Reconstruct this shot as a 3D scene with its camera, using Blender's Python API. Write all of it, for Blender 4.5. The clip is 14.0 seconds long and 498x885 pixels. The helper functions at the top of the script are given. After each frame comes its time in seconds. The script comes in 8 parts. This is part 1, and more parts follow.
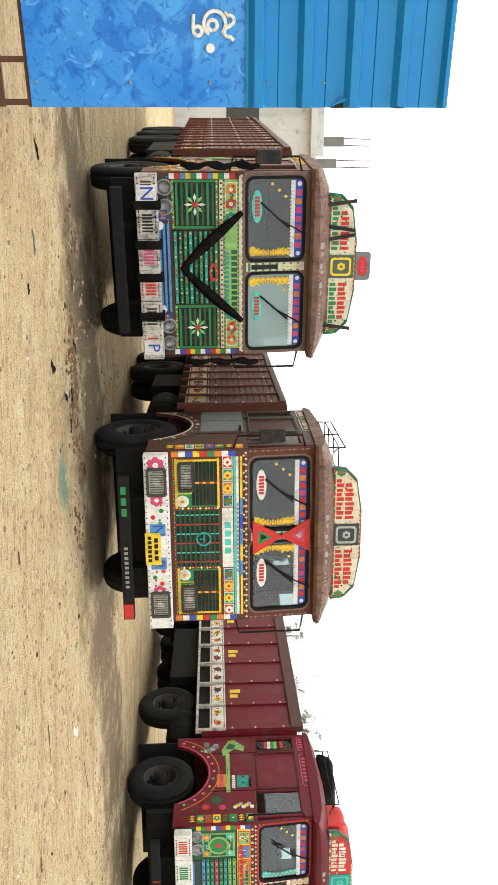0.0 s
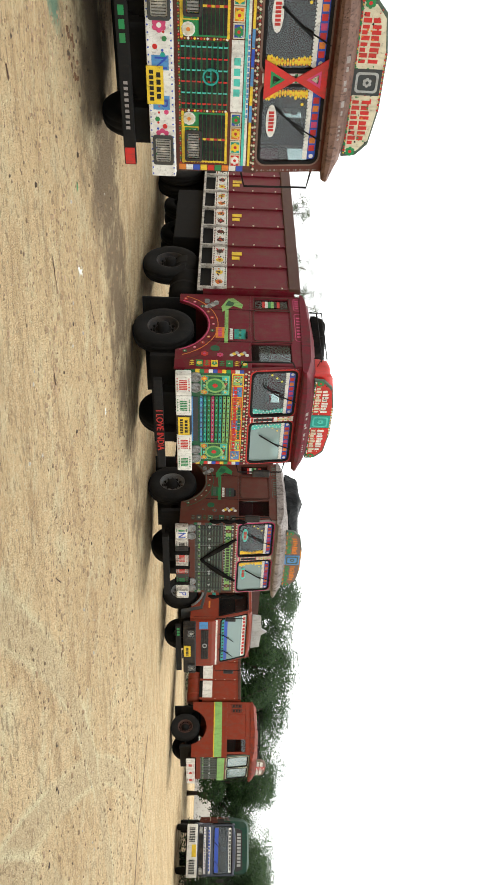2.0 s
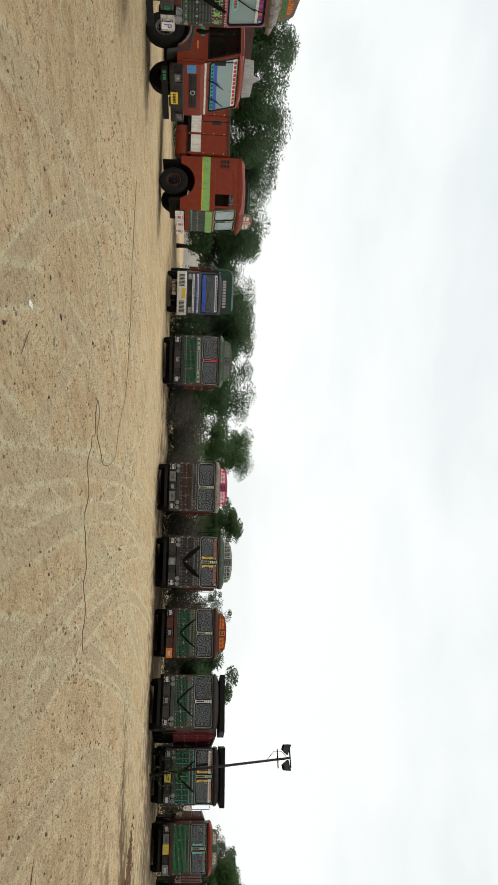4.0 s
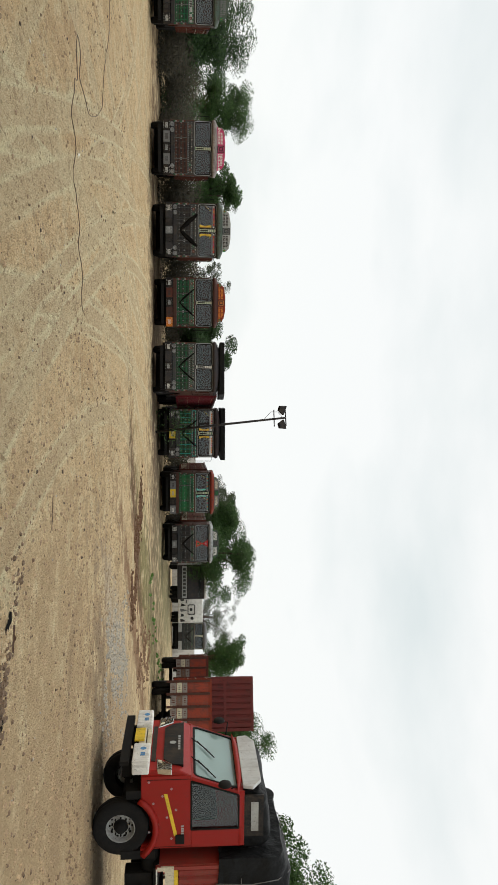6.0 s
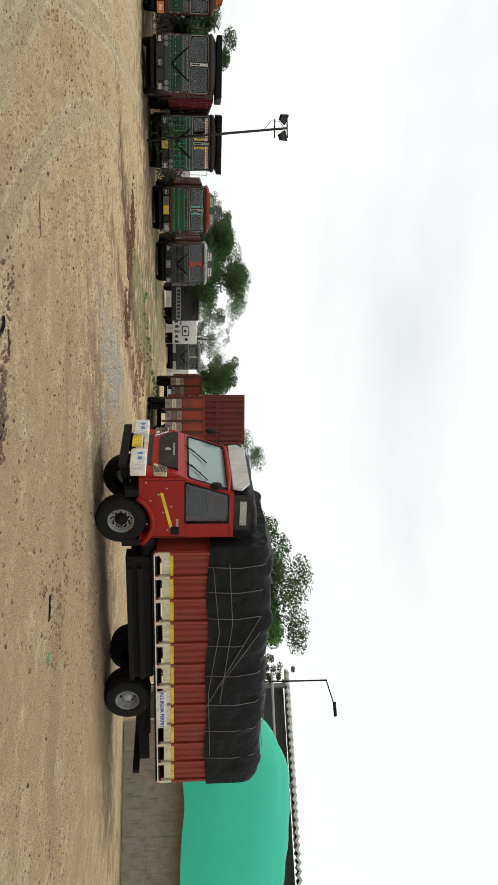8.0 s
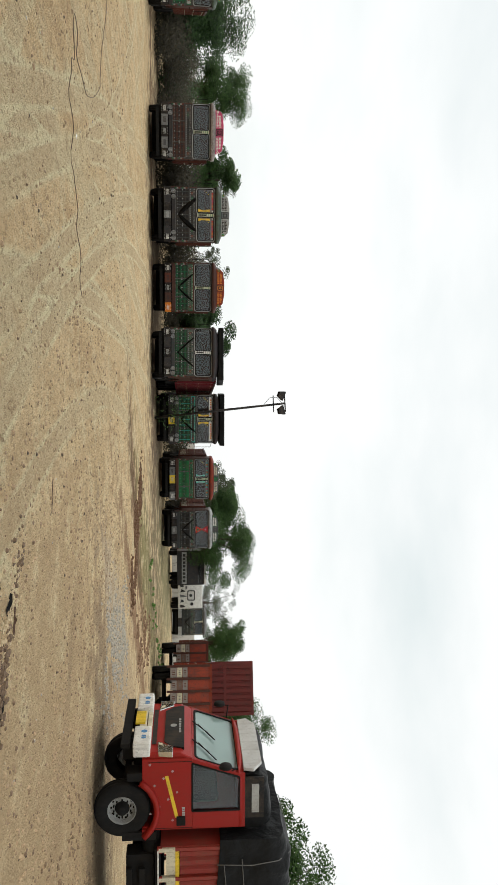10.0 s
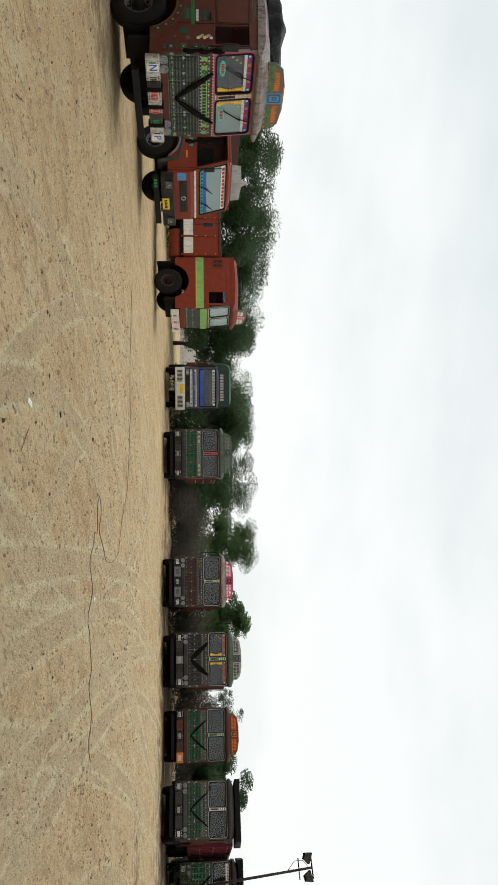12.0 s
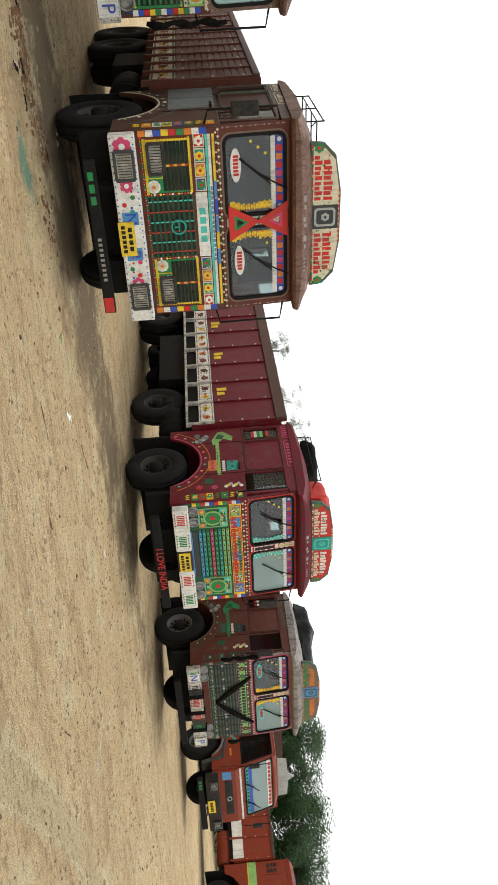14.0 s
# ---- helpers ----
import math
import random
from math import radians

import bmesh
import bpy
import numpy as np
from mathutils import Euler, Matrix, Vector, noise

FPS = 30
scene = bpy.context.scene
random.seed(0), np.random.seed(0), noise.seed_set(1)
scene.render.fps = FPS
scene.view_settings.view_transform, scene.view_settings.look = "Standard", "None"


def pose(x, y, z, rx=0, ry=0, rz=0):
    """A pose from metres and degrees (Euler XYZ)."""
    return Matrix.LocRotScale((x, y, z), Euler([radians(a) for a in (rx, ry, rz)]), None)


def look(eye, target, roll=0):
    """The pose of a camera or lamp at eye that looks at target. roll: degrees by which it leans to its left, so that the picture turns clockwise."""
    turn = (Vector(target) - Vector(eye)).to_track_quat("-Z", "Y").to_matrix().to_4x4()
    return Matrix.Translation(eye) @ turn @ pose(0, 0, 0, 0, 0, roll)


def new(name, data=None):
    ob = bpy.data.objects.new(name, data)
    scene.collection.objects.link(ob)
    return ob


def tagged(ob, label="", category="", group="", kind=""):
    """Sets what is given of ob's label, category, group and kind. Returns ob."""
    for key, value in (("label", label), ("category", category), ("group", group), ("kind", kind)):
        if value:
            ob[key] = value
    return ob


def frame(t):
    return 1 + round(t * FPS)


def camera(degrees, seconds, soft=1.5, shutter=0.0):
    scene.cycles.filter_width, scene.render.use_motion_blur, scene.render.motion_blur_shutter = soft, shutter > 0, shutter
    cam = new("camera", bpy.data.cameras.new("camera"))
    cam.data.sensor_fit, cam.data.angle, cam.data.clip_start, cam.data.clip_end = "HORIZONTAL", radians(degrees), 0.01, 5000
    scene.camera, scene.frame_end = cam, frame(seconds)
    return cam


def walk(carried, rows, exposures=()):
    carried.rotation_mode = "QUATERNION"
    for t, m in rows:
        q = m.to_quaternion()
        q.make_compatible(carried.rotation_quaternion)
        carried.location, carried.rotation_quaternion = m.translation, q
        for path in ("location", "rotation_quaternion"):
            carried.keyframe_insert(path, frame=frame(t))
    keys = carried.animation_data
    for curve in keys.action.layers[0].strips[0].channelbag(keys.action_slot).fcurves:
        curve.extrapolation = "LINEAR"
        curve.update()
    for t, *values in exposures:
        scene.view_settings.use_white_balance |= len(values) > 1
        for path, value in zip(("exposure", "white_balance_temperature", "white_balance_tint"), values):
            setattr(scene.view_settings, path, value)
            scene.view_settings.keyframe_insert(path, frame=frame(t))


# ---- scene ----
# ---- camera: seconds, heading (degrees to the right of +y), pitch, lean, place ----
cam = camera(35.41, 14.0, soft=1.1)
PATH = [
    (0, 0.00, 2.38, -0.91, -0.199, 0.408, 1.559),
    (0.5, 4.04, 2.05, -0.85, -0.161, 0.405, 1.568),
    (1, 11.49, 1.89, 0.15, -0.108, 0.417, 1.567),
    (1.5, 20.47, 1.86, 0.89, -0.005, 0.408, 1.580),
    (2, 30.23, 2.19, 1.51, 0.086, 0.387, 1.586),
    (2.5, 41.16, 2.71, 1.97, 0.169, 0.377, 1.589),
    (3, 51.33, 3.23, 2.05, 0.245, 0.313, 1.594),
    (3.5, 60.68, 3.64, 1.73, 0.317, 0.242, 1.611),
    (3.7, 63.82, 3.87, 1.76, 0.316, 0.208, 1.609),
    (5.8, 89.31, 4.39, 0.31, 0.408, 0.003, 1.639),
    (6, 91.74, 4.57, 0.16, 0.412, -0.008, 1.641),
    (6.5, 97.85, 4.70, 0.15, 0.430, -0.074, 1.656),
    (7, 104.14, 4.89, 0.08, 0.440, -0.129, 1.663),
    (7.2, 106.58, 4.97, 0.08, 0.443, -0.141, 1.659),
    (7.6, 110.35, 5.01, 0.06, 0.446, -0.150, 1.656),
    (8, 111.79, 5.02, 0.02, 0.451, -0.155, 1.649),
    (8.4, 111.10, 5.02, -0.03, 0.455, -0.156, 1.640),
    (8.8, 108.44, 5.00, -0.06, 0.458, -0.151, 1.631),
    (9.1, 105.27, 4.97, -0.08, 0.459, -0.145, 1.628),
    (9.3, 102.63, 4.95, -0.08, 0.458, -0.139, 1.627),
    (9.5, 99.86, 4.89, -0.12, 0.465, -0.126, 1.625),
    (10, 92.71, 4.64, -0.05, 0.442, -0.064, 1.630),
    (10.5, 85.35, 4.46, 0.03, 0.429, -0.015, 1.622),
    (11, 77.57, 4.31, 0.03, 0.461, 0.020, 1.610),
    (11.5, 69.57, 4.20, -0.16, 0.419, 0.068, 1.611),
    (12, 61.34, 3.91, -0.42, 0.398, 0.147, 1.614),
    (12.5, 52.20, 3.68, -0.65, 0.366, 0.201, 1.612),
    (13, 42.75, 3.42, -0.67, 0.303, 0.275, 1.602),
    (13.5, 33.02, 3.22, -0.87, 0.255, 0.313, 1.595),
    (14, 20.23, 2.52, -4.21, 0.199, 0.322, 1.617),
]


def aim(heading, pitch, lean, x, y, z):
    """The phone is held on its side: the picture's right is up."""
    h, p = radians(heading), radians(pitch)
    way = Vector((math.sin(h) * math.cos(p), math.cos(h) * math.cos(p), math.sin(p)))
    return look((x, y, z), Vector((x, y, z)) + way, 90 + lean)


walk(cam, [(row[0], aim(*row[1:])) for row in PATH],
     exposures=[(0, 1.14), (1, 1.08), (1.5, 1.0), (2, 0.83), (2.5, 0.6), (3, 0.32), (3.5, 0.12), (5.8, 0.02), (6.5, 0.0), (7.2, 0.04), (9.5, 0.12), (10.5, 0.06), (11, 0.04), (12, 0.04), (12.5, 0.13), (13, 0.32), (13.5, 0.48), (14, 0.54)])


# ---- world, sun, exposure ----
def build_world():
    w = bpy.data.worlds.new("sky")
    scene.world = w
    w.use_nodes = True
    nt = w.node_tree
    nt.nodes.clear()
    N, L = nt.nodes.new, nt.links.new
    out, bg = N("ShaderNodeOutputWorld"), N("ShaderNodeBackground")
    sky = N("ShaderNodeTexSky")
    sky.sky_type, sky.sun_disc = "NISHITA", False
    sky.sun_elevation, sky.sun_rotation = radians(62), radians(36)
    tint = N("ShaderNodeVectorMath")
    tint.operation = "SCALE"
    tint.inputs["Scale"].default_value = 0.1
    L(sky.outputs[0], tint.inputs[0])
    co = N("ShaderNodeTexCoord")
    mp = N("ShaderNodeMapping")
    mp.inputs["Scale"].default_value = (1.0, 1.0, 2.6)
    mp.inputs["Location"].default_value = (0.3, 0.1, 0.0)
    L(co.outputs["Generated"], mp.inputs[0])
    no = N("ShaderNodeTexNoise")
    no.inputs["Scale"].default_value, no.inputs["Detail"].default_value = 1.9, 6.0
    no.inputs["Roughness"].default_value = 0.5
    L(mp.outputs[0], no.inputs["Vector"])
    ramp = N("ShaderNodeValToRGB")
    ramp.color_ramp.elements[0].position, ramp.color_ramp.elements[1].position = 0.28, 0.52
    ramp.color_ramp.elements[0].color = (0.79, 0.85, 0.845, 1)
    ramp.color_ramp.elements[1].color = (0.985, 1.0, 0.985, 1)
    L(no.outputs["Fac"], ramp.inputs[0])
    mix = N("ShaderNodeMix")
    mix.data_type = "RGBA"
    mix.inputs["Factor"].default_value = 0.93
    L(tint.outputs[0], mix.inputs[6])
    L(ramp.outputs[0], mix.inputs[7])
    L(mix.outputs[2], bg.inputs[0])
    bg.inputs[1].default_value = 1.0
    L(bg.outputs[0], out.inputs[0])


build_world()
sun_data = bpy.data.lights.new("sun", "SUN")
sun_data.energy, sun_data.angle, sun_data.color = 1.0, radians(18), (1.0, 0.96, 0.9)
sun = new("sun", sun_data)
sun.matrix_world = look((0, 0, 40), (-12.3, -16.9, 0))


# ---- mesh helpers ----
class Shape:
    """Collects boxes, prisms and turned forms, with a material slot for each face."""

    def __init__(self):
        self.v, self.f, self.k, self.m, self.smooth = [], [], [], Matrix(), []

    def add(self, verts, faces, mat=0, smooth=False):
        base = len(self.v)
        self.v += [tuple(self.m @ Vector(p)) for p in verts]
        self.f += [tuple(base + i for i in q) for q in faces]
        self.k += [mat] * len(faces)
        self.smooth += [smooth] * len(faces)
        return self

    def box(self, x0, x1, y0, y1, z0, z1, mat=0):
        return self.add([(x, y, z) for z in (z0, z1) for y in (y0, y1) for x in (x0, x1)],
                        [(0, 2, 3, 1), (4, 5, 7, 6), (0, 1, 5, 4), (2, 6, 7, 3), (0, 4, 6, 2), (1, 3, 7, 5)], mat)

    def prism(self, poly, lo, hi, axis="y", mat=0, smooth=False):
        """poly: outline in the plane across the axis; lo, hi: its ends along the axis."""
        n = len(poly)
        put = {"x": lambda a, b, d: (d, a, b), "y": lambda a, b, d: (a, d, b), "z": lambda a, b, d: (a, b, d)}[axis]
        self.add([put(a, b, d) for d in (lo, hi) for a, b in poly],
                 [tuple(range(n)), tuple(range(2 * n - 1, n - 1, -1))], mat)
        base = len(self.v) - 2 * n
        self.f += [(base + i, base + n + i, base + n + (i + 1) % n, base + (i + 1) % n) for i in range(n)]
        self.k += [mat] * n
        self.smooth += [smooth] * n
        return self

    def ring(self, outer, inner, lo, hi, mat=0):
        """A frame between two outlines of equally many points, across y."""
        n = len(outer)
        pts = [(a, d, b) for d in (lo, hi) for loop in (outer, inner) for a, b in loop]
        fs = []
        for i in range(n):
            j = (i + 1) % n
            fs += [(i, j, n + j, n + i), (2 * n + i, 3 * n + i, 3 * n + j, 2 * n + j),
                   (i, 2 * n + i, 2 * n + j, j), (n + i, n + j, 3 * n + j, 3 * n + i)]
        return self.add(pts, fs, mat)

    def lathe(self, prof, seg=20, mat=0, axis="x", at=(0, 0, 0), smooth=True):
        """prof: (along the axis, radius) pairs."""
        pts, fs, n = [], [], len(prof)
        for s in range(seg):
            a = 2 * math.pi * s / seg
            for d, r in prof:
                c = (r * math.cos(a), r * math.sin(a))
                p = {"x": (d, *c), "y": (c[0], d, c[1]), "z": (*c, d)}[axis]
                pts.append((p[0] + at[0], p[1] + at[1], p[2] + at[2]))
        for s in range(seg):
            t = (s + 1) % seg
            fs += [(s * n + i, s * n + i + 1, t * n + i + 1, t * n + i) for i in range(n - 1)]
        return self.add(pts, fs, mat, smooth)

    def rod(self, path, r, seg=6, mat=0):
        """A round bar along a line of points."""
        pts, fs = [], []
        path = [Vector(p) for p in path]
        for i, p in enumerate(path):
            d = (path[min(i + 1, len(path) - 1)] - path[max(i - 1, 0)]).normalized()
            u = d.orthogonal().normalized() if i == 0 else (u - d * u.dot(d)).normalized()
            w = d.cross(u)
            rr = r[i] if isinstance(r, (list, tuple)) else r
            pts += [p + (u * math.cos(2 * math.pi * s / seg) + w * math.sin(2 * math.pi * s / seg)) * rr for s in range(seg)]
        for i in range(len(path) - 1):
            fs += [(i * seg + s, i * seg + (s + 1) % seg, (i + 1) * seg + (s + 1) % seg, (i + 1) * seg + s) for s in range(seg)]
        fs += [tuple(range(seg - 1, -1, -1)), tuple((len(path) - 1) * seg + s for s in range(seg))]
        return self.add(pts, fs, mat, True)

    def grid(self, nu, nv, fn, mat=0, smooth=True):
        pts = [fn(i / nu, j / nv) for i in range(nu + 1) for j in range(nv + 1)]
        w = nv + 1
        return self.add(pts, [(i * w + j, (i + 1) * w + j, (i + 1) * w + j + 1, i * w + j + 1) for i in range(nu) for j in range(nv)], mat, smooth)

    def mesh(self, name, mats, bevel=0.0):
        me = bpy.data.meshes.new(name)
        me.from_pydata(self.v, [], self.f)
        for m in mats:
            me.materials.append(m)
        me.polygons.foreach_set("material_index", self.k)
        me.polygons.foreach_set("use_smooth", self.smooth)
        bm = bmesh.new()
        bm.from_mesh(me)
        bmesh.ops.recalc_face_normals(bm, faces=bm.faces)
        if bevel:
            es = [e for e in bm.edges if len(e.link_faces) == 2 and e.calc_face_angle() > 0.6]
            bmesh.ops.bevel(bm, geom=es, offset=bevel, segments=2, affect="EDGES", profile=0.6, clamp_overlap=True)
        bm.to_mesh(me)
        bm.free()
        return me


def part(name, shape, mats, parent=None, label="", bevel=0.0, kind=""):
    ob = new(name, shape.mesh(name, mats if isinstance(mats, (list, tuple)) else [mats], bevel))
    ob.parent = parent
    if name in ("windscreen_pane", "side_window", "sleeper_window", "door_window", "windscreen", "lens"):
        ob.visible_shadow = False
    return tagged(ob, label=label, kind=kind)


def rise(x):
    """The yard climbs a little towards its far side."""
    return 0.4 * min(1.0, max(0.0, (x - 28) / 30))


def thing(name, m, label, category, group=""):
    ob = new(name)
    ob.empty_display_size = 0.3
    m = Matrix.Translation((0, 0, rise(m.translation.x))) @ m
    ob.matrix_basis = m
    return tagged(ob, label, category, group)


def round_rect(x0, x1, z0, z1, r, n=4):
    pts = []
    for cx, cz, a0 in ((x1 - r, z1 - r, 0), (x0 + r, z1 - r, 90), (x0 + r, z0 + r, 180), (x1 - r, z0 + r, 270)):
        for i in range(n + 1):
            a = radians(a0 + 90 * i / n)
            pts.append((cx + r * math.cos(a), cz + r * math.sin(a)))
    return pts


def circle(x, z, r, n=12, squash=1.0):
    return [(x + r * math.cos(2 * math.pi * i / n), z + r * squash * math.sin(2 * math.pi * i / n)) for i in range(n)]


def writing(s, height, deep=0.003):
    """A Shape of words in the built-in font, centred, across y, read from the front."""
    cu = bpy.data.curves.new("writing", "FONT")
    cu.body, cu.size, cu.extrude, cu.align_x, cu.align_y = s, height / 0.7, deep, "CENTER", "CENTER"
    cu.resolution_u = 3
    ob = bpy.data.objects.new("writing", cu)
    me = bpy.data.meshes.new_from_object(ob)
    sh = Shape()
    sh.m = pose(0, 0, 0, 90)
    sh.add([tuple(v.co) for v in me.vertices], [tuple(p.vertices) for p in me.polygons])
    bpy.data.objects.remove(ob)
    bpy.data.curves.remove(cu)
    bpy.data.meshes.remove(me)
    return sh


# ---- materials ----
CACHE = {}


def surface(name, color, rough=0.5, metal=0.0, wear=0.25, dirt=(0.12, 0.085, 0.055), scale=3.0, bump=0.15, fine=60.0, spread=0.035, coat=0.0, spec=0.35, depth=0.01):
    """Paint, metal, rubber or earth: base colour, large stains, fine grain, relief."""
    if name in CACHE:
        return CACHE[name]
    mat = CACHE[name] = bpy.data.materials.new(name)
    mat.use_nodes = True
    nt = mat.node_tree
    N, L = nt.nodes.new, nt.links.new
    bs = nt.nodes["Principled BSDF"]
    co, info = N("ShaderNodeTexCoord"), N("ShaderNodeObjectInfo")
    shift = N("ShaderNodeVectorMath")
    shift.operation = "ADD"
    L(co.outputs["Object"], shift.inputs[0])
    L(info.outputs["Random"], shift.inputs[1])
    big, small = N("ShaderNodeTexNoise"), N("ShaderNodeTexNoise")
    big.inputs["Scale"].default_value, big.inputs["Detail"].default_value = scale, 7
    big.inputs["Roughness"].default_value = 0.65
    small.inputs["Scale"].default_value, small.inputs["Detail"].default_value = fine, 4
    L(shift.outputs[0], big.inputs["Vector"])
    L(shift.outputs[0], small.inputs["Vector"])
    r = N("ShaderNodeMapRange")
    r.inputs[1].default_value, r.inputs[2].default_value = 0.45, 0.75
    r.inputs[3].default_value, r.inputs[4].default_value = 0.0, wear
    L(big.outputs["Fac"], r.inputs[0])
    val = N("ShaderNodeMapRange")
    val.inputs[1].default_value, val.inputs[2].default_value = 0.3, 0.7
    val.inputs[3].default_value, val.inputs[4].default_value = 1 - spread * 2, 1 + spread
    L(small.outputs["Fac"], val.inputs[0])
    hsv = N("ShaderNodeHueSaturation")
    hsv.inputs["Color"].default_value = (*color, 1)
    L(val.outputs[0], hsv.inputs["Value"])
    mix = N("ShaderNodeMix")
    mix.data_type = "RGBA"
    L(r.outputs[0], mix.inputs["Factor"])
    L(hsv.outputs[0], mix.inputs[6])
    mix.inputs[7].default_value = (*dirt, 1)
    # chipped spots and dust that has run down
    chip, run = N("ShaderNodeTexNoise"), N("ShaderNodeTexNoise")
    chip.inputs["Scale"].default_value, chip.inputs["Detail"].default_value, chip.inputs["Roughness"].default_value = scale * 6, 5, 0.75
    run.inputs["Scale"].default_value, run.inputs["Detail"].default_value = scale * 4, 4
    down = N("ShaderNodeMapping")
    down.inputs["Scale"].default_value = (1, 1, 0.12)
    L(shift.outputs[0], chip.inputs["Vector"])
    L(shift.outputs[0], down.inputs[0])
    L(down.outputs[0], run.inputs["Vector"])
    last = mix.outputs[2]
    for src, lo, hi, top, tone in ((chip, 0.57, 0.63, min(0.9, wear * 1.2), dirt), (run, 0.52, 0.70, wear * 0.7, dirt)):
        q, mx = N("ShaderNodeMapRange"), N("ShaderNodeMix")
        mx.data_type = "RGBA"
        q.inputs[1].default_value, q.inputs[2].default_value, q.inputs[4].default_value = lo, hi, top
        L(src.outputs["Fac"], q.inputs[0])
        L(q.outputs[0], mx.inputs["Factor"])
        L(last, mx.inputs[6])
        mx.inputs[7].default_value = (*[v * 0.6 for v in tone], 1)
        last = mx.outputs[2]
    L(last, bs.inputs["Base Color"])
    rr = N("ShaderNodeMapRange")
    rr.inputs[3].default_value, rr.inputs[4].default_value = max(0.03, rough - 0.12), min(1, rough + 0.18)
    L(big.outputs["Fac"], rr.inputs[0])
    L(rr.outputs[0], bs.inputs["Roughness"])
    bs.inputs["Metallic"].default_value = metal
    bs.inputs["Specular IOR Level"].default_value = spec
    bs.inputs["Coat Weight"].default_value = coat
    bp = N("ShaderNodeBump")
    bp.inputs["Strength"].default_value, bp.inputs["Distance"].default_value = bump, depth
    L(small.outputs["Fac"], bp.inputs["Height"])
    L(bp.outputs[0], bs.inputs["Normal"])
    return mat


def glass(name, tint=(0.55, 0.62, 0.62), rough=0.0, clear=1.0):
    if name in CACHE:
        return CACHE[name]
    mat = CACHE[name] = bpy.data.materials.new(name)
    mat.use_nodes = True
    bs = mat.node_tree.nodes["Principled BSDF"]
    bs.inputs["Base Color"].default_value = (*tint, 1)
    bs.inputs["Roughness"].default_value = rough
    bs.inputs["Transmission Weight"].default_value = clear
    bs.inputs["IOR"].default_value = 1.5
    nt = mat.node_tree
    co, no, rg = nt.nodes.new("ShaderNodeTexCoord"), nt.nodes.new("ShaderNodeTexNoise"), nt.nodes.new("ShaderNodeMapRange")
    no.inputs["Scale"].default_value, no.inputs["Detail"].default_value = 5, 5
    nt.links.new(co.outputs["Object"], no.inputs["Vector"])
    nt.links.new(no.outputs["Fac"], rg.inputs[0])
    rg.inputs[3].default_value, rg.inputs[4].default_value = rough, rough + 0.03
    nt.links.new(rg.outputs[0], bs.inputs["Roughness"])
    return mat


PAL = dict(
    white=(0.773, 0.762, 0.709), cream=(0.666, 0.612, 0.451), yellow=(0.8, 0.559, 0.0429), orange=(0.709, 0.215, 0.0322),
    red=(0.559, 0.0322, 0.0268), pink=(0.59, 0.0644, 0.172), maroon=(0.14, 0.0065, 0.017), rust=(0.114, 0.0299, 0.0194), brown=(0.0748, 0.0282, 0.0211),
    green=(0.0215, 0.237, 0.0752), dkgreen=(0.0129, 0.107, 0.0483), ltgreen=(0.257, 0.494, 0.15), teal=(0.0215, 0.322, 0.268), aqua=(0.0859, 0.537, 0.451),
    blue=(0.0322, 0.0859, 0.451), sky=(0.0859, 0.268, 0.537), black=(0.0106, 0.0106, 0.0114), grey=(0.172, 0.177, 0.177), dkgrey=(0.0308, 0.0308, 0.0334),
    ltgrey=(0.387, 0.398, 0.387), cabred=(0.30, 0.011, 0.007), brick=(0.229, 0.0308, 0.0123), faded=(0.20, 0.118, 0.09), dust=(0.29, 0.257, 0.237), door=(0.183, 0.215, 0.215), greygreen=(0.0792, 0.114, 0.088), slate=(0.044, 0.051, 0.0528))


def paint(k, wear=0.38):
    return surface(f"paint_{k}", PAL[k], 0.45, wear=wear, scale=5.0, bump=0.08, spec=0.2)


rubber = surface("rubber", (0.009, 0.009, 0.009), 0.85, wear=0.25, dirt=(0.05, 0.042, 0.033), scale=5, bump=0.3, spec=0.2)
steel = surface("steel", (0.33, 0.33, 0.32), 0.4, 0.8, wear=0.4, scale=8)
iron = surface("chassis_black", (0.007, 0.007, 0.007), 0.75, wear=0.25, dirt=(0.04, 0.03, 0.02), scale=4, spec=0.2)
chrome = surface("chrome", (0.7, 0.7, 0.7), 0.15, 1.0, wear=0.15, scale=10)
tarp = surface("black_tarpaulin", (0.006, 0.0068, 0.0075), 0.55, wear=0.15, dirt=(0.02, 0.021, 0.022), scale=1.5, bump=1.0, fine=3, spec=0.16, depth=0.1)
cloth_black = surface("black_cloth", (0.006, 0.006, 0.006), 0.95, wear=0.1, scale=6, bump=0.5, spec=0.05)
pane_dark = glass("windscreen_glass", (0.52, 0.60, 0.60))
# pale, half-clear tint: a dust film, with the sky's reflection put into the colour
pane_pale = glass("pale_windscreen", (0.40, 0.54, 0.51), 0.05, 0.6)
lens = glass("lamp_lens", (0.9, 0.9, 0.88), 0.08)
silver = surface("lamp_silver", (0.5, 0.51, 0.5), 0.4, 0.35, wear=0.2, scale=9)
inside = surface("cab_lining", (0.018, 0.018, 0.019), 0.9, wear=0.3)
wood_grey = surface("weathered_board", (0.30, 0.27, 0.22), 0.8, wear=0.5, scale=4)
concrete = surface("concrete", (0.50, 0.50, 0.48), 0.9, wear=0.4, dirt=(0.25, 0.24, 0.22), scale=0.6)
grubby = surface("grubby_white", (0.56, 0.53, 0.47), 0.6, wear=1.0, dirt=(0.06, 0.035, 0.025), scale=9, bump=0.2)
COL = list(PAL)
MATS = [paint(k) for k in COL]
IX = {k: i for i, k in enumerate(COL)}


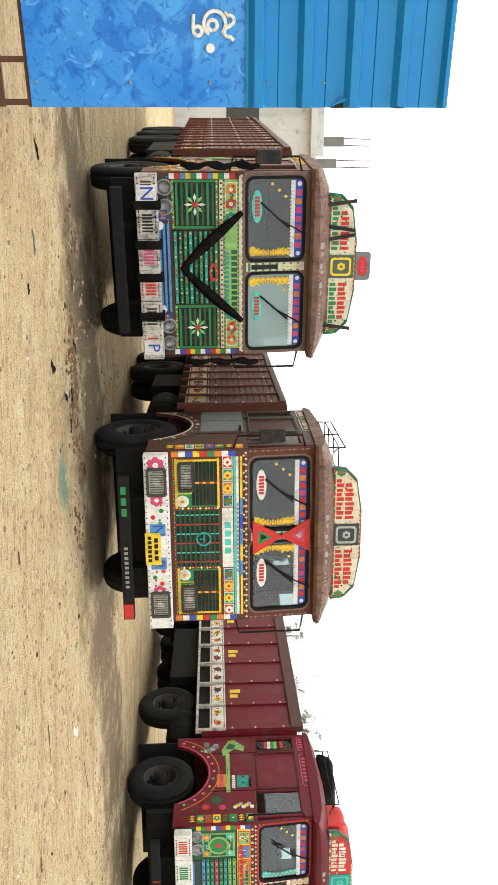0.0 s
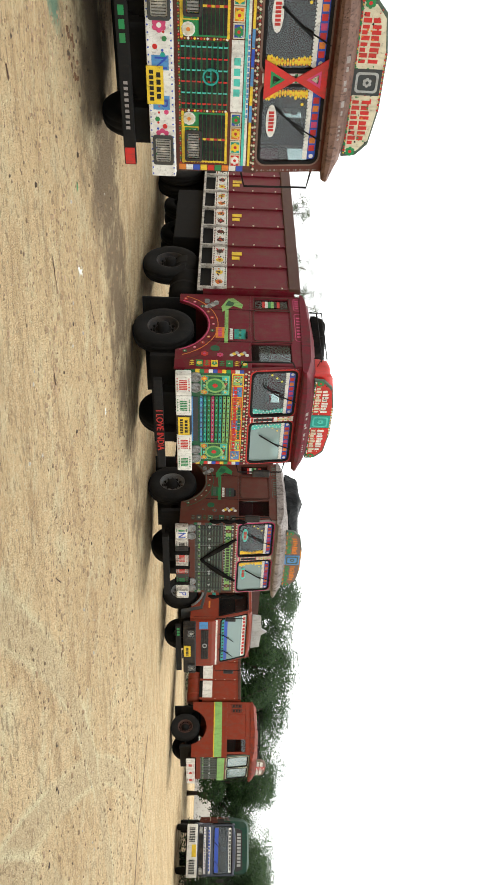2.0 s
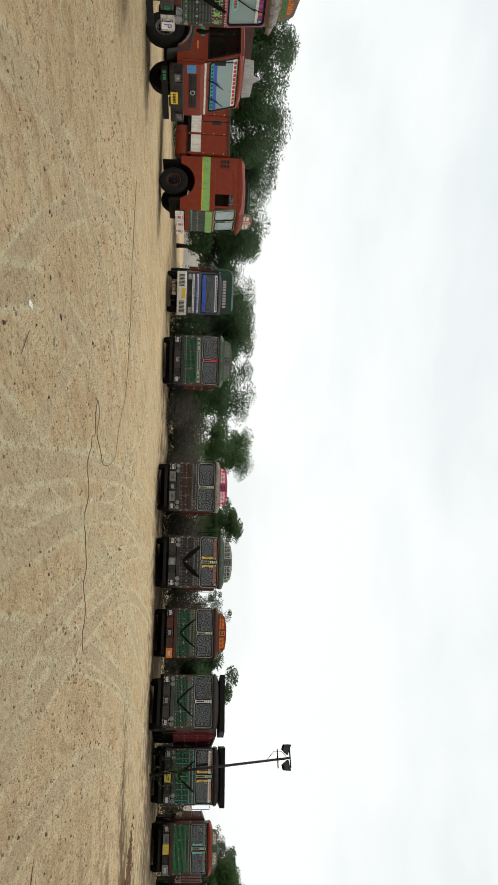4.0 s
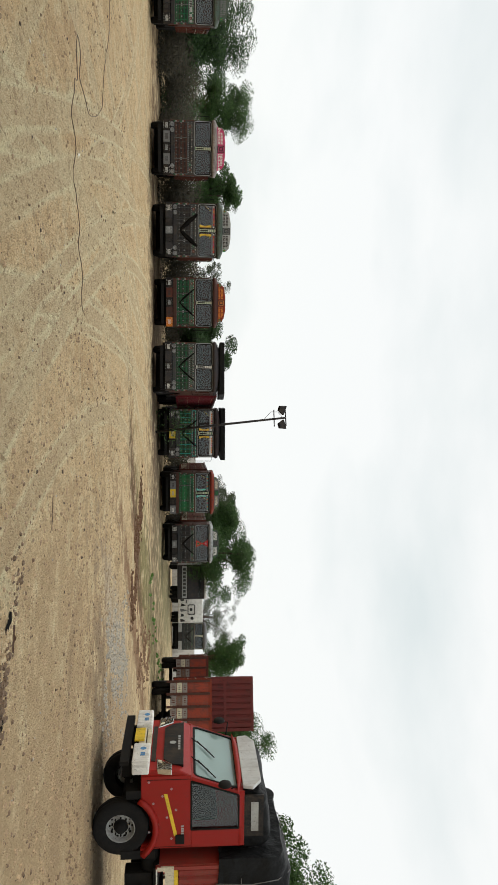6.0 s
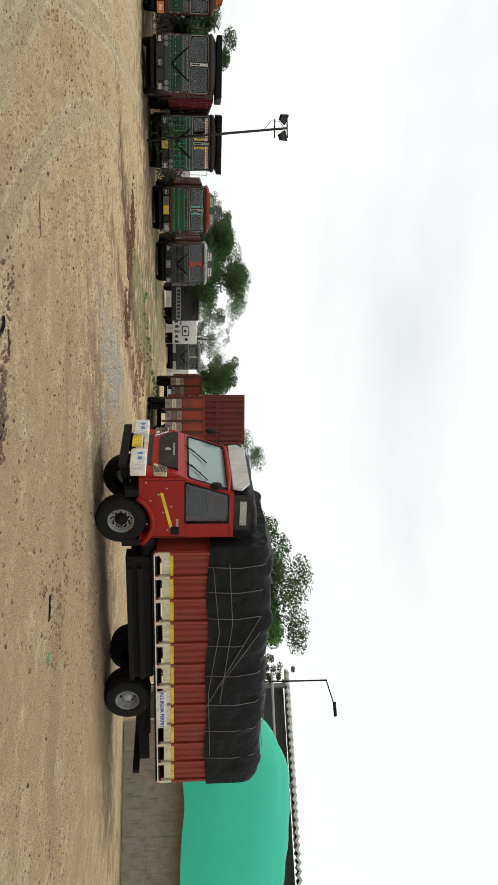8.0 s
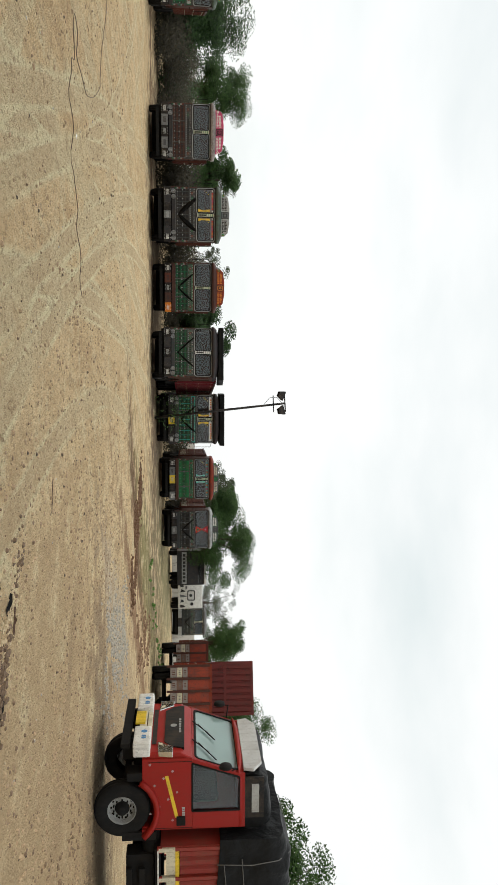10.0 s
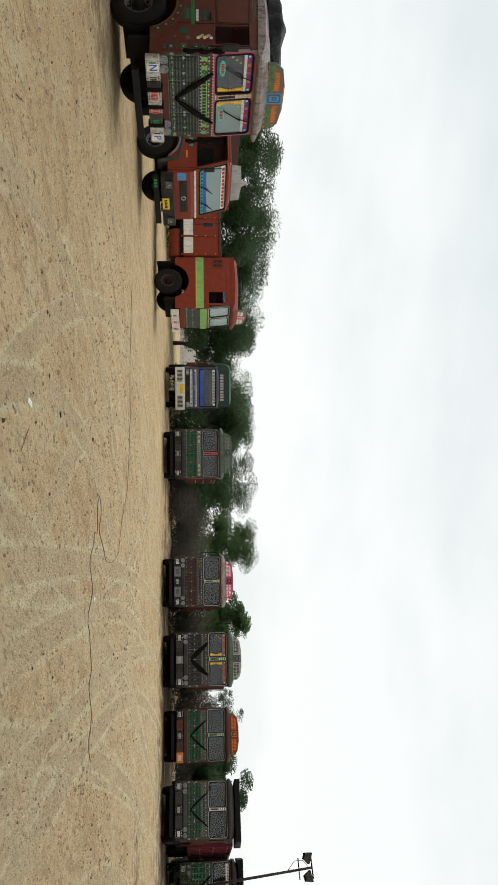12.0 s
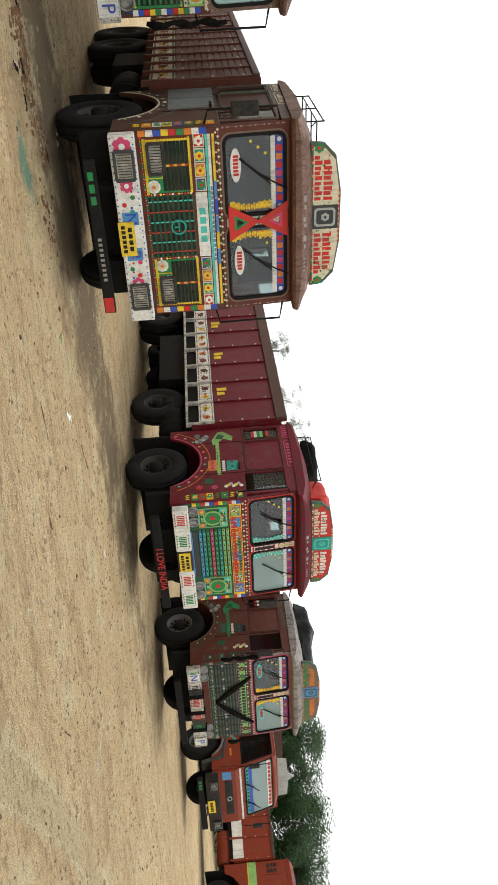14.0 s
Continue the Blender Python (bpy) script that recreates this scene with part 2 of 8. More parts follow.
# ---- trucks: built with the front face at y = 0, its middle at x = 0, the back towards +y ----
def plate(s, x0, x1, z0, z1, k, h=0.004, y=0.0):
    s.box(x0, x1, y - h, y + 0.001, z0, z1, IX[k])


def spot(s, x, z, r, k, h=0.004, y=0.0, n=10, squash=1.0):
    s.prism(circle(x, z, r, n, squash), y - h, y + 0.001, "y", IX[k])


def flower(s, x, z, r, k, core="yellow", y=0.0, n=6):
    for i in range(n):
        a = 2 * math.pi * i / n
        spot(s, x + r * 0.62 * math.cos(a), z + r * 0.62 * math.sin(a), r * 0.42, k, 0.005 + 0.0004 * (i % 2), y, 7)
    spot(s, x, z, r * 0.36, core, 0.008, y, 8)


def bars(s, x0, x1, z0, z1, n, k, h=0.004, y=0.0, fill=0.7):
    """Writing that cannot be made out: bars of its size."""
    w = (x1 - x0) / n
    for i in range(n):
        plate(s, x0 + w * (i + (1 - fill) / 2), x0 + w * (i + (1 + fill) / 2), z0, z1, k, h, y)


def blocks(s, x0, x1, z0, z1, n, ks, upright, h=0.004, y=0.0):
    for i in range(n):
        a, b = i / n, (i + 0.94) / n
        if upright:
            plate(s, x0, x1, z0 + (z1 - z0) * a, z0 + (z1 - z0) * b, ks[i % len(ks)], h, y)
        else:
            plate(s, x0 + (x1 - x0) * a, x0 + (x1 - x0) * b, z0, z1, ks[i % len(ks)], h, y)


def lace(s, x0, x1, z, r, ks, h=0.004, y=0.0, upright=False):
    """A row of small diamonds with dots between them."""
    n = max(2, int((x1 - x0) / (r * 2.1)))
    for i in range(n + 1):
        u = x0 + (x1 - x0) * i / n
        a, b = (z, u) if upright else (u, z)
        q = r if i % 2 == 0 else r * 0.55
        s.prism([(a - q, b), (a, b - q), (a + q, b), (a, b + q)], y - h, y + 0.001, "y", IX[ks[i % len(ks)]])


def panel(s, x0, x1, z0, z1, k, edge, ks, seed, h=0.006, y=0.0):
    """A painted field with an edge line and a scatter of leaves, petals and dots."""
    rng = random.Random(seed)
    plate(s, x0, x1, z0, z1, edge, h, y)
    plate(s, x0 + 0.012, x1 - 0.012, z0 + 0.012, z1 - 0.012, k, h + 0.002, y)
    area = (x1 - x0) * (z1 - z0)
    for i in range(int(10 + area * 420)):
        r = rng.uniform(0.009, 0.024)
        x, z = rng.uniform(x0 + 0.03, x1 - 0.03), rng.uniform(z0 + 0.03, z1 - 0.03)
        c, m = rng.choice(ks), rng.random()
        a = rng.random() * 6.28
        if m < 0.45:
            e = (math.cos(a) * r * 1.5, math.sin(a) * r * 1.5)
            w = (-e[1] * 0.3, e[0] * 0.3)
            s.prism([(x - e[0], z - e[1]), (x + w[0], z + w[1]), (x + e[0], z + e[1]), (x - w[0], z - w[1])], y - h - 0.004 - 0.0001 * (i % 9), y, "y", IX[c])
        else:
            spot(s, x, z, r * 0.7, c, h + 0.004 + 0.0001 * (i % 9), y, 6)


TYRE = [(-0.12, 0.27), (-0.135, 0.30), (-0.14, 0.40), (-0.13, 0.475), (-0.105, 0.51), (-0.06, 0.522), (-0.055, 0.512), (-0.03, 0.512), (-0.025, 0.526),
        (0.025, 0.526), (0.03, 0.512), (0.055, 0.512), (0.06, 0.522), (0.105, 0.51), (0.13, 0.475), (0.14, 0.40), (0.135, 0.30), (0.12, 0.27)]
WHEELS = {}


def wheel(parent, x, y, r=0.53, side=1, rim="dkgrey", dual=False):
    """side: +1 where the outer face looks towards +x."""
    key = (rim, side, dual)
    if key not in WHEELS:
        t = Shape().lathe(TYRE, 28)
        if dual:
            t.m = Matrix.Translation((-0.31 * side, 0, 0))
            t.lathe(TYRE, 24)
        p = [(0.115, 0.275), (0.125, 0.26), (0.10, 0.25), (0.02, 0.235), (0.0, 0.20), (0.03, 0.14)]
        if dual:
            p = [(0.115, 0.275), (0.125, 0.26), (0.06, 0.25), (-0.07, 0.225), (-0.09, 0.18), (-0.08, 0.12), (0.02, 0.11), (0.05, 0.08), (0.05, 0.0)]
        g = Shape().lathe([(d * side, q) for d, q in p], 24)
        if not dual:
            g.lathe([(d * side, q) for d, q in ((0.03, 0.14), (0.045, 0.10), (0.13, 0.095), (0.15, 0.06), (0.15, 0.0))], 16, 1)
        for i in range(10):
            a = 2 * math.pi * i / 10
            x0 = (0.03 if not dual else -0.085) * side
            g.lathe([(x0, 0.017), (x0 + 0.045 * side, 0.017), (x0 + 0.05 * side, 0.0)], 6, 1, "x", (0, 0.165 * math.cos(a), 0.165 * math.sin(a)))
        for i in range(10):
            a = 2 * math.pi * (i + 0.5) / 10
            x0 = (0.006 if not dual else -0.088) * side
            g.lathe([(x0, 0.026), (x0 + 0.008 * side, 0.024), (x0 + 0.006 * side, 0)], 8, 2, "x", (0, 0.213 * math.cos(a), 0.213 * math.sin(a)))
        WHEELS[key] = (t.mesh("tyre", [rubber]), g.mesh("rim", [surface(f"rim_{rim}", PAL[rim], 0.5, 0.2, wear=0.6, scale=9), iron, cloth_black]))
    ty = new("tyre", WHEELS[key][0])
    ty.parent = parent
    ty.matrix_basis = Matrix.Translation((x, y, r)) @ Matrix.Diagonal((1, r / 0.526, r / 0.526, 1))
    rm = new("rim", WHEELS[key][1])
    rm.parent = ty
    tagged(rm, label=f"{dict(dkgrey='dark grey', ltgrey='pale grey', brick='red', grey='grey', brown='brown').get(rim, rim)} steel rim with wheel nuts")
    return ty


def side_outline(front, back, bottom, top, cy, cz, r):
    """The side of a cab or wing, with a wheel arch in its lower edge."""
    half = math.sqrt(max(r * r - (bottom - cz) ** 2, 0.01))
    a0 = math.atan2(bottom - cz, -half)
    a1 = math.atan2(bottom - cz, half)
    arc = [(cy + r * math.cos(a0 + (a1 - a0) * i / 10), cz + r * math.sin(a0 + (a1 - a0) * i / 10)) for i in range(11)]
    return [(front, bottom)] + arc + [(back, bottom), (back, top), (front, top)]


def cargo_body(t, W, y0, y1, z0, z1, k, board="white", sill=0.34, ribs=8, rail="brown", detail=True, slot=0.0, lip=0.09, sign=""):
    """An open wooden and steel load body: floor, boards, posts, panels. slot: an open gap below the boards; sign: colour of lettering on the first panels."""
    h = W / 2
    part("load_floor", Shape().box(-h + 0.06, h - 0.06, y0, y1, z0 - 0.12, z0 + slot), iron, t)
    rng = random.Random(ribs)
    for sx in (-1, 1):
        xs = sorted((sx * (h - 0.05), sx * h))
        step = (y1 - y0) / ribs
        for i in range(ribs):
            a, b = y0 + step * i + 0.035, y0 + step * (i + 1) - 0.035
            if detail and not slot:
                n, edge = 11, [(sx * (h - 0.05), z1), (sx * (h - 0.05), z0 + sill)]
                for q in range(n):
                    c0, c1 = (z0 + sill + (z1 - z0 - sill) * (q + e) / n for e in (0.0, 1.0))
                    edge += [(sx * h, c0), (sx * h, c0 + 0.008), (sx * (h + 0.012), c0 + 0.014), (sx * (h + 0.012), c1 - 0.006), (sx * h, c1)]
                s = Shape().prism(edge, a, b, "y")
            else:
                s = Shape().box(xs[0], xs[1], a, b, z0 + sill, z1)
            part("side_panel", s, paint(k), t, bevel=0.006 if detail and slot else 0)
            s = Shape().box(xs[0], xs[1], a, b, z0 + slot, z0 + sill - 0.003, IX[board])
            if detail:
                s.m = pose(sx * h, 0, 0, 0, 0, 90 * sx)
                c = (a + b) / 2
                q = sorted((sx * (a + 0.02), sx * (b - 0.02)))
                lace(s, *q, z0 + sill - 0.03, 0.014, ("black", "brown", "green"))
                lace(s, *q, z0 + slot + 0.03, 0.014, ("black", "orange"))
                for n in range(2):
                    u, r = sx * (c + (n - 0.5) * 0.42 * step), 0.052
                    zc = z0 + (slot + sill) / 2
                    flower(s, u, zc, r * 1.25, ("orange", "yellow", "brown", "rust")[(i + n) % 4], ("red", "black")[n], 0.0, 7)
                    for e in range(9):
                        w, v = rng.uniform(-0.11, 0.11), rng.uniform(-0.07, 0.07)
                        spot(s, u + w, zc + v, rng.uniform(0.007, 0.016), rng.choice(("black", "orange", "brown", "dkgreen", "red")), 0.0085 + 0.0002 * e, 0.0, 5)
            part("painted_board", s, MATS, t, "pale board with painted flowers" if detail else "")
            if sign and i < 9 and i % 2:
                c = (a + b) / 2
                for n in range(2):
                    d = Shape()
                    d.m = pose(sx * h, 0, 0, 0, 0, 90 * sx)
                    plate(d, *sorted((sx * (c - 0.13 + 0.15 * n), sx * (c - 0.03 + 0.15 * n))), z0 + sill + 0.08, z0 + sill + (0.22, 0.26)[n], sign, 0.012)
                    part("letter_mark", d, MATS, t, "faded yellow lettering mark")
        for i in range(ribs + 1):
            y = y0 + step * i
            s = Shape().box(*sorted((sx * (h - 0.04), sx * (h + 0.03))), y - 0.03, y + 0.03, z0 + (sill if slot else -0.1), z1)
            if slot:
                s.box(*sorted((sx * (h - 0.04), sx * (h + 0.028))), y - 0.025, y + 0.025, z0 - 0.1, z0 + sill, 2)
            for z in (z0 + sill + 0.1, (z0 + z1) / 2 + 0.15, z1 - 0.12):
                s.lathe([(sx * (h + 0.03), 0.018), (sx * (h + 0.045), 0.014), (sx * (h + 0.048), 0)], 6, 1, "x", (0, y, z))
            part("post", s, [paint(k), paint("cream"), grubby], t)
        if slot:
            part("lower_rail", Shape().box(*sorted((sx * (h - 0.03), sx * (h + 0.034))), y0, y1, z0 - 0.1, z0 - 0.06), grubby, t, "thin white rail below the boards")
        part("top_rail", Shape().box(*sorted((sx * (h - 0.06), sx * (h + 0.05))), y0 - 0.04, y1 + 0.04, z1, z1 + lip), paint(rail), t, bevel=0.015)
    part("front_wall", Shape().box(-h, h, y0 - 0.05, y0, z0, z1 + 0.1), paint(k), t)
    part("tailgate", Shape().box(-h, h, y1, y1 + 0.05, z0, z1), paint(k), t)


def lamp_round(t, x, z, r, y=0.0):
    s = Shape().lathe([(y + 0.01, r + 0.008), (y - 0.03, r + 0.008), (y - 0.032, r - 0.006), (y - 0.01, r * 0.85), (y + 0.0, r * 0.5), (y + 0.004, 0)], 18, 0, "y", (x, 0, z))
    b = part("headlight", s, steel, t)
    part("lens", Shape().lathe([(y - 0.012, r * 0.98), (y - 0.03, r * 0.8), (y - 0.042, r * 0.4), (y - 0.046, 0)], 18, 0, "y", (x, 0, z)), lens, b)


def lamp_rect(t, x, z, w, h, y=0.0, shell=None):
    s = Shape().ring(round_rect(x - w / 2 - 0.03, x + w / 2 + 0.03, z - h / 2 - 0.03, z + h / 2 + 0.03, 0.03),
                     round_rect(x - w / 2, x + w / 2, z - h / 2, z + h / 2, 0.02), y - 0.03, y)
    b = part("headlight", s, shell or paint("dkgrey"), t)
    rf = Shape().box(x - w / 2 + 0.01, x + w / 2 - 0.01, y - 0.008, y, z - h / 2 + 0.01, z + h / 2 - 0.01)
    for i in range(9):
        u = x + w * (i - 4) / 9.6
        rf.box(u - 0.004, u + 0.004, y - 0.016, y - 0.008, z - h / 2 + 0.012, z + h / 2 - 0.012, 1)
    rf.lathe([(y - 0.009, 0.045), (y - 0.015, 0.03), (y - 0.016, 0)], 12, 2, "y", (x, 0, z))
    part("reflector", rf, [silver, paint("slate"), paint("white")], b)
    g = Shape().prism(round_rect(x - w / 2, x + w / 2, z - h / 2, z + h / 2, 0.02), y - 0.024, y - 0.018, "y")
    part("lens", g, lens, b)


def mirror(t, sx, W, z=2.0, big=True):
    x = sx * (W / 2 + 0.16)
    s = Shape().rod([(sx * (W / 2 - 0.02), 0.1, z + 0.55), (x, 0.0, z + 0.5), (x, -0.02, z - 0.25), (sx * (W / 2 - 0.02), 0.05, z - 0.3)], 0.013)
    a = part("mirror_arm", s, iron, t)
    if big:
        part("mirror_case", Shape().box(x - 0.08, x + 0.08, -0.07, -0.02, z, z + 0.3), paint("black"), a, "black mirror case", bevel=0.02)
        part("mirror_glass", Shape().box(x - 0.068, x + 0.068, -0.019, -0.015, z + 0.015, z + 0.285), chrome, a)


def tassel(t, x, y, z0, z1, r=0.05):
    s = Shape()
    n = 9
    pts = [(x + 0.02 * math.sin(i * 1.9), y, z1 + (z0 - z1) * i / n) for i in range(n + 1)]
    s.rod(pts, [r * (0.5 + 0.5 * ((i * 7) % 3) / 2) for i in range(n + 1)], 8)
    part("hanging_tassel", s, cloth_black, t, "black yarn tassel")


def ribbon(pts, width, thick=0.02):
    """A cloth band hung in front of the face: pts (x, z, y), tapering to its ends."""
    s = Shape()
    n = len(pts) - 1
    rows = []
    for i, (x, z, y) in enumerate(pts):
        a, b = pts[max(i - 1, 0)], pts[min(i + 1, n)]
        d = Vector((b[0] - a[0], b[1] - a[1])).normalized()
        w = width * (0.35 + 0.65 * math.sin(math.pi * (i + 0.6) / (n + 1.2))) / 2
        rows.append([(x - d.y * w, y, z + d.x * w), (x, y - thick, z), (x + d.y * w, y, z - d.x * w), (x, y + thick * 0.4, z)])
    s.add([p for row in rows for p in row], [(4 * i + j, 4 * i + (j + 1) % 4, 4 * i + 4 + (j + 1) % 4, 4 * i + 4 + j) for i in range(n) for j in range(4)], 0, True)
    return s


def front_loop(x0, x1, z0, z1, lean):
    """Moves an outline in the leaning windscreen plane: a matrix."""
    return Matrix.Translation((0, 0.0, z0)) @ pose(0, 0, 0, -lean) @ Matrix.Translation((0, 0, -z0))


def crumple(s, x0, x1, y0, y1, z0, z1, amp=0.05, nu=40, nv=26, seed=0, sag=0.15):
    """A cloth cover over a load: a rounded hump with folds."""
    def at(u, v):
        a = v * math.pi
        cx, hw = (x0 + x1) / 2, (x1 - x0) / 2
        ca, sa = math.cos(a), math.sin(a)
        x = cx - hw * math.copysign(abs(ca) ** 0.2, ca)
        z = z0 + (z1 - z0) * abs(sa) ** 0.28
        y = y0 + (y1 - y0) * u
        e = min(u, 1 - u)
        z -= max(0, 0.08 - e) * 1.6 * (z - z0) / max(0.1, z1 - z0)
        k = noise.noise((y * 1.3 + seed, x * 1.5, z * 1.2)) + 0.6 * noise.noise((y * 4.5, x * 3, z * 2.0 + seed)) + 0.5 * math.sin(z * 5 + y * 2.3 + seed) * noise.noise((y, z, 1))
        m = amp * k * min(1, 4 * sa + 0.25)
        return (x + m * (0.9 if ca < 0 else -0.9) * abs(ca), y, z + m * sa - sag * 0.2 * math.sin(3 * y))
    s.grid(nu, nv, at)
    for u in (0.0, 1.0):
        loop = [at(u, j / nv) for j in range(nv + 1)]
        s.add(loop, [tuple(range(nv + 1))], 0)
    return s


def cowl_truck(cx, cy, turn, o, label, group="parked trucks"):
    """A forward-control truck with a painted cab. o: its colours and fittings."""
    W = o.get("W", 2.2)
    h = W / 2
    t = thing("truck", pose(cx, cy, 0, 0, 0, turn) @ Matrix.Diagonal((o.get("s", 1), o.get("s", 1), o.get("sz", o.get("s", 1)), 1)), label, "truck", group)
    cab, side = paint(o["cab"]), paint(o.get("side", o["cab"]))
    fine = o.get("fine", True)
    L = o.get("cab_len", 1.85)
    ax = o.get("axle", 1.12)
    zb, zs, zw, zt, zr = 1.0, 1.9, 1.93, 2.70, 2.92
    # cab shell
    part("front_panel", Shape().box(-h + 0.02, h - 0.02, 0.0, 0.06, zb - 0.1, zs), cab, t, bevel=0.012)
    for sx in (-1, 1):
        xs = sorted((sx * (h - 0.05), sx * h))
        s = Shape().prism(side_outline(0.0, L, 0.74, 1.93, ax, 0.53, 0.70), xs[0], xs[1], "x")
        body = part("cab_side", s, side, t, bevel=0.008)
        for a, b in ((0.12, 0.2), (0.66, 0.74), (L - 0.46, L - 0.38), (L - 0.09, L)):
            part("window_pillar", Shape().box(*xs, a, b, 1.93, 2.56), side, body, bevel=0.006)
        part("roof_rail", Shape().box(*xs, 0.1, L, 2.56, 2.82), side, body, bevel=0.008)
        part("blank_panel", Shape().box(*sorted((sx * (h - 0.04), sx * (h - 0.015))), 0.74, L - 0.46, 1.93, 2.56), paint(o.get("blank", o.get("side", o["cab"]))), body)
        part("window_sill", Shape().box(*xs, L - 0.38, L - 0.09, 1.93, 1.99), side, body)
        if o.get("door"):
            d = Shape()
            for y0, y1 in ((0.78, 1.28), (1.31, L - 0.06)):
                d.box(*sorted((sx * h, sx * (h + 0.006))), y0, y1, 1.36, 1.90)
            part("patch_sheet", d, paint(o["door"], 0.6), body, "grey worn sheet patched onto the door")
        part("side_window", Shape().box(*sorted((sx * (h - 0.03), sx * (h - 0.022))), 0.2, 0.66, 1.94, 2.55), pane_dark, body)
        part("sleeper_window", Shape().box(*sorted((sx * (h - 0.03), sx * (h - 0.022))), L - 0.38, L - 0.09, 2.0, 2.55), pane_dark, body)
        if o.get("blind"):
            bl = part("blind_sheet", Shape().box(*sorted((sx * (h - 0.02), sx * (h - 0.006))), L - 0.46, L - 0.06, 1.93, 2.56), side, body)
            for y in (L - 0.34, L - 0.16):
                lv = Shape()
                lv.m = pose(sx * h, 0, 0, 0, 0, 90 * sx)
                lv.ring(round_rect(*sorted((sx * (y - 0.06), sx * (y + 0.06))), 2.08, 2.44, 0.03), round_rect(*sorted((sx * (y - 0.045), sx * (y + 0.045))), 2.1, 2.42, 0.025), -0.012, 0.004, IX["brown"])
                for n in range(3):
                    plate(lv, *sorted((sx * (y - 0.04), sx * (y + 0.04))), 2.12 + 0.1 * n, 2.19 + 0.1 * n, "black", 0.002)
                part("louvre", lv, MATS, bl, "small dark louvred opening")
        if fine:
            d = Shape()
            d.m = pose(sx * h, 0, 0, 0, 0, 90 * sx)
            q = lambda a, b: sorted((sx * a, sx * b))
            for y0, y1, z0, z1 in ((0.72, L - 0.44, 1.97, 2.6), (L - 0.4, L - 0.06, 1.97, 2.6)):
                fr = round_rect(*q(y0, y1), z0, z1, 0.06)
                d.ring(fr, round_rect(*q(y0 + 0.014, y1 - 0.014), z0 + 0.014, z1 - 0.014, 0.05), -0.012, 0.001, IX[o.get("edge", "cream")])
            art = o.get("side_art", ("yellow", "green", "sky", "orange", "ltgreen", "white"))
            corner = o.get("corner", ("brown", "orange", "white", "yellow", "blue", "green"))
            # tall painted patches behind the corner of the front
            for i in range(8):
                z0, z1 = 0.96 + 0.115 * i, 1.065 + 0.115 * i
                k = corner[i % 6]
                plate(d, *q(0.04, 0.20), z0, z1, k, 0.004)
                if i % 2:
                    flower(d, sx * 0.12, (z0 + z1) / 2, 0.045, corner[(i + 2) % 6], "cream", -0.004, 5)
                else:
                    for n in range(3):
                        d.prism([(sx * (0.065 + 0.045 * n), z0 + 0.015), (sx * (0.095 + 0.045 * n), z0 + 0.05), (sx * (0.07 + 0.045 * n), z1 - 0.012)][::int(sx)], -0.008, 0, "y", IX[corner[(i + 3) % 6]])
            # lining along the wheel arch, with dots and drops between two lines
            for ra, rb, k in ((0.715, 0.735, art[0]), (0.86, 0.872, art[3]), (0.99, 1.0, o.get("edge", "cream"))):
                arc = [radians(-2 + 8 * i) for i in range(21)]
                for a0, a1 in zip(arc[:-1], arc[1:]):
                    e = [(sx * (ax + r * math.cos(a)), 0.53 + r * math.sin(a)) for r, a in ((ra, a0), (rb, a0), (rb, a1), (ra, a1))]
                    if 0.02 < min(abs(p[0]) for p in e) and max(abs(p[0]) for p in e) < L - 0.03 and min(p[1] for p in e) > 0.78:
                        d.prism(e, -0.004, 0.001, "y", IX[k])
            for i in range(13):
                a = radians(10 + 13 * i)
                u, z = ax + 0.79 * math.cos(a), 0.53 + 0.79 * math.sin(a)
                if 0.06 < u < L - 0.06 and z > 0.8:
                    spot(d, sx * u, z, 0.036 if i % 2 else 0.026, (art[3], art[5], art[0], art[1])[i % 4], 0.006, 0, 7)
                    spot(d, sx * u, z, 0.014, "cream", 0.009, 0, 6)
            if not o.get("door"):
                # a long-tailed green shape, a pale tuft, two lettered plates and a lime band
                gx = L - 0.3
                d.prism([(sx * (gx - 0.2), 1.46), (sx * (gx - 0.05), 1.44), (sx * (gx + 0.18), 1.55), (sx * (gx + 0.2), 1.64), (sx * (gx + 0.02), 1.80), (sx * (gx - 0.09), 1.78), (sx * (gx - 0.02), 1.64)][::int(sx)], -0.006, 0, "y", IX[art[4]])
                d.prism([(sx * (gx - 0.02), 1.50), (sx * (gx + 0.12), 1.56), (sx * (gx + 0.06), 1.66), (sx * (gx - 0.04), 1.62)][::int(sx)], -0.009, 0, "y", IX[art[1]])
                for n in range(9):
                    spot(d, sx * (gx - 0.06 + 0.045 * (n % 5)), 1.20 + 0.05 * (n % 4), 0.045, ("ltgrey", "door", "grey")[n % 3], 0.004 + 0.0006 * n, 0, 7)
                plate(d, *q(0.66, gx - 0.12), 1.50, 1.56, art[4], 0.004)
                plate(d, *q(0.78, 1.06), 1.36, 1.50, art[3], 0.006)
                bars(d, *q(0.80, 1.04), 1.40, 1.46, 5, art[0], 0.009)
                plate(d, *q(0.76, 1.02), 1.66, 1.84, art[2], 0.006)
                lace(d, *q(0.79, 0.99), 1.75, 0.03, (art[1], art[4]), 0.009)
                bars(d, *q(0.74, 1.04), 1.585, 1.635, 6, "white", 0.006)
                spot(d, sx * 0.5, 1.36, 0.075, art[1], 0.006)
                flower(d, sx * 0.36, 1.2, 0.06, art[5], art[0])
                flower(d, sx * 0.34, 1.44, 0.05, art[0], "red")
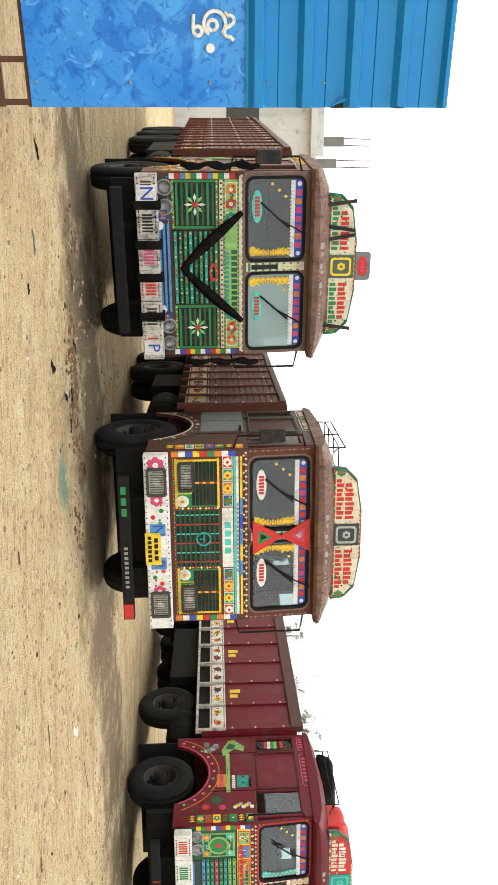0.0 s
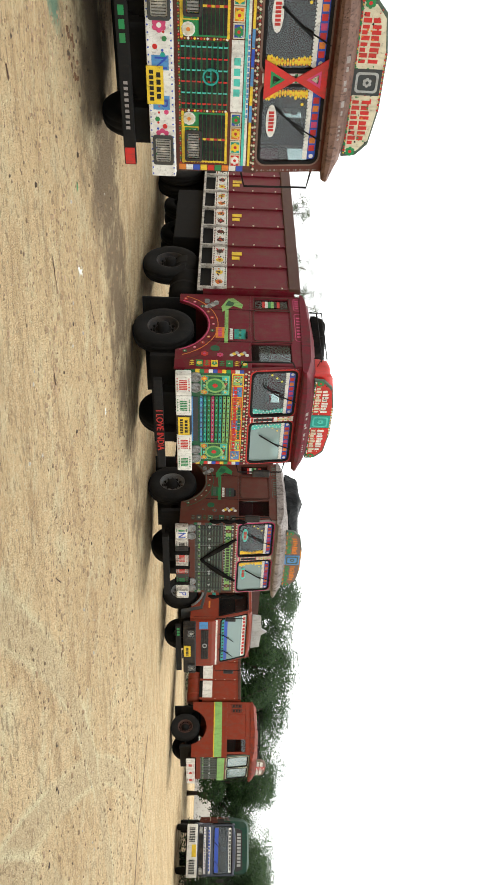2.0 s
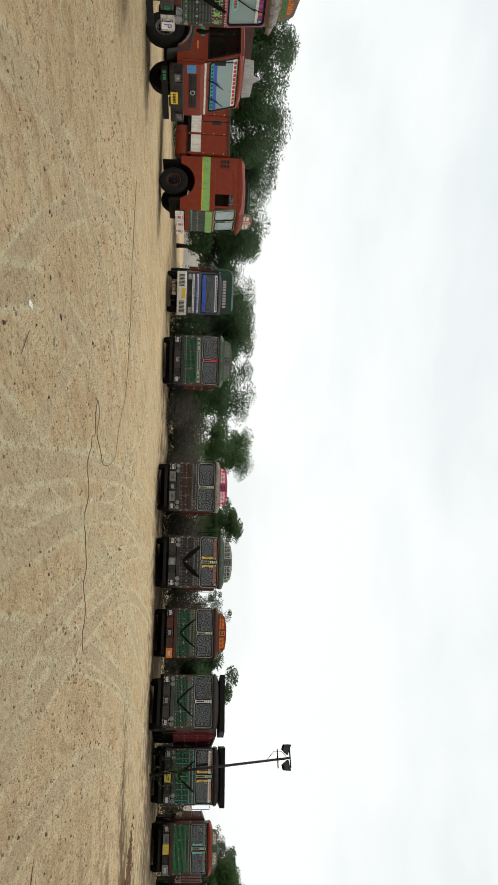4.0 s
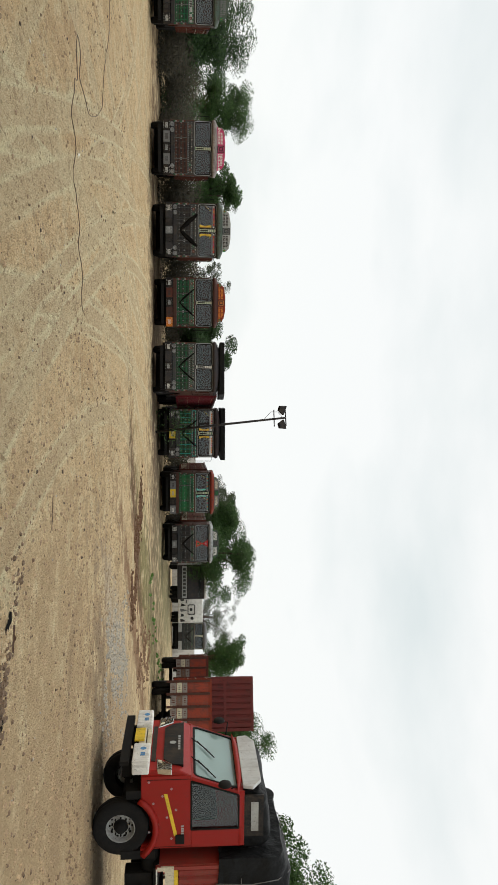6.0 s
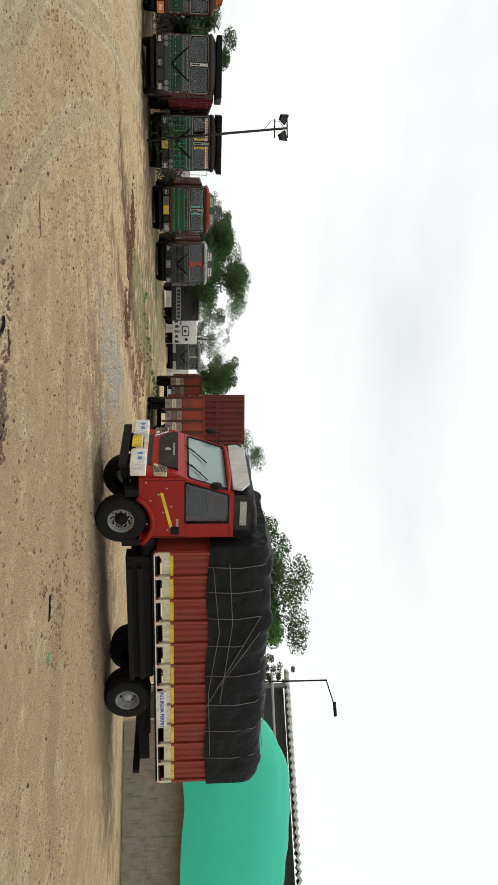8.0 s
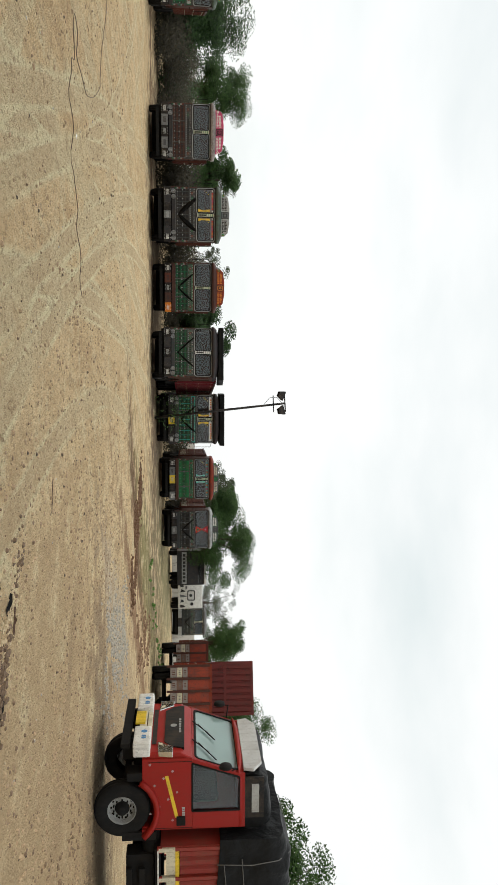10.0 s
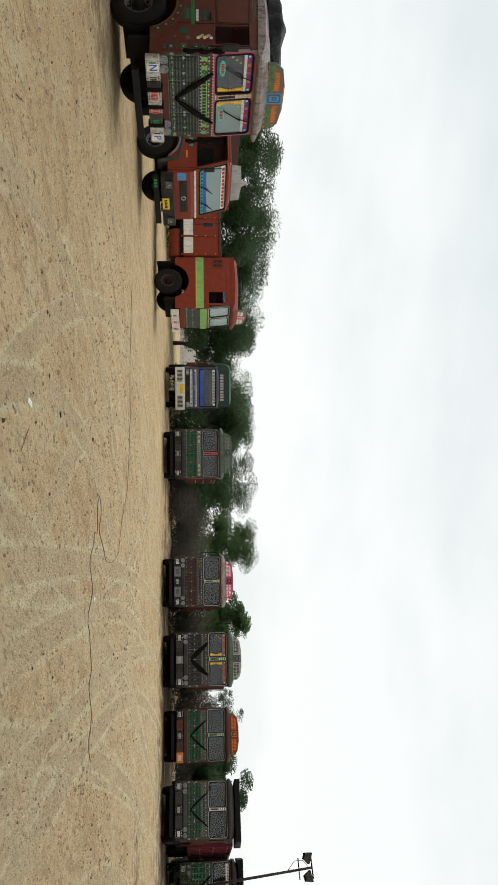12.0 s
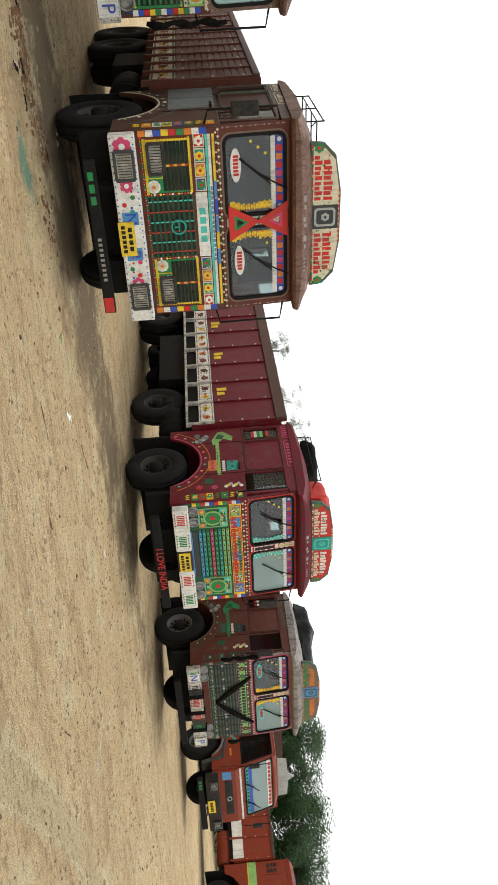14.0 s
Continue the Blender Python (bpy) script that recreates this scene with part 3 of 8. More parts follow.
                for n in range(7):
                    spot(d, sx * (0.34 + 0.03 * (n % 3)), 1.62 + 0.04 * n, 0.034, ("white", "yellow", "ltgrey")[n % 3], 0.006 + 0.0005 * n, 0, 6)
                blocks(d, *q(L - 0.32, L - 0.15), 2.12, 2.42, 6, ("red", "white", "green", "ltgreen", "black", "red"), True, 0.010, 0.02)
            for i in range(24):
                u = 0.25 + (L - 0.3) * i / 23
                plate(d, *q(u, u + 0.03), 1.90, 1.912, o.get("edge", "cream"), 0.006)
                plate(d, *q(u, u + 0.03), 2.80, 2.81, o.get("edge", "cream"), 0.004)
            d.ring(round_rect(*q(0.74, L - 0.5), 2.64, 2.76, 0.05), round_rect(*q(0.75, L - 0.51), 2.65, 2.75, 0.045), -0.005, 0.001, IX[art[0]])
            bars(d, *q(0.82, L - 0.58), 2.67, 2.73, 7, art[0], 0.004, 0.0, 0.5)
            d.ring(round_rect(*q(L - 0.42, L - 0.06), 2.64, 2.76, 0.05), round_rect(*q(L - 0.41, L - 0.07), 2.65, 2.75, 0.045), -0.005, 0.001, IX[art[0]])
            bars(d, *q(L - 0.37, L - 0.11), 2.67, 2.73, 4, art[0], 0.004, 0.0, 0.5)
            part("side_painting", d, MATS, body, "painted panels, flowers and lining", kind="stuff")
            dr = Shape()
            for y in (0.69, L - 0.43):
                dr.box(*sorted((sx * h, sx * (h + 0.004))), y - 0.006, y + 0.006, 1.25, 2.58)
            dr.box(*sorted((sx * h, sx * (h + 0.04))), 0.78, 0.92, 1.84, 1.87)
            part("door_edge", dr, iron, body)
    # roof: crowned, with a lip over the windscreen
    r = Shape()
    prof = [(-0.08, 2.71), (-0.13, 2.74), (-0.14, 2.81), (-0.10, 2.88), (0.0, 2.94), (0.2, 2.985), (1.0, 3.01), (L - 0.1, 2.97), (L + 0.02, 2.88), (L + 0.02, 2.78)]
    nx = 10
    pts = []
    for i in range(nx + 1):
        u = -1 + 2 * i / nx
        drop = 0.13 * abs(u) ** 5
        pts.append([(u * (h + 0.03), y + 0.05 * abs(u) ** 3 * (1 if y < 0.3 else 0), z - drop * min(1.0, max(0.0, (z - 2.74) / 0.2))) for y, z in prof])
    n = len(prof)
    r.add([p for row in pts for p in row],
          [(i * n + j, (i + 1) * n + j, (i + 1) * n + (j + 1) % n, i * n + (j + 1) % n) for i in range(nx) for j in range(n)]
          + [tuple(range(n)), tuple(nx * n + j for j in range(n))], 0, False)
    rk = o.get("roof", o["cab"])
    roof = part("cab_roof", r, surface(f"worn_roof_{rk}", PAL[rk], 0.6, wear=0.85, dirt=(0.06, 0.035, 0.03), scale=5, bump=0.2, spec=0.2), t, o.get("roof_label", ""))
    vm = Shape()
    vm.m = Matrix.Translation((0, -0.142, 2.80)) @ pose(0, 0, 0, -29)
    if fine:
        for i, u in enumerate((-0.31, -0.2, -0.06, 0.02, 0.16, 0.27)):
            plate(vm, u, u + (0.07, 0.05, 0.06, 0.04)[i % 4], 0.03 + 0.01 * (i % 2), 0.08 - 0.008 * (i % 3), "dust", 0.003)
        bars(vm, 0.42, 0.62, 0.035, 0.06, 4, "dust", 0.003, 0.0, 0.4)
        part("visor_lettering", vm, MATS, roof, "worn pale letters on the visor", kind="stuff")
    part("cab_back", Shape().box(-h + 0.05, h - 0.05, L - 0.05, L - 0.005, 0.9, 2.8), side, t)
    part("cab_floor", Shape().box(-h + 0.05, h - 0.05, 0.06, L - 0.05, 1.28, 1.34), inside, t)
    part("dashboard", Shape().box(-h + 0.06, h - 0.06, 0.07, 0.4, 1.6, 1.88), inside, t, bevel=0.02)
    part("bench_seat", Shape().box(-h + 0.1, h - 0.1, 0.85, 1.0, 1.34, 2.25).box(-h + 0.1, h - 0.1, 0.5, 0.9, 1.34, 1.75), surface("seat_cover", (0.07, 0.05, 0.045), 0.9), t, bevel=0.02)
    # windscreen wall, leaning back
    lean = 6
    sm = front_loop(0, 0, zs, zt, lean)
    s = Shape()
    s.m = sm
    wx0, wx1, wz0, wz1 = 0.08, h - 0.075 - o.get("inset", 0.0), zw + 0.03, zt - 0.06
    loops = [round_rect(wx0, wx1, wz0, wz1, 0.085, 5), round_rect(-wx1, -wx0, wz0, wz1, 0.085, 5)]
    for sx in (-1, 1):
        lp = loops[0] if sx > 0 else loops[1]
        a, b = (0.0, h - 0.01) if sx > 0 else (-h + 0.01, 0.0)
        cx0, cz0 = (lp[0][0] + lp[10][0]) / 2, (wz0 + wz1) / 2
        big = []
        for x, z in lp:
            kx = (b if x > cx0 else a)
            kz = (zt + 0.12 if z > cz0 else zs - 0.0)
            ox, oz = x - cx0, z - cz0
            sc = min(abs((kx - cx0) / ox) if ox else 9, abs((kz - cz0) / oz) if oz else 9)
            big.append((cx0 + ox * sc, cz0 + oz * sc))
        s.ring(big, lp, 0.0, 0.05)
        for x in (a, b):
            for z, zz in ((zs, wz0), (wz1, zt + 0.12)):
                s.box(min(x, lp[2][0] if x > cx0 else lp[8][0]), max(x, lp[2][0] if x > cx0 else lp[8][0]), 0.004, 0.046, z, zz)
    wall = part("windscreen_surround", s, paint(o.get("surround", o["cab"])), t)
    for lp in loops:
        xa, xb = min(p[0] for p in lp), max(p[0] for p in lp)
        g = Shape()
        g.m = sm
        g.ring(round_rect(xa - 0.022, xb + 0.022, wz0 - 0.022, wz1 + 0.022, 0.10, 5), round_rect(xa + 0.012, xb - 0.012, wz0 + 0.012, wz1 - 0.012, 0.075, 5), -0.016, 0.02)
        part("rubber_seal", g, rubber, wall)
        g = Shape()
        g.m = sm
        g.ring(round_rect(xa - 0.045, xb + 0.045, wz0 - 0.045, wz1 + 0.045, 0.115, 5), round_rect(xa - 0.024, xb + 0.024, wz0 - 0.024, wz1 + 0.024, 0.10, 5), -0.008, 0.004, IX[o.get("lining", "cream")])
        part("window_lining", g, MATS, wall)
        g = Shape()
        g.m = sm
        g.prism(lp, 0.012, 0.018, "y")
        pane = part("windscreen_pane", g, pane_pale if o.get("pale", 0) > (0 if xa > 0 else 1) else pane_dark, t)
        if fine or o.get("band"):
            d = Shape()
            d.m = sm
            bk = o.get("band", ("white", "red"))
            plate(d, xa + 0.03, xb - 0.03, wz1 - 0.105, wz1 - 0.015, "blue" if fine else bk[0], 0.004, 0.009)
            plate(d, xa + 0.03, xb - 0.03, wz1 - 0.15, wz1 - 0.107, bk[0], 0.0036, 0.009)
            if fine:
                for i in range(22):
                    spot(d, xa + 0.05 + (xb - xa - 0.1) * i / 21, wz1 - 0.15, 0.016, bk[0], 0.004, 0.009, 6)
            for i in range(7):
                q = xa + 0.12 + (xb - xa - 0.24) * (i + 0.5) / 7
                plate(d, q - 0.034, q + 0.034, wz1 - 0.095, wz1 - 0.028, (bk[1], "orange", bk[1], "pink")[i % 4], 0.0035, 0.005)
            for q in (xa + 0.07, xb - 0.07):
                spot(d, q, wz1 - 0.06, 0.026, "white", 0.0035, 0.005, 9)
            if o.get("badge"):
                bx = xa + (0.30 if xa > 0 else 0.22)
                d.prism(circle(bx + 0.1, wz0 + 0.12, 0.19, 14, 0.32), 0.004, 0.01, "y", IX[o["badge"][0]])
                bars(d, bx - 0.02, bx + 0.22, wz0 + 0.09, wz0 + 0.15, 6, o["badge"][1], 0.004, 0.004)
            if o.get("curtain"):
                e = xa if xa > 0 else xb
                sg = 1 if xa > 0 else -1
                for i in range(16):
                    zz = wz0 + 0.03 + i * 0.03
                    wd = 0.11 - 0.05 * math.sin(min(1, i / 12) * 2.6) + 0.015 * (i % 2)
                    d.prism(circle(e + sg * (0.05 + wd * 0.5), zz + 0.02, wd * 0.55, 8, 0.34), 0.004 - 0.0004 * (i % 3), 0.01, "y", IX[o["curtain"]])
                    spot(d, e + sg * (0.04 + wd * (0.25 + 0.5 * (i % 2))), zz + 0.02, 0.012, "orange" if o["curtain"] == "yellow" else "white", 0.007, 0.009, 5)
            for i in range(3):
                spot(d, xa + 0.07 + 0.07 * i, wz0 + 0.3 + 0.08 * i, 0.018, "yellow", 0.003, 0.009, 6)
            part("sticker", d, MATS, pane, "lettered band and stickers on the glass", kind="stuff")
        if fine:
            g = Shape()
            g.m = sm
            c = (xa + xb) / 2
            g.rod([(c + 0.18, -0.02, wz1 + 0.03), (c - 0.02, -0.03, wz0 + 0.36)], 0.009)
            g.rod([(c + 0.1, -0.02, wz0 + 0.5), (c - 0.2, -0.02, wz0 + 0.16)], 0.012)
            part("wiper", g, rubber, t)
    post = Shape()
    post.m = sm
    pk = o.get("post", ("cream", "green"))
    plate(post, -0.05, 0.05, zw + 0.02, zt - 0.04, pk[0], 0.012)
    for i in range(8):
        plate(post, -0.048, 0.048, zw + 0.04 + i * 0.085, zw + 0.07 + i * 0.085, pk[1], 0.015)
    plate(post, -0.028, 0.028, zw + 0.08, zw + 0.4, "black", 0.02)
    part("centre_post", post, MATS, wall, "striped post between the windscreens")
    if fine:
        post = Shape()
        post.m = sm
        lace(post, -h + 0.05, h - 0.05, zs - 0.005, 0.017, ("cream", "red", "cream", "green"), 0.008)
        lace(post, -h + 0.05, h - 0.05, zt + 0.03, 0.013, ("dust", "faded"), 0.006)
        for sx in (-1, 1):
            lace(post, zw + 0.02, zt - 0.05, sx * (h - 0.035), 0.012, ("dust", "rust", "dust"), 0.006, 0.0, True)
        plate(post, -0.03, 0.03, zt - 0.3, zt - 0.07, "cream", 0.018)
        lace(post, zt - 0.28, zt - 0.09, 0, 0.016, ("yellow", "green"), 0.021, 0.0, True)
        part("border_painting", post, MATS, wall, "small painted diamonds and dots", kind="stuff")
    if o.get("triangles"):
        for zc, up in ((zw + 0.20, -1), (zt - 0.20, 1)):
            g = Shape()
            g.m = sm
            tri = lambda rr: [(rr * math.sin(a), zc + 0.04 * up - up * rr * math.cos(a)) for a in (0, 2.094, 4.189)]
            g.ring(tri(0.245), tri(0.11), -0.05, -0.03, IX["red"])
            g.ring(tri(0.11), tri(0.06), -0.045, -0.03, IX["green" if up < 0 else "pink"])
            part("warning_triangle", g, MATS, t, "red reflective warning triangle")
    # painted front
    f = Shape()
    g0, g1 = o.get("grille", (1.08, 1.62))
    o["face"](f, t, W, g0, g1)
    part("front_painting", f, MATS, t, o.get("face_label", "bright painted panels, borders and flowers"), kind="stuff")
    for sx in (-1, 1):
        lampz = o.get("lamp_z", 0.97)
        if o["lamps"] == "round":
            for i in (0, 1):
                lamp_round(t, sx * (h - 0.17 - 0.22 * i), lampz, 0.085, -0.012)
        if o.get("bumper_lamps"):
            lamp_rect(t, sx * (h - 0.33), 0.865, 0.28, 0.17, -0.172, paint("slate"))
        if o["lamps"] == "rect":
            lamp_rect(t, sx * (h - 0.32), lampz, 0.30, 0.14, -0.02)
    # bumper, lower beam, plates
    b0, b1 = o.get("bumper_z", (0.58, 0.87))
    bk = o.get("bumper", ("white",))
    nb = len(bk)
    for i in range(nb):
        x0, x1 = -h + W * i / nb, -h + W * (i + 1) / nb
        part("bumper", Shape().box(x0 + 0.004, x1 - 0.004, -0.17, -0.05, b0, b1), grubby if o.get("grubby") and bk[i] == "white" else paint(bk[i], 0.45), t, bevel=0.015)
    d = Shape()
    o.get("bumper_art", lambda *a: None)(d, W, b0, b1, -0.17)
    if d.v:
        part("bumper_painting", d, MATS, t, "painted marks and flowers on the bumper", kind="stuff")
    for x in o.get("straps", ()):
        part("bumper_strap", Shape().box(x - 0.05, x + 0.05, -0.185, -0.04, b0 - 0.03, b1 + 0.03), cloth_black, t, "black cloth tied round the bumper", bevel=0.012)
    if "plate" in o:
        px, pz, pk2 = o["plate"]
        p = Shape().box(px - 0.2, px + 0.2, -0.192, -0.18, pz - 0.09, pz + 0.09, IX[pk2])
        bars(p, px - 0.15, px + 0.15, pz + 0.015, pz + 0.06, 4, "black", 0.003, -0.192)
        bars(p, px - 0.17, px + 0.17, pz - 0.06, pz - 0.015, 6, "black", 0.003, -0.192)
        part("number_plate", p, MATS, t, f"{pk2} number plate", bevel=0.0)
    if o.get("beam", True):
        bz = o.get("beam_z", 0.33)
        bx0, bx1 = o.get("beam_x", (-h + 0.25, h - 0.15))
        bm_ = part("lower_beam", Shape().box(bx0, bx1, -0.2, -0.12, bz, bz + 0.13), iron, t, bevel=0.008)
        d = Shape()
        o.get("beam_art", lambda *a: None)(d, bx0, bx1, bz, bz + 0.13, -0.2)
        if d.v:
            part("beam_marking", d, MATS, bm_, kind="stuff")
        if o.get("beam_text"):
            w = writing(o["beam_text"], 0.11)
            w.v = [(x + 0.1, y - 0.203, z + bz + 0.065) for x, y, z in w.v]
            part("lettering", w, paint("red"), bm_, "red letters on the beam")
        for x in (-0.45, 0.45):
            part("beam_bracket", Shape().box(x - 0.03, x + 0.03, -0.13, 0.5, bz + 0.02, bz + 0.1).box(x - 0.03, x + 0.03, 0.1, 0.3, bz + 0.1, 0.9), iron, t)
    # headboard over the roof
    vb = o.get("board")
    if vb:
        bw, bh, base = vb.get("w", 0.86), vb.get("h", 0.36), 2.92
        yb = 0.02
        outl = [(-bw, base), (bw, base), (bw - 0.02, base + bh * 0.45), (bw - 0.16, base + bh * 0.82), (0.3, base + bh), (-0.3, base + bh), (-bw + 0.16, base + bh * 0.82), (-bw + 0.02, base + bh * 0.45)]
        s = Shape().prism(outl, yb, yb + 0.05, "y")
        board = part("headboard", s, paint(vb["k"]), t, vb.get("label", "painted wooden board over the cab"), bevel=0.008)
        d = Shape()
        if vb.get("ground"):
            d.prism([(x * 0.93, base + 0.035 + (z - base) * 0.85) for x, z in outl], yb - 0.004, yb + 0.001, "y", IX[vb["ground"]])
        tk = vb.get("text", "red")
        for sx in (-1, 1):
            tk2 = vb.get("text2", tk)
            for i in range(9):
                u, w = 0.2 + (bw - 0.34) * i / 9, (bw - 0.34) / 9 * (0.62, 0.78, 0.7)[i % 3]
                plate(d, *sorted((sx * u, sx * (u + w))), base + 0.05, base + bh * (0.34, 0.38, 0.3)[i % 3], tk2, 0.008, yb)
                if i < 8:
                    plate(d, *sorted((sx * u, sx * (u + w))), base + bh * 0.43, base + bh * (0.72, 0.66, 0.7)[i % 3] * (1 if i < 6 else 0.95), tk, 0.008, yb)
            if vb.get("ribbons"):
                for u, tilt in ((0.3, 0.06), (0.46, -0.05), (0.7, 0.05)):
                    if sx < 0 or u > 0.6:
                        d.prism([(sx * u, base - 0.02), (sx * (u + 0.045), base - 0.02), (sx * (u + 0.04 + tilt), base + bh * 0.9), (sx * (u + tilt), base + bh * 0.9)][::int(sx)], yb - 0.03, yb - 0.018, "y", IX["black"])
            flower(d, sx * (bw - 0.07), base + 0.1, 0.055, vb.get("flower", "green"), "red", yb - 0.004)
        plate(d, -0.14, 0.14, base + 0.02, base + bh - 0.03, vb.get("mid", "grey"), 0.014, yb)
        d.ring(round_rect(-0.11, 0.11, base + 0.05, base + bh - 0.06, 0.04), round_rect(-0.085, 0.085, base + 0.075, base + bh - 0.085, 0.03), yb - 0.02, yb, IX[vb.get("mid2", "ltgrey")])
        flower(d, 0, base + bh * 0.5, 0.05, vb.get("mid2", "ltgrey"), vb.get("mid", "grey"), yb - 0.014)
        if fine:
            lace(d, -bw + 0.05, bw - 0.05, base + 0.025, 0.017, (tk, "yellow", "green", tk), 0.012, yb)
            lace(d, -0.3, 0.3, base + bh - 0.02, 0.014, (tk, "yellow"), 0.012, yb)
            rb = random.Random(int(bw * 100) + len(tk))
            for i in range(60):
                spot(d, rb.uniform(-bw + 0.12, bw - 0.12), base + rb.uniform(0.05, bh * 0.72), rb.uniform(0.006, 0.013), rb.choice((tk, tk2, "green", "black", "orange")), 0.010 + 0.0001 * (i % 9), yb, 5)
        part("board_painting", d, MATS, board, kind="stuff")
        if vb.get("plaque"):
            p = Shape().prism(round_rect(-0.17, 0.17, base + bh - 0.02, base + bh + 0.18, 0.04), yb + 0.005, yb + 0.035, "y", IX["grey"])
            p.prism(circle(0, base + bh + 0.08, 0.12, 14, 0.5), yb, yb + 0.006, "y", IX["red"])
            bars(p, -0.07, 0.07, base + bh + 0.06, base + bh + 0.1, 4, "pink", 0.003, yb)
            part("plaque", p, MATS, board, "small plate with a red oval")
        part("board_stay", Shape().rod([(-0.6, 0.08, base + 0.2), (-0.6, 0.5, 3.0)], 0.012).rod([(0.6, 0.08, base + 0.2), (0.6, 0.5, 3.0)], 0.012), iron, board)
    if o.get("bundle"):
        part("roof_cover", crumple(Shape(), -h + 0.15, h - 0.6, 0.6, L - 0.15, 2.92, 3.24, 0.13, 26, 22, cx), tarp, t, "black plastic bundle tied on the cab roof")
    if o.get("net"):
        part("roof_load", crumple(Shape(), -h + 0.25, h - 0.5, 0.75, L - 0.2, 2.94, 3.16, 0.08, 14, 12, cx), cloth_black, t, "dark clothes bundled on the cab roof")
    if o.get("red_cloth"):
        part("roof_cloth", crumple(Shape(), -h + 0.2, 0.1, 0.12, 0.6, 2.9, 3.24, 0.08, 12, 12, cx), paint("red"), t, "red cloth bundle on the cab roof")
    if o.get("rack"):
        s = Shape()
        for y in (0.5, 0.95, 1.4, 1.75):
            s.rod([(-h + 0.15, y, 3.06), (h - 0.15, y, 3.06)], 0.008)
        for x in [-h + 0.15 + (W - 0.3) * i / 6 for i in range(7)]:
            s.rod([(x, 0.3, 2.97), (x, 0.5, 3.06), (x, 1.75, 3.06), (x, 1.78, 2.93)], 0.007)
        for x in (-h + 0.15, h - 0.15):
            s.rod([(x, 0.5, 3.14), (x, 1.75, 3.14)], 0.008)
            for y in (0.5, 1.1, 1.75):
                s.rod([(x, y, 2.93), (x, y, 3.15)], 0.008)
        part("roof_rack", s, iron, t, "thin black steel roof rack")
    # tassels, cloth, mirrors
    if o.get("vee"):
        v = part("bow_cloth", Shape().lathe([(-0.08, 0.0), (-0.08, 0.035), (-0.02, 0.055), (0.0, 0.0)], 10, 0, "y", (0, 0, g0 + 0.13)), cloth_black, t, "black cloth knotted on the grille")
        for sx in (-1, 1):
            pts = [(sx * (0.03 + 0.62 * u), g0 + 0.13 + (zs - g0 - 0.13) * (0.92 * u + 0.08 * u * u), -0.045 - 0.012 * math.sin(math.pi * u)) for u in [i / 8 for i in range(9)]]
            part("cloth_band", ribbon(pts, o["vee"] * 0.9, 0.006), cloth_black, v, "black cloth band")
    for sx in (-1, 1):
        if o.get("tassel"):
            tassel(t, sx * (h + 0.07), -0.05, o["tassel"], 2.1)
    for sx, big in o.get("mirrors", ((-1, True), (1, False))):
        mirror(t, sx, W, 2.05, big)
    # chassis and wheels
    y1 = o.get("length", 7.6)
    for sx in (-1, 1):
        part("chassis_rail", Shape().box(*sorted((sx * 0.38, sx * 0.46)), 0.1, y1, 0.72, 0.95), iron, t)
    axles = o.get("axles", (ax,))
    for i, y in enumerate(axles):
        part("axle", Shape().rod([(-h + 0.15, y, 0.53), (h - 0.15, y, 0.53)], 0.06, 8), iron, t)
        for sx in (-1, 1):
            wheel(t, sx * (h - 0.17), y, o.get("wr", 0.53), sx, o.get("rim", "dkgrey"))
    for y in o.get("rear", (y1 - 2.2, y1 - 0.9)):
        part("axle", Shape().rod([(-h + 0.2, y, 0.53), (h - 0.2, y, 0.53)], 0.09, 8), iron, t)
        for sx in (-1, 1):
            wheel(t, sx * (h - 0.16), y, o.get("wr", 0.53), sx, o.get("rim", "dkgrey"), True)
    # dark plate added behind the bumper in place of the shadow below the truck
    part("front_crossmember", Shape().box(-h + 0.12, h - 0.12, 0.42, 0.5, 0.34, 0.92), iron, t)
    for sx in (-1, 1):
        sp = Shape()
        for i in range(5):
            sp.box(sx * 0.42 - 0.04, sx * 0.42 + 0.04, ax - 0.55 + 0.05 * i, ax + 0.55 - 0.05 * i, 0.62 - 0.022 * i, 0.64 - 0.022 * i)
        part("leaf_spring", sp, iron, t)
    if o.get("canopy"):
        cp = Shape()
        cp.prism([(0.05, 3.0), (0.0, 3.22), (2.6, 3.3), (2.6, 3.0)], -h - 0.02, h + 0.12, "x")
        part("roof_sheet", cp, tarp, t, "black sheet stretched over the cab roof", bevel=0.02)
    # added dark sheet that stands for the shade under the truck
    part("mud_flap", Shape().box(-h + 0.03, h - 0.03, ax + 0.78, ax + 0.81, 0.10, 1.0), rubber, t, "black rubber flap behind the front wheels")
    part("radiator", Shape().box(-0.5, 0.5, 0.25, 0.4, 0.62, 1.25), iron, t)
    part("steering_link", Shape().rod([(-0.6, 0.5, 0.55), (0.55, 0.45, 0.5)], 0.03).box(-0.35, 0.3, 0.5, 0.75, 0.45, 0.75), iron, t)
    s = Shape().lathe([(2.2, 0.0), (2.2, 0.27), (3.3, 0.27), (3.3, 0.0)], 16, 0, "y", (-h + 0.3, 0, 0.78))
    for y in (2.45, 2.75, 3.05):
        s.lathe([(y - 0.03, 0.28), (y + 0.03, 0.28)], 16, 0, "y", (-h + 0.3, 0, 0.78))
    part("fuel_tank", s, paint(o["tank"]) if o.get("tank") else iron, t)
    for sx in (-1, 1):
        part("battery_box", Shape().box(*sorted((sx * (h - 0.5), sx * (h - 0.08))), 4.0, 5.0 if y1 < 9 else 5.9, 0.5, 1.02), iron, t, bevel=0.02)
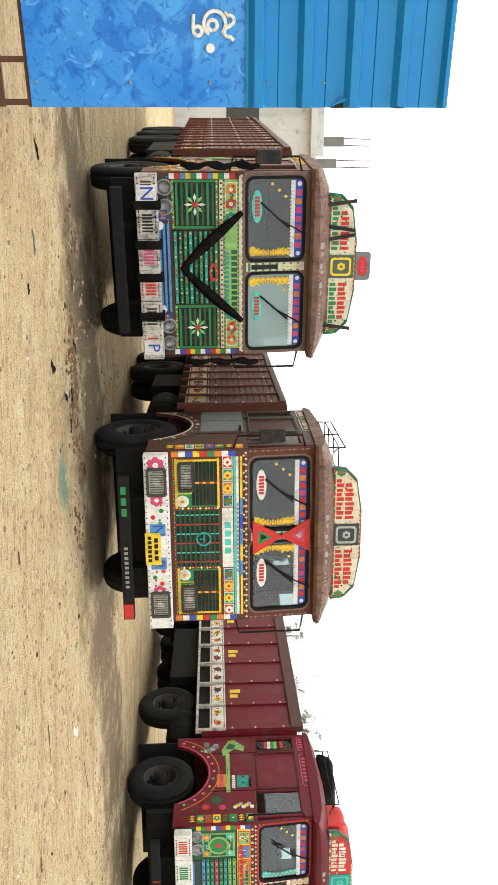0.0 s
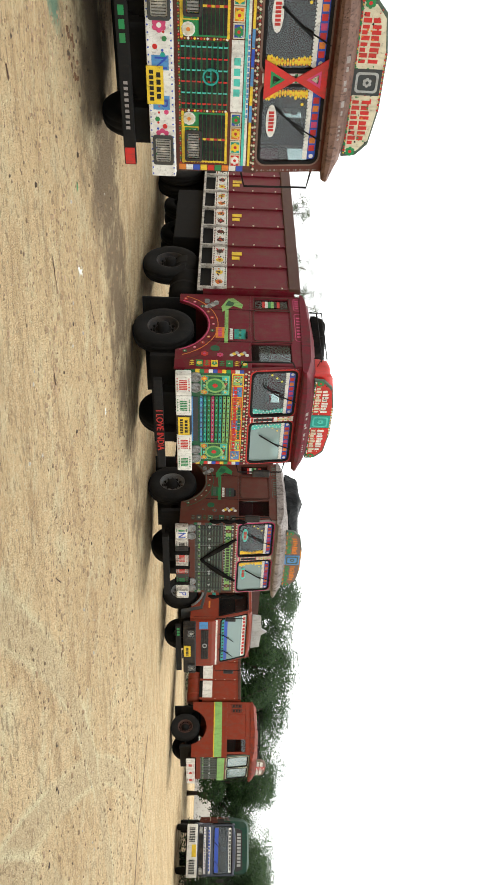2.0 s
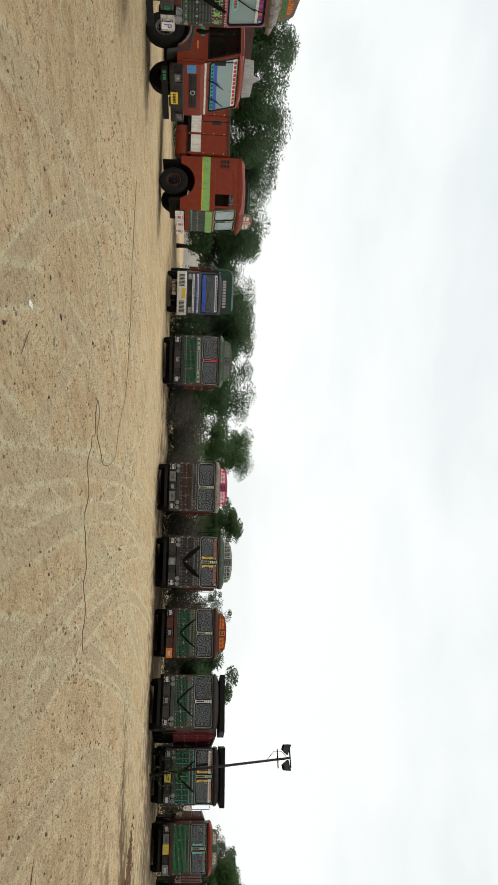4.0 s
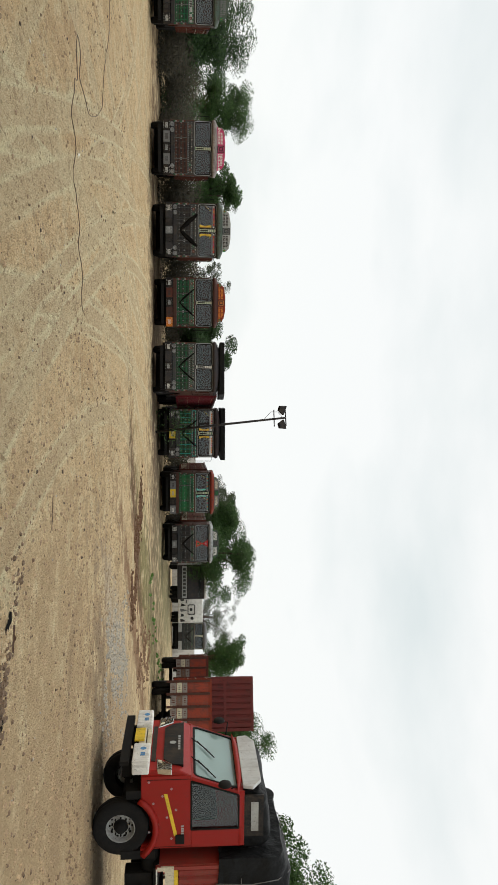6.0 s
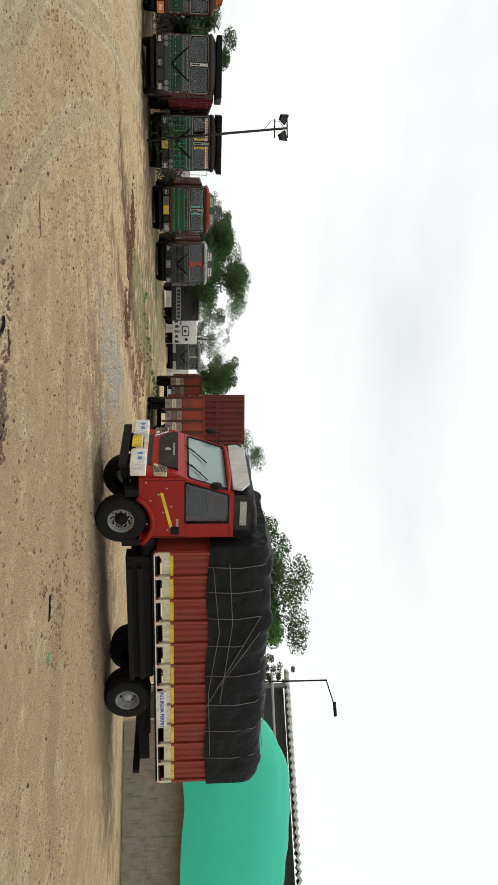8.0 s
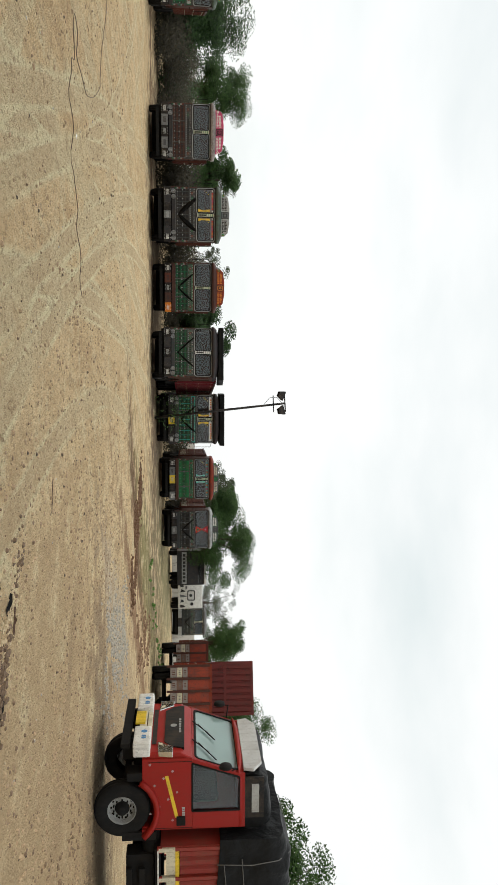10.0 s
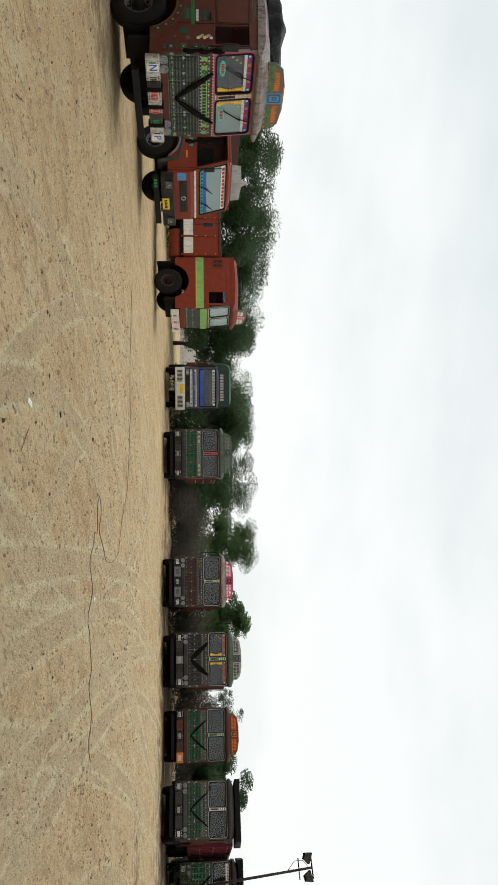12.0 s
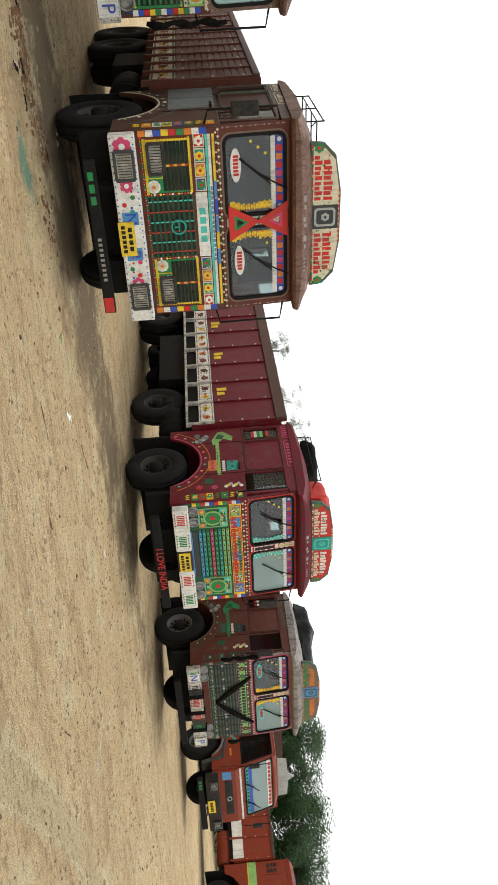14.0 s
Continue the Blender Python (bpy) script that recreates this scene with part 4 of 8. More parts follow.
    part("tool_box", Shape().box(h - 0.55, h - 0.05, 2.2, 3.1, 0.55, 1.0), iron, t, bevel=0.02)
    if o.get("body"):
        bo = o["body"]
        cargo_body(t, bo.get("W", 2.34), L + 0.1, y1, bo.get("z0", 1.12), bo.get("z1", 2.5), bo["k"], bo.get("board", "white"), bo.get("sill", 0.34), bo.get("ribs", 8), detail=fine, rail=bo.get("rail", "brown"), slot=bo.get("slot", 0.0), lip=bo.get("lip", 0.09), sign=bo.get("sign", ""))
    return t


# ---- ground ----
TRACKS = [(px, py, r + w) for px, py, r in ((18.8, -102.0, 103.7), (16.5, -30.0, 30.1), (21.6, -19.4, 23.8), (24.7, -10.9, 21.9), (12.9, -5.8, 11.8), (-4.4, 47.3, 46.7), (18.5, -74.3, 76.2), (60.8, -137.8, 148.4), (33.1, -57.8, 63.0)) for w in (0.0, 1.9)]


def ground_material():
    mat = bpy.data.materials.new("packed_earth")
    mat.use_nodes = True
    nt = mat.node_tree
    N, L = nt.nodes.new, nt.links.new
    bs = nt.nodes["Principled BSDF"]
    bs.inputs["Roughness"].default_value = 0.95
    bs.inputs["Specular IOR Level"].default_value = 0.2
    co = N("ShaderNodeTexCoord")

    def noise_(scale, detail=6, rough=0.6, stretch=None):
        n = N("ShaderNodeTexNoise")
        n.inputs["Scale"].default_value, n.inputs["Detail"].default_value, n.inputs["Roughness"].default_value = scale, detail, rough
        if stretch:
            m = N("ShaderNodeMapping")
            m.inputs["Scale"].default_value = stretch[:3]
            m.inputs["Rotation"].default_value = (0, 0, radians(stretch[3]))
            L(co.outputs["Object"], m.inputs[0])
            L(m.outputs[0], n.inputs["Vector"])
        else:
            L(co.outputs["Object"], n.inputs["Vector"])
        return n

    def rng(src, a, b, c=0.0, d=1.0):
        r = N("ShaderNodeMapRange")
        for i, v in zip((1, 2, 3, 4), (a, b, c, d)):
            r.inputs[i].default_value = v
        L(src, r.inputs[0])
        return r.outputs[0]

    def mixed(f, a, b):
        m = N("ShaderNodeMix")
        m.data_type = "RGBA"
        L(f, m.inputs["Factor"])
        for i, q in ((6, a), (7, b)):
            if isinstance(q, tuple):
                m.inputs[i].default_value = (*q, 1)
            else:
                L(q, m.inputs[i])
        return m.outputs[2]

    big, mid, fine = noise_(0.16, 6), noise_(1.4, 8, 0.7), noise_(30, 6, 0.8)
    broad = noise_(0.35, 4, 0.6)
    streak = noise_(1.3, 7, 0.75, (0.3, 1.8, 1, 35))
    shade_flecks = noise_(7.0, 5, 0.75, (1.0, 2.2, 1, -20))
    c = mixed(rng(big.outputs["Fac"], 0.35, 0.65), (0.612, 0.436, 0.232), (0.734, 0.549, 0.313))
    c = mixed(rng(streak.outputs["Fac"], 0.49, 0.60, 0, 0.85), c, (0.503, 0.334, 0.177))
    c = mixed(rng(mid.outputs["Fac"], 0.50, 0.66, 0, 0.75), c, (0.75, 0.657, 0.412))
    # worn wheel tracks that curve over the yard
    wear_h = None
    for px, py, r in TRACKS:
        sub_ = N("ShaderNodeVectorMath")
        sub_.operation = "DISTANCE"
        flat = N("ShaderNodeVectorMath")
        flat.operation = "MULTIPLY"
        flat.inputs[1].default_value = (1, 1, 0)
        L(co.outputs["Object"], flat.inputs[0])
        L(flat.outputs[0], sub_.inputs[0])
        sub_.inputs[1].default_value = (px, py, 0)
        dm, ab = N("ShaderNodeMath"), N("ShaderNodeMath")
        dm.operation, ab.operation = "SUBTRACT", "ABSOLUTE"
        L(sub_.outputs["Value"], dm.inputs[0])
        dm.inputs[1].default_value = r
        L(dm.outputs[0], ab.inputs[0])
        band = rng(ab.outputs[0], 0.15, 0.19, 1.0, 0.0)
        rim_ = rng(ab.outputs[0], 0.20, 0.28, 1.0, 0.0)
        fade = rng(broad.outputs["Fac"], 0.40, 0.56, 0.2, 0.8)
        k1, k2 = N("ShaderNodeMath"), N("ShaderNodeMath")
        k1.operation = k2.operation = "MULTIPLY"
        L(rim_, k1.inputs[0])
        L(fade, k1.inputs[1])
        L(band, k2.inputs[0])
        L(fade, k2.inputs[1])
        c = mixed(k1.outputs[0], c, (0.75, 0.676, 0.428))
        c = mixed(k2.outputs[0], c, (0.557, 0.402, 0.228))
    lumps = noise_(2.4, 9, 0.78, (1.0, 1.6, 1, 25))
    c = mixed(rng(lumps.outputs["Fac"], 0.56, 0.61, 0, 0.62), c, (0.347, 0.225, 0.126))
    c = mixed(rng(lumps.outputs["Fac"], 0.36, 0.42, 0.5, 0.0), c, (0.75, 0.689, 0.442))
    # dark flecks: bits of debris, and the soil's tiny shadows put into colour
    c = mixed(rng(shade_flecks.outputs["Fac"], 0.55, 0.60, 0, 0.7), c, (0.291, 0.191, 0.106))
    c = mixed(rng(fine.outputs["Fac"], 0.54, 0.64, 0, 0.48), c, (0.265, 0.172, 0.099))
    c = mixed(rng(fine.outputs["Fac"], 0.36, 0.45, 0.65, 0.0), c, (0.75, 0.718, 0.491))
    # damp red-brown earth and a grey patch on the far right of the yard; truck shade painted in as dark patches
    sep = N("ShaderNodeSeparateXYZ")
    L(co.outputs["Object"], sep.inputs[0])

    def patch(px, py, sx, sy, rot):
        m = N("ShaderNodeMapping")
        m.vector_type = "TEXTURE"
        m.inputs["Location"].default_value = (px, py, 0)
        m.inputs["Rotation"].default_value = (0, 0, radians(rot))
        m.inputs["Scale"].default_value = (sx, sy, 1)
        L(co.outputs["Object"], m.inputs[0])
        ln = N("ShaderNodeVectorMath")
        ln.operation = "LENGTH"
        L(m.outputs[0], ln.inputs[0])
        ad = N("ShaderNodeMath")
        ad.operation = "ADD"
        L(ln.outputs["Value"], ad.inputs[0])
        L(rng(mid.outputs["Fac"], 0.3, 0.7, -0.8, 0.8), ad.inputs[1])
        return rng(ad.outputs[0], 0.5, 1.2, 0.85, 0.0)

    # shade under trucks put into colour: (36.5, 8), (41, 4), (15.6, -8.5), (0.5, 10.6)
    for px, py, sx, sy, rot, col in ((27.6, -4.9, 6.0, 1.5, -50, (0.44, 0.27, 0.145)), (26.9, -4.4, 6.0, 1.1, -51, (0.096, 0.042, 0.024)), (19.5, -5.6, 4.5, 1.1, -35, (0.52, 0.475, 0.39)), (26, -7.4, 9, 0.8, -40, (0.24, 0.13, 0.07)),
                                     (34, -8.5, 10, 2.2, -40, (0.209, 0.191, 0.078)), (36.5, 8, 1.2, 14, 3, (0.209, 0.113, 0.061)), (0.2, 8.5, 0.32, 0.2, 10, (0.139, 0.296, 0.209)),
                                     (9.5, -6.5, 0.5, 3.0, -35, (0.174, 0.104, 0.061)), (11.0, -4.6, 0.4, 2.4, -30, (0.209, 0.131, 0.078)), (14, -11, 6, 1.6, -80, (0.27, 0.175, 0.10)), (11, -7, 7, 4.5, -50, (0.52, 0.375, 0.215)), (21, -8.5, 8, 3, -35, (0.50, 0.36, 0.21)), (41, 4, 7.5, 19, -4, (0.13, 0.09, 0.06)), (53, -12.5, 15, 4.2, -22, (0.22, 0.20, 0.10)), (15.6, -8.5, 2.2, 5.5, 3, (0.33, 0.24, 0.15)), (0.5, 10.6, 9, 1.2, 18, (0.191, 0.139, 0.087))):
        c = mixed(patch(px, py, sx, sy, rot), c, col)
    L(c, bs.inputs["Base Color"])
    bp, bp2 = N("ShaderNodeBump"), N("ShaderNodeBump")
    bp.inputs["Strength"].default_value, bp.inputs["Distance"].default_value = 0.9, 0.035
    bp2.inputs["Strength"].default_value, bp2.inputs["Distance"].default_value = 0.9, 0.16
    L(fine.outputs["Fac"], bp.inputs["Height"])
    L(lumps.outputs["Fac"], bp2.inputs["Height"])
    L(bp.outputs[0], bp2.inputs["Normal"])
    L(bp2.outputs[0], bs.inputs["Normal"])
    return mat


def track_depth(x, y):
    """Shallow ruts that curve over the yard."""
    d = 0.0
    for px, py, r in TRACKS:
        e = abs(math.hypot(x - px, y - py) - r)
        if e < 0.2:
            d -= 0.014 * math.cos(e / 0.2 * math.pi / 2)
        elif e < 0.42:
            d += 0.008 * math.sin((e - 0.2) / 0.22 * math.pi)
    return d


def ground_height(x, y):
    r = math.hypot(x - 12, y - 4)
    near = max(0.0, 1 - r / 60)
    return near * (0.05 * noise.noise((x * 0.25, y * 0.25, 0)) + 0.012 * noise.noise((x * 1.5, y * 1.5, 3)) + track_depth(x, y) + 0.02 * noise.noise((x * 0.9, y * 0.9, 7))) - 0.01 + rise(x)


def build_ground():
    xs = [-3000, -600, -120, -40, -14] + [-8 + 0.24 * i for i in range(0, 230)] + [52, 60, 75, 120, 400, 3000]
    ys = [-3000, -600, -120, -50, -24] + [-16 + 0.24 * i for i in range(0, 180)] + [30, 40, 60, 110, 400, 3000]
    s = Shape()
    n = len(ys)
    s.v = [(x, y, ground_height(x, y) if abs(x) < 70 and abs(y) < 70 else rise(x) - 0.01) for x in xs for y in ys]
    s.f = [(i * n + j, (i + 1) * n + j, (i + 1) * n + j + 1, i * n + j + 1) for i in range(len(xs) - 1) for j in range(n - 1)]
    s.k, s.smooth = [0] * len(s.f), [True] * len(s.f)
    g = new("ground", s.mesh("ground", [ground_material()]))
    tagged(g, "pale sandy packed earth with tyre tracks", "ground", kind="structure")


build_ground()


# ---- faces of the trucks ----
def face_green(f, t, W, g0, g1):
    """Green slatted grille in three parts under a lettered pale band."""
    h = W / 2
    for x0, x1 in ((-h + 0.09, -0.46), (0.46, h - 0.09)):
        plate(f, x0, x1, g0, g1, "green", 0.006)
        plate(f, x0 + 0.03, x1 - 0.03, g0 + 0.03, g1 - 0.03, "black", 0.009)
        for i in range(8):
            z = g0 + 0.06 + i * (g1 - g0 - 0.12) / 7
            plate(f, x0 + 0.04, x1 - 0.04, z - 0.013, z + 0.013, ("green", "dkgreen")[i % 2], 0.02)
        lace(f, x0 + 0.02, x1 - 0.02, g0 + 0.015, 0.013, ("yellow", "red", "cream"), 0.009)
        lace(f, x0 + 0.02, x1 - 0.02, g1 - 0.015, 0.013, ("yellow", "red", "cream"), 0.009)
        c = (x0 + x1) / 2
        for i in range(8):
            a = math.pi * i / 8
            e = (math.cos(2 * a), math.sin(2 * a))
            f.prism([(c + 0.03 * e[0], (g0 + g1) / 2 + 0.03 * e[1]), (c + 0.08 * e[0] - 0.018 * e[1], (g0 + g1) / 2 + 0.08 * e[1] + 0.018 * e[0]), (c + 0.125 * e[0], (g0 + g1) / 2 + 0.125 * e[1]), (c + 0.08 * e[0] + 0.018 * e[1], (g0 + g1) / 2 + 0.08 * e[1] - 0.018 * e[0])], -0.026, 0, "y", IX[("white", "ltgreen")[i % 2]])
        spot(f, c, (g0 + g1) / 2, 0.03, "red", 0.03)
    plate(f, -0.45, 0.45, g0, g1, "black", 0.006)
    for i in range(9):
        z = g0 + 0.03 + i * (g1 - g0 - 0.06) / 8
        plate(f, -0.43, 0.43, z - 0.017, z + 0.017, ("teal", "dkgreen", "green")[i % 3], 0.035)
        lace(f, -0.41, 0.41, z, 0.013, ("ltgreen", "aqua", "red", "cream", "dkgreen")[i % 5:] + ("green", "aqua"), 0.038)
    f.ring(circle(0.05, g1 - 0.06, 0.11, 12, 0.5), circle(0.05, g1 - 0.06, 0.075, 12, 0.5), -0.045, -0.03, IX["red"])
    plate(f, -h + 0.09, h - 0.09, g1 + 0.015, g1 + 0.055, "cream", 0.006)
    for i in range(34):
        spot(f, -h + 0.13 + i * (W - 0.26) / 33, g1 + 0.035, 0.014, ("black", "dkgreen")[i % 2], 0.008, 0, 5)
    plate(f, -h + 0.09, h - 0.09, g1 + 0.06, g1 + 0.24, "ltgreen", 0.006)
    bars(f, -0.22, 0.62, g1 + 0.15, g1 + 0.22, 12, "dkgreen", 0.009)
    bars(f, -0.2, 0.6, g1 + 0.075, g1 + 0.12, 14, "teal", 0.009)
    lace(f, -h + 0.1, h - 0.1, g1 + 0.07, 0.012, ("dkgreen", "red"), 0.01)
    lace(f, -h + 0.1, h - 0.1, g1 + 0.232, 0.012, ("dkgreen", "orange"), 0.01)
    for sx in (-1, 1):
        panel(f, *sorted((sx * (h - 0.12), sx * (h - 0.46))), g1 + 0.08, g1 + 0.22, "ltgreen", "cream", ("dkgreen", "orange", "red", "sky"), 5, 0.007)
        for i, k in enumerate(("orange", "red", "teal")):
            flower(f, sx * (h - 0.2 - 0.16 * i), g1 + 0.15, 0.07, k, "cream", -0.004)
    blocks(f, -h + 0.02, -h + 0.08, g0 - 0.02, g1 + 0.2, 12, ("white", "red", "sky", "yellow", "green"), True, 0.012)
    blocks(f, h - 0.08, h - 0.02, g0 - 0.02, g1 + 0.2, 12, ("white", "blue", "red", "yellow", "green"), True, 0.012)
    plate(f, -h + 0.04, h - 0.04, 0.90, g0 - 0.03, "slate", 0.004)
    lace(f, -h + 0.06, h - 0.06, g0 - 0.045, 0.014, ("sky", "cream", "blue", "green"), 0.008)
    for z in (0.93, 0.98, 1.03):
        plate(f, -0.52, 0.52, z - 0.014, z + 0.014, "sky", 0.03)
    for sx in (-1, 1):
        spot(f, sx * 0.5, 0.93, 0.05, "white", 0.05)
        plate(f, sx * 0.62 - 0.06, sx * 0.62 + 0.06, 0.92, 1.02, "blue", 0.02)
        bars(f, sx * 0.62 - 0.05, sx * 0.62 + 0.05, 0.95, 1.0, 3, "orange", 0.023)
    plate(f, -h + 0.05, h - 0.05, g1 + 0.245, g1 + 0.275, "cream", 0.012)


def face_bright(f, t, W, g0, g1):
    """Multicoloured panels round a black grille with stepped yellow edging."""
    h = W / 2
    plate(f, -h + 0.03, h - 0.03, g0 - 0.03, g1 + 0.03, "rust", 0.004)
    lace(f, -h + 0.1, h - 0.1, g0 - 0.012, 0.014, ("red", "yellow", "green", "cream"), 0.007)
    for sx in (-1, 1):
        lace(f, g0 + 0.02, g1 - 0.02, sx * 0.38, 0.016, ("red", "yellow", "white"), 0.012, 0.0, True)
    plate(f, -0.36, 0.36, g0, g1, "dkgreen", 0.008)
    for i in range(9):
        z = g0 + 0.03 + i * (g1 - g0 - 0.06) / 8
        plate(f, -0.35, 0.35, z - 0.016, z + 0.016, "black", 0.02)
        for j in range(6):
            plate(f, -0.31 + 0.12 * j, -0.295 + 0.12 * j, z - 0.02, z + 0.02, ("aqua", "red")[j % 2], 0.023)
    f.ring(circle(0, g0 + 0.33, 0.09, 16), circle(0, g0 + 0.33, 0.072, 16), -0.04, -0.02, IX["teal"])
    plate(f, -0.05, 0.05, g0 + 0.325, g0 + 0.338, "teal", 0.036)
    plate(f, -0.008, 0.008, g0 + 0.28, g0 + 0.335, "teal", 0.037)
    for sx in (-1, 1):
        x0, x1 = sorted((sx * 0.40, sx * (h - 0.12)))
        plate(f, x0, x1, g0 + 0.02, g1, "green", 0.008)
        xm = sx * 0.70
        for i in range(7):
            z = g0 + 0.22 + i * (g1 - g0 - 0.26) / 6
            plate(f, x0 + 0.02, x1 - 0.02, z - 0.018, z + 0.018, "black", 0.018)
            plate(f, xm - 0.012, xm + 0.012, z - 0.02, z + 0.02, ("red", "yellow")[i % 2], 0.02)
        panel(f, *sorted((sx * 0.56, sx * (h - 0.14))), g0 + 0.03, g0 + 0.2, "green", "yellow", ("yellow", "red", "white", "teal"), 9, 0.012)
        for i in range(22):
            u = i / 21
            spot(f, x0 + (x1 - x0) * u, g1 - 0.01, 0.018, "yellow", 0.014, 0, 6)
            spot(f, x0 + (x1 - x0) * u, g0 + 0.02, 0.018, "yellow", 0.014, 0, 6)
        for i in range(16):
            spot(f, sx * (h - 0.13), g0 + 0.02 + (g1 - g0 - 0.03) * i / 15, 0.018, "yellow", 0.014, 0, 6)
        spot(f, sx * 0.47, g0 + 0.09, 0.075, "white", 0.014)
        flower(f, sx * 0.47, g0 + 0.09, 0.06, "cream", "orange", -0.014)
        for i, k in enumerate(("blue", "orange", "teal", "red")):
            plate(f, *sorted((sx * (0.40 + 0.16 * i), sx * (0.53 + 0.16 * i))), g1 + 0.05, g1 + 0.15, k, 0.008)
            panel(f, *sorted((sx * (0.395 + 0.16 * i), sx * (0.545 + 0.16 * i))), g1 + 0.04, g1 + 0.16, k, "cream", ("yellow", "red", "white", "green"), i, 0.009)
            flower(f, sx * (0.465 + 0.16 * i), g1 + 0.1, 0.05, ("green", "yellow", "yellow", "white")[i], "red", -0.015)
        blocks(f, *sorted((sx * (h - 0.085), sx * (h - 0.02))), g0 - 0.03, g1 + 0.2, 9, ("orange", "white", "blue", "yellow", "red", "green"), True, 0.01)
    plate(f, -0.38, 0.38, g1 + 0.03, g1 + 0.16, "white", 0.01)
    bars(f, -0.22, 0.22, g1 + 0.06, g1 + 0.13, 4, "aqua", 0.014)
    for z, k in ((g1 + 0.17, "aqua"), (g1 + 0.20, "white"), (g1 + 0.245, "yellow")):
        plate(f, -h + 0.09, h - 0.09, z, z + 0.028, k, 0.008)
    blocks(f, -0.5, 0.5, g1 + 0.243, g1 + 0.275, 5, ("sky", "blue", "sky", "yellow", "sky"), False, 0.012)
    bars(f, -0.45, 0.45, g1 + 0.205, g1 + 0.225, 16, "sky", 0.012)
    for i in range(40):
        spot(f, -h + 0.08 + i * (W - 0.16) / 39, g1 + 0.29, 0.013, ("cream", "black")[i % 2], 0.01, 0, 5)


def face_emerald(f, t, W, g0, g1):
    """Green and blue slats with round lamps and a yellow ornamental band."""
    h = W / 2
    plate(f, -h + 0.03, h - 0.03, 0.9, g1, "dkgreen", 0.004)
    for i in range(8):
        z = g0 + 0.03 + i * (g1 - g0 - 0.06) / 7
        plate(f, -0.52, 0.52, z - 0.02, z + 0.02, ("sky", "teal", "green", "pink", "green", "teal", "ltgreen", "ltgreen")[i], 0.03)
        plate(f, -0.52, 0.52, z + 0.02, z + 0.036, "black", 0.024)
        lace(f, -0.5, 0.5, z, 0.013, ("black", "ltgreen", "aqua", "dkgreen"), 0.034)
    for sx in (-1, 1):
        c = sx * 0.76
        plate(f, c - 0.2, c + 0.2, g0 + 0.02, g1 - 0.02, "ltgreen", 0.01)
        plate(f, c - 0.18, c + 0.18, g0 + 0.04, g1 - 0.04, "dkgreen", 0.014)
        f.ring(circle(c, (g0 + g1) / 2, 0.15, 16), circle(c, (g0 + g1) / 2, 0.12, 16), -0.024, 0, IX["ltgreen"])
        flower(f, c, (g0 + g1) / 2, 0.12, "green", "red", -0.014, 8)
        panel(f, c - 0.19, c + 0.19, g0 + 0.035, g0 + 0.14, "dkgreen", "aqua", ("ltgreen", "orange", "aqua", "cream"), 4, 0.015)
        panel(f, c - 0.19, c + 0.19, g1 - 0.14, g1 - 0.035, "dkgreen", "aqua", ("ltgreen", "red", "aqua", "cream"), 6, 0.015)
        for q in (-1, 1):
            flower(f, c + q * 0.14, g1 - 0.08, 0.05, "aqua", "yellow", -0.014)
            flower(f, c + q * 0.14, g0 + 0.08, 0.05, "orange", "yellow", -0.014)
        blocks(f, *sorted((sx * (h - 0.085), sx * (h - 0.02))), g0 - 0.06, g1 + 0.2, 11, ("yellow", "green", "red", "white", "blue", "red"), True, 0.012)
    plate(f, -h + 0.09, h - 0.09, g1 + 0.015, g1 + 0.20, "yellow", 0.006)
    for i in range(8):
        k = ("ltgreen", "sky", "orange")[i % 3]
        panel(f, -h + 0.12 + 0.245 * i, -h + 0.345 + 0.245 * i, g1 + 0.025, g1 + 0.19, k, "red", ("yellow", "red", "dkgreen", "white", "blue"), i, 0.008)
    bars(f, -0.75, 0.75, g1 + 0.05, g1 + 0.10, 18, "red", 0.016)
    bars(f, -0.3, 0.45, g1 + 0.13, g1 + 0.17, 12, "dkgreen", 0.016)
    for i in range(36):
        spot(f, -h + 0.1 + i * (W - 0.2) / 35, g1 + 0.23, 0.02, ("cream", "red", "cream", "dkgreen")[i % 4], 0.01, 0, 5)
    plate(f, -0.5, 0.5, 0.9, g0 - 0.02, "slate", 0.02)
    for i in range(3):
        plate(f, -0.5, 0.5, 0.915 + 0.045 * i, 0.94 + 0.045 * i, "sky", 0.035)


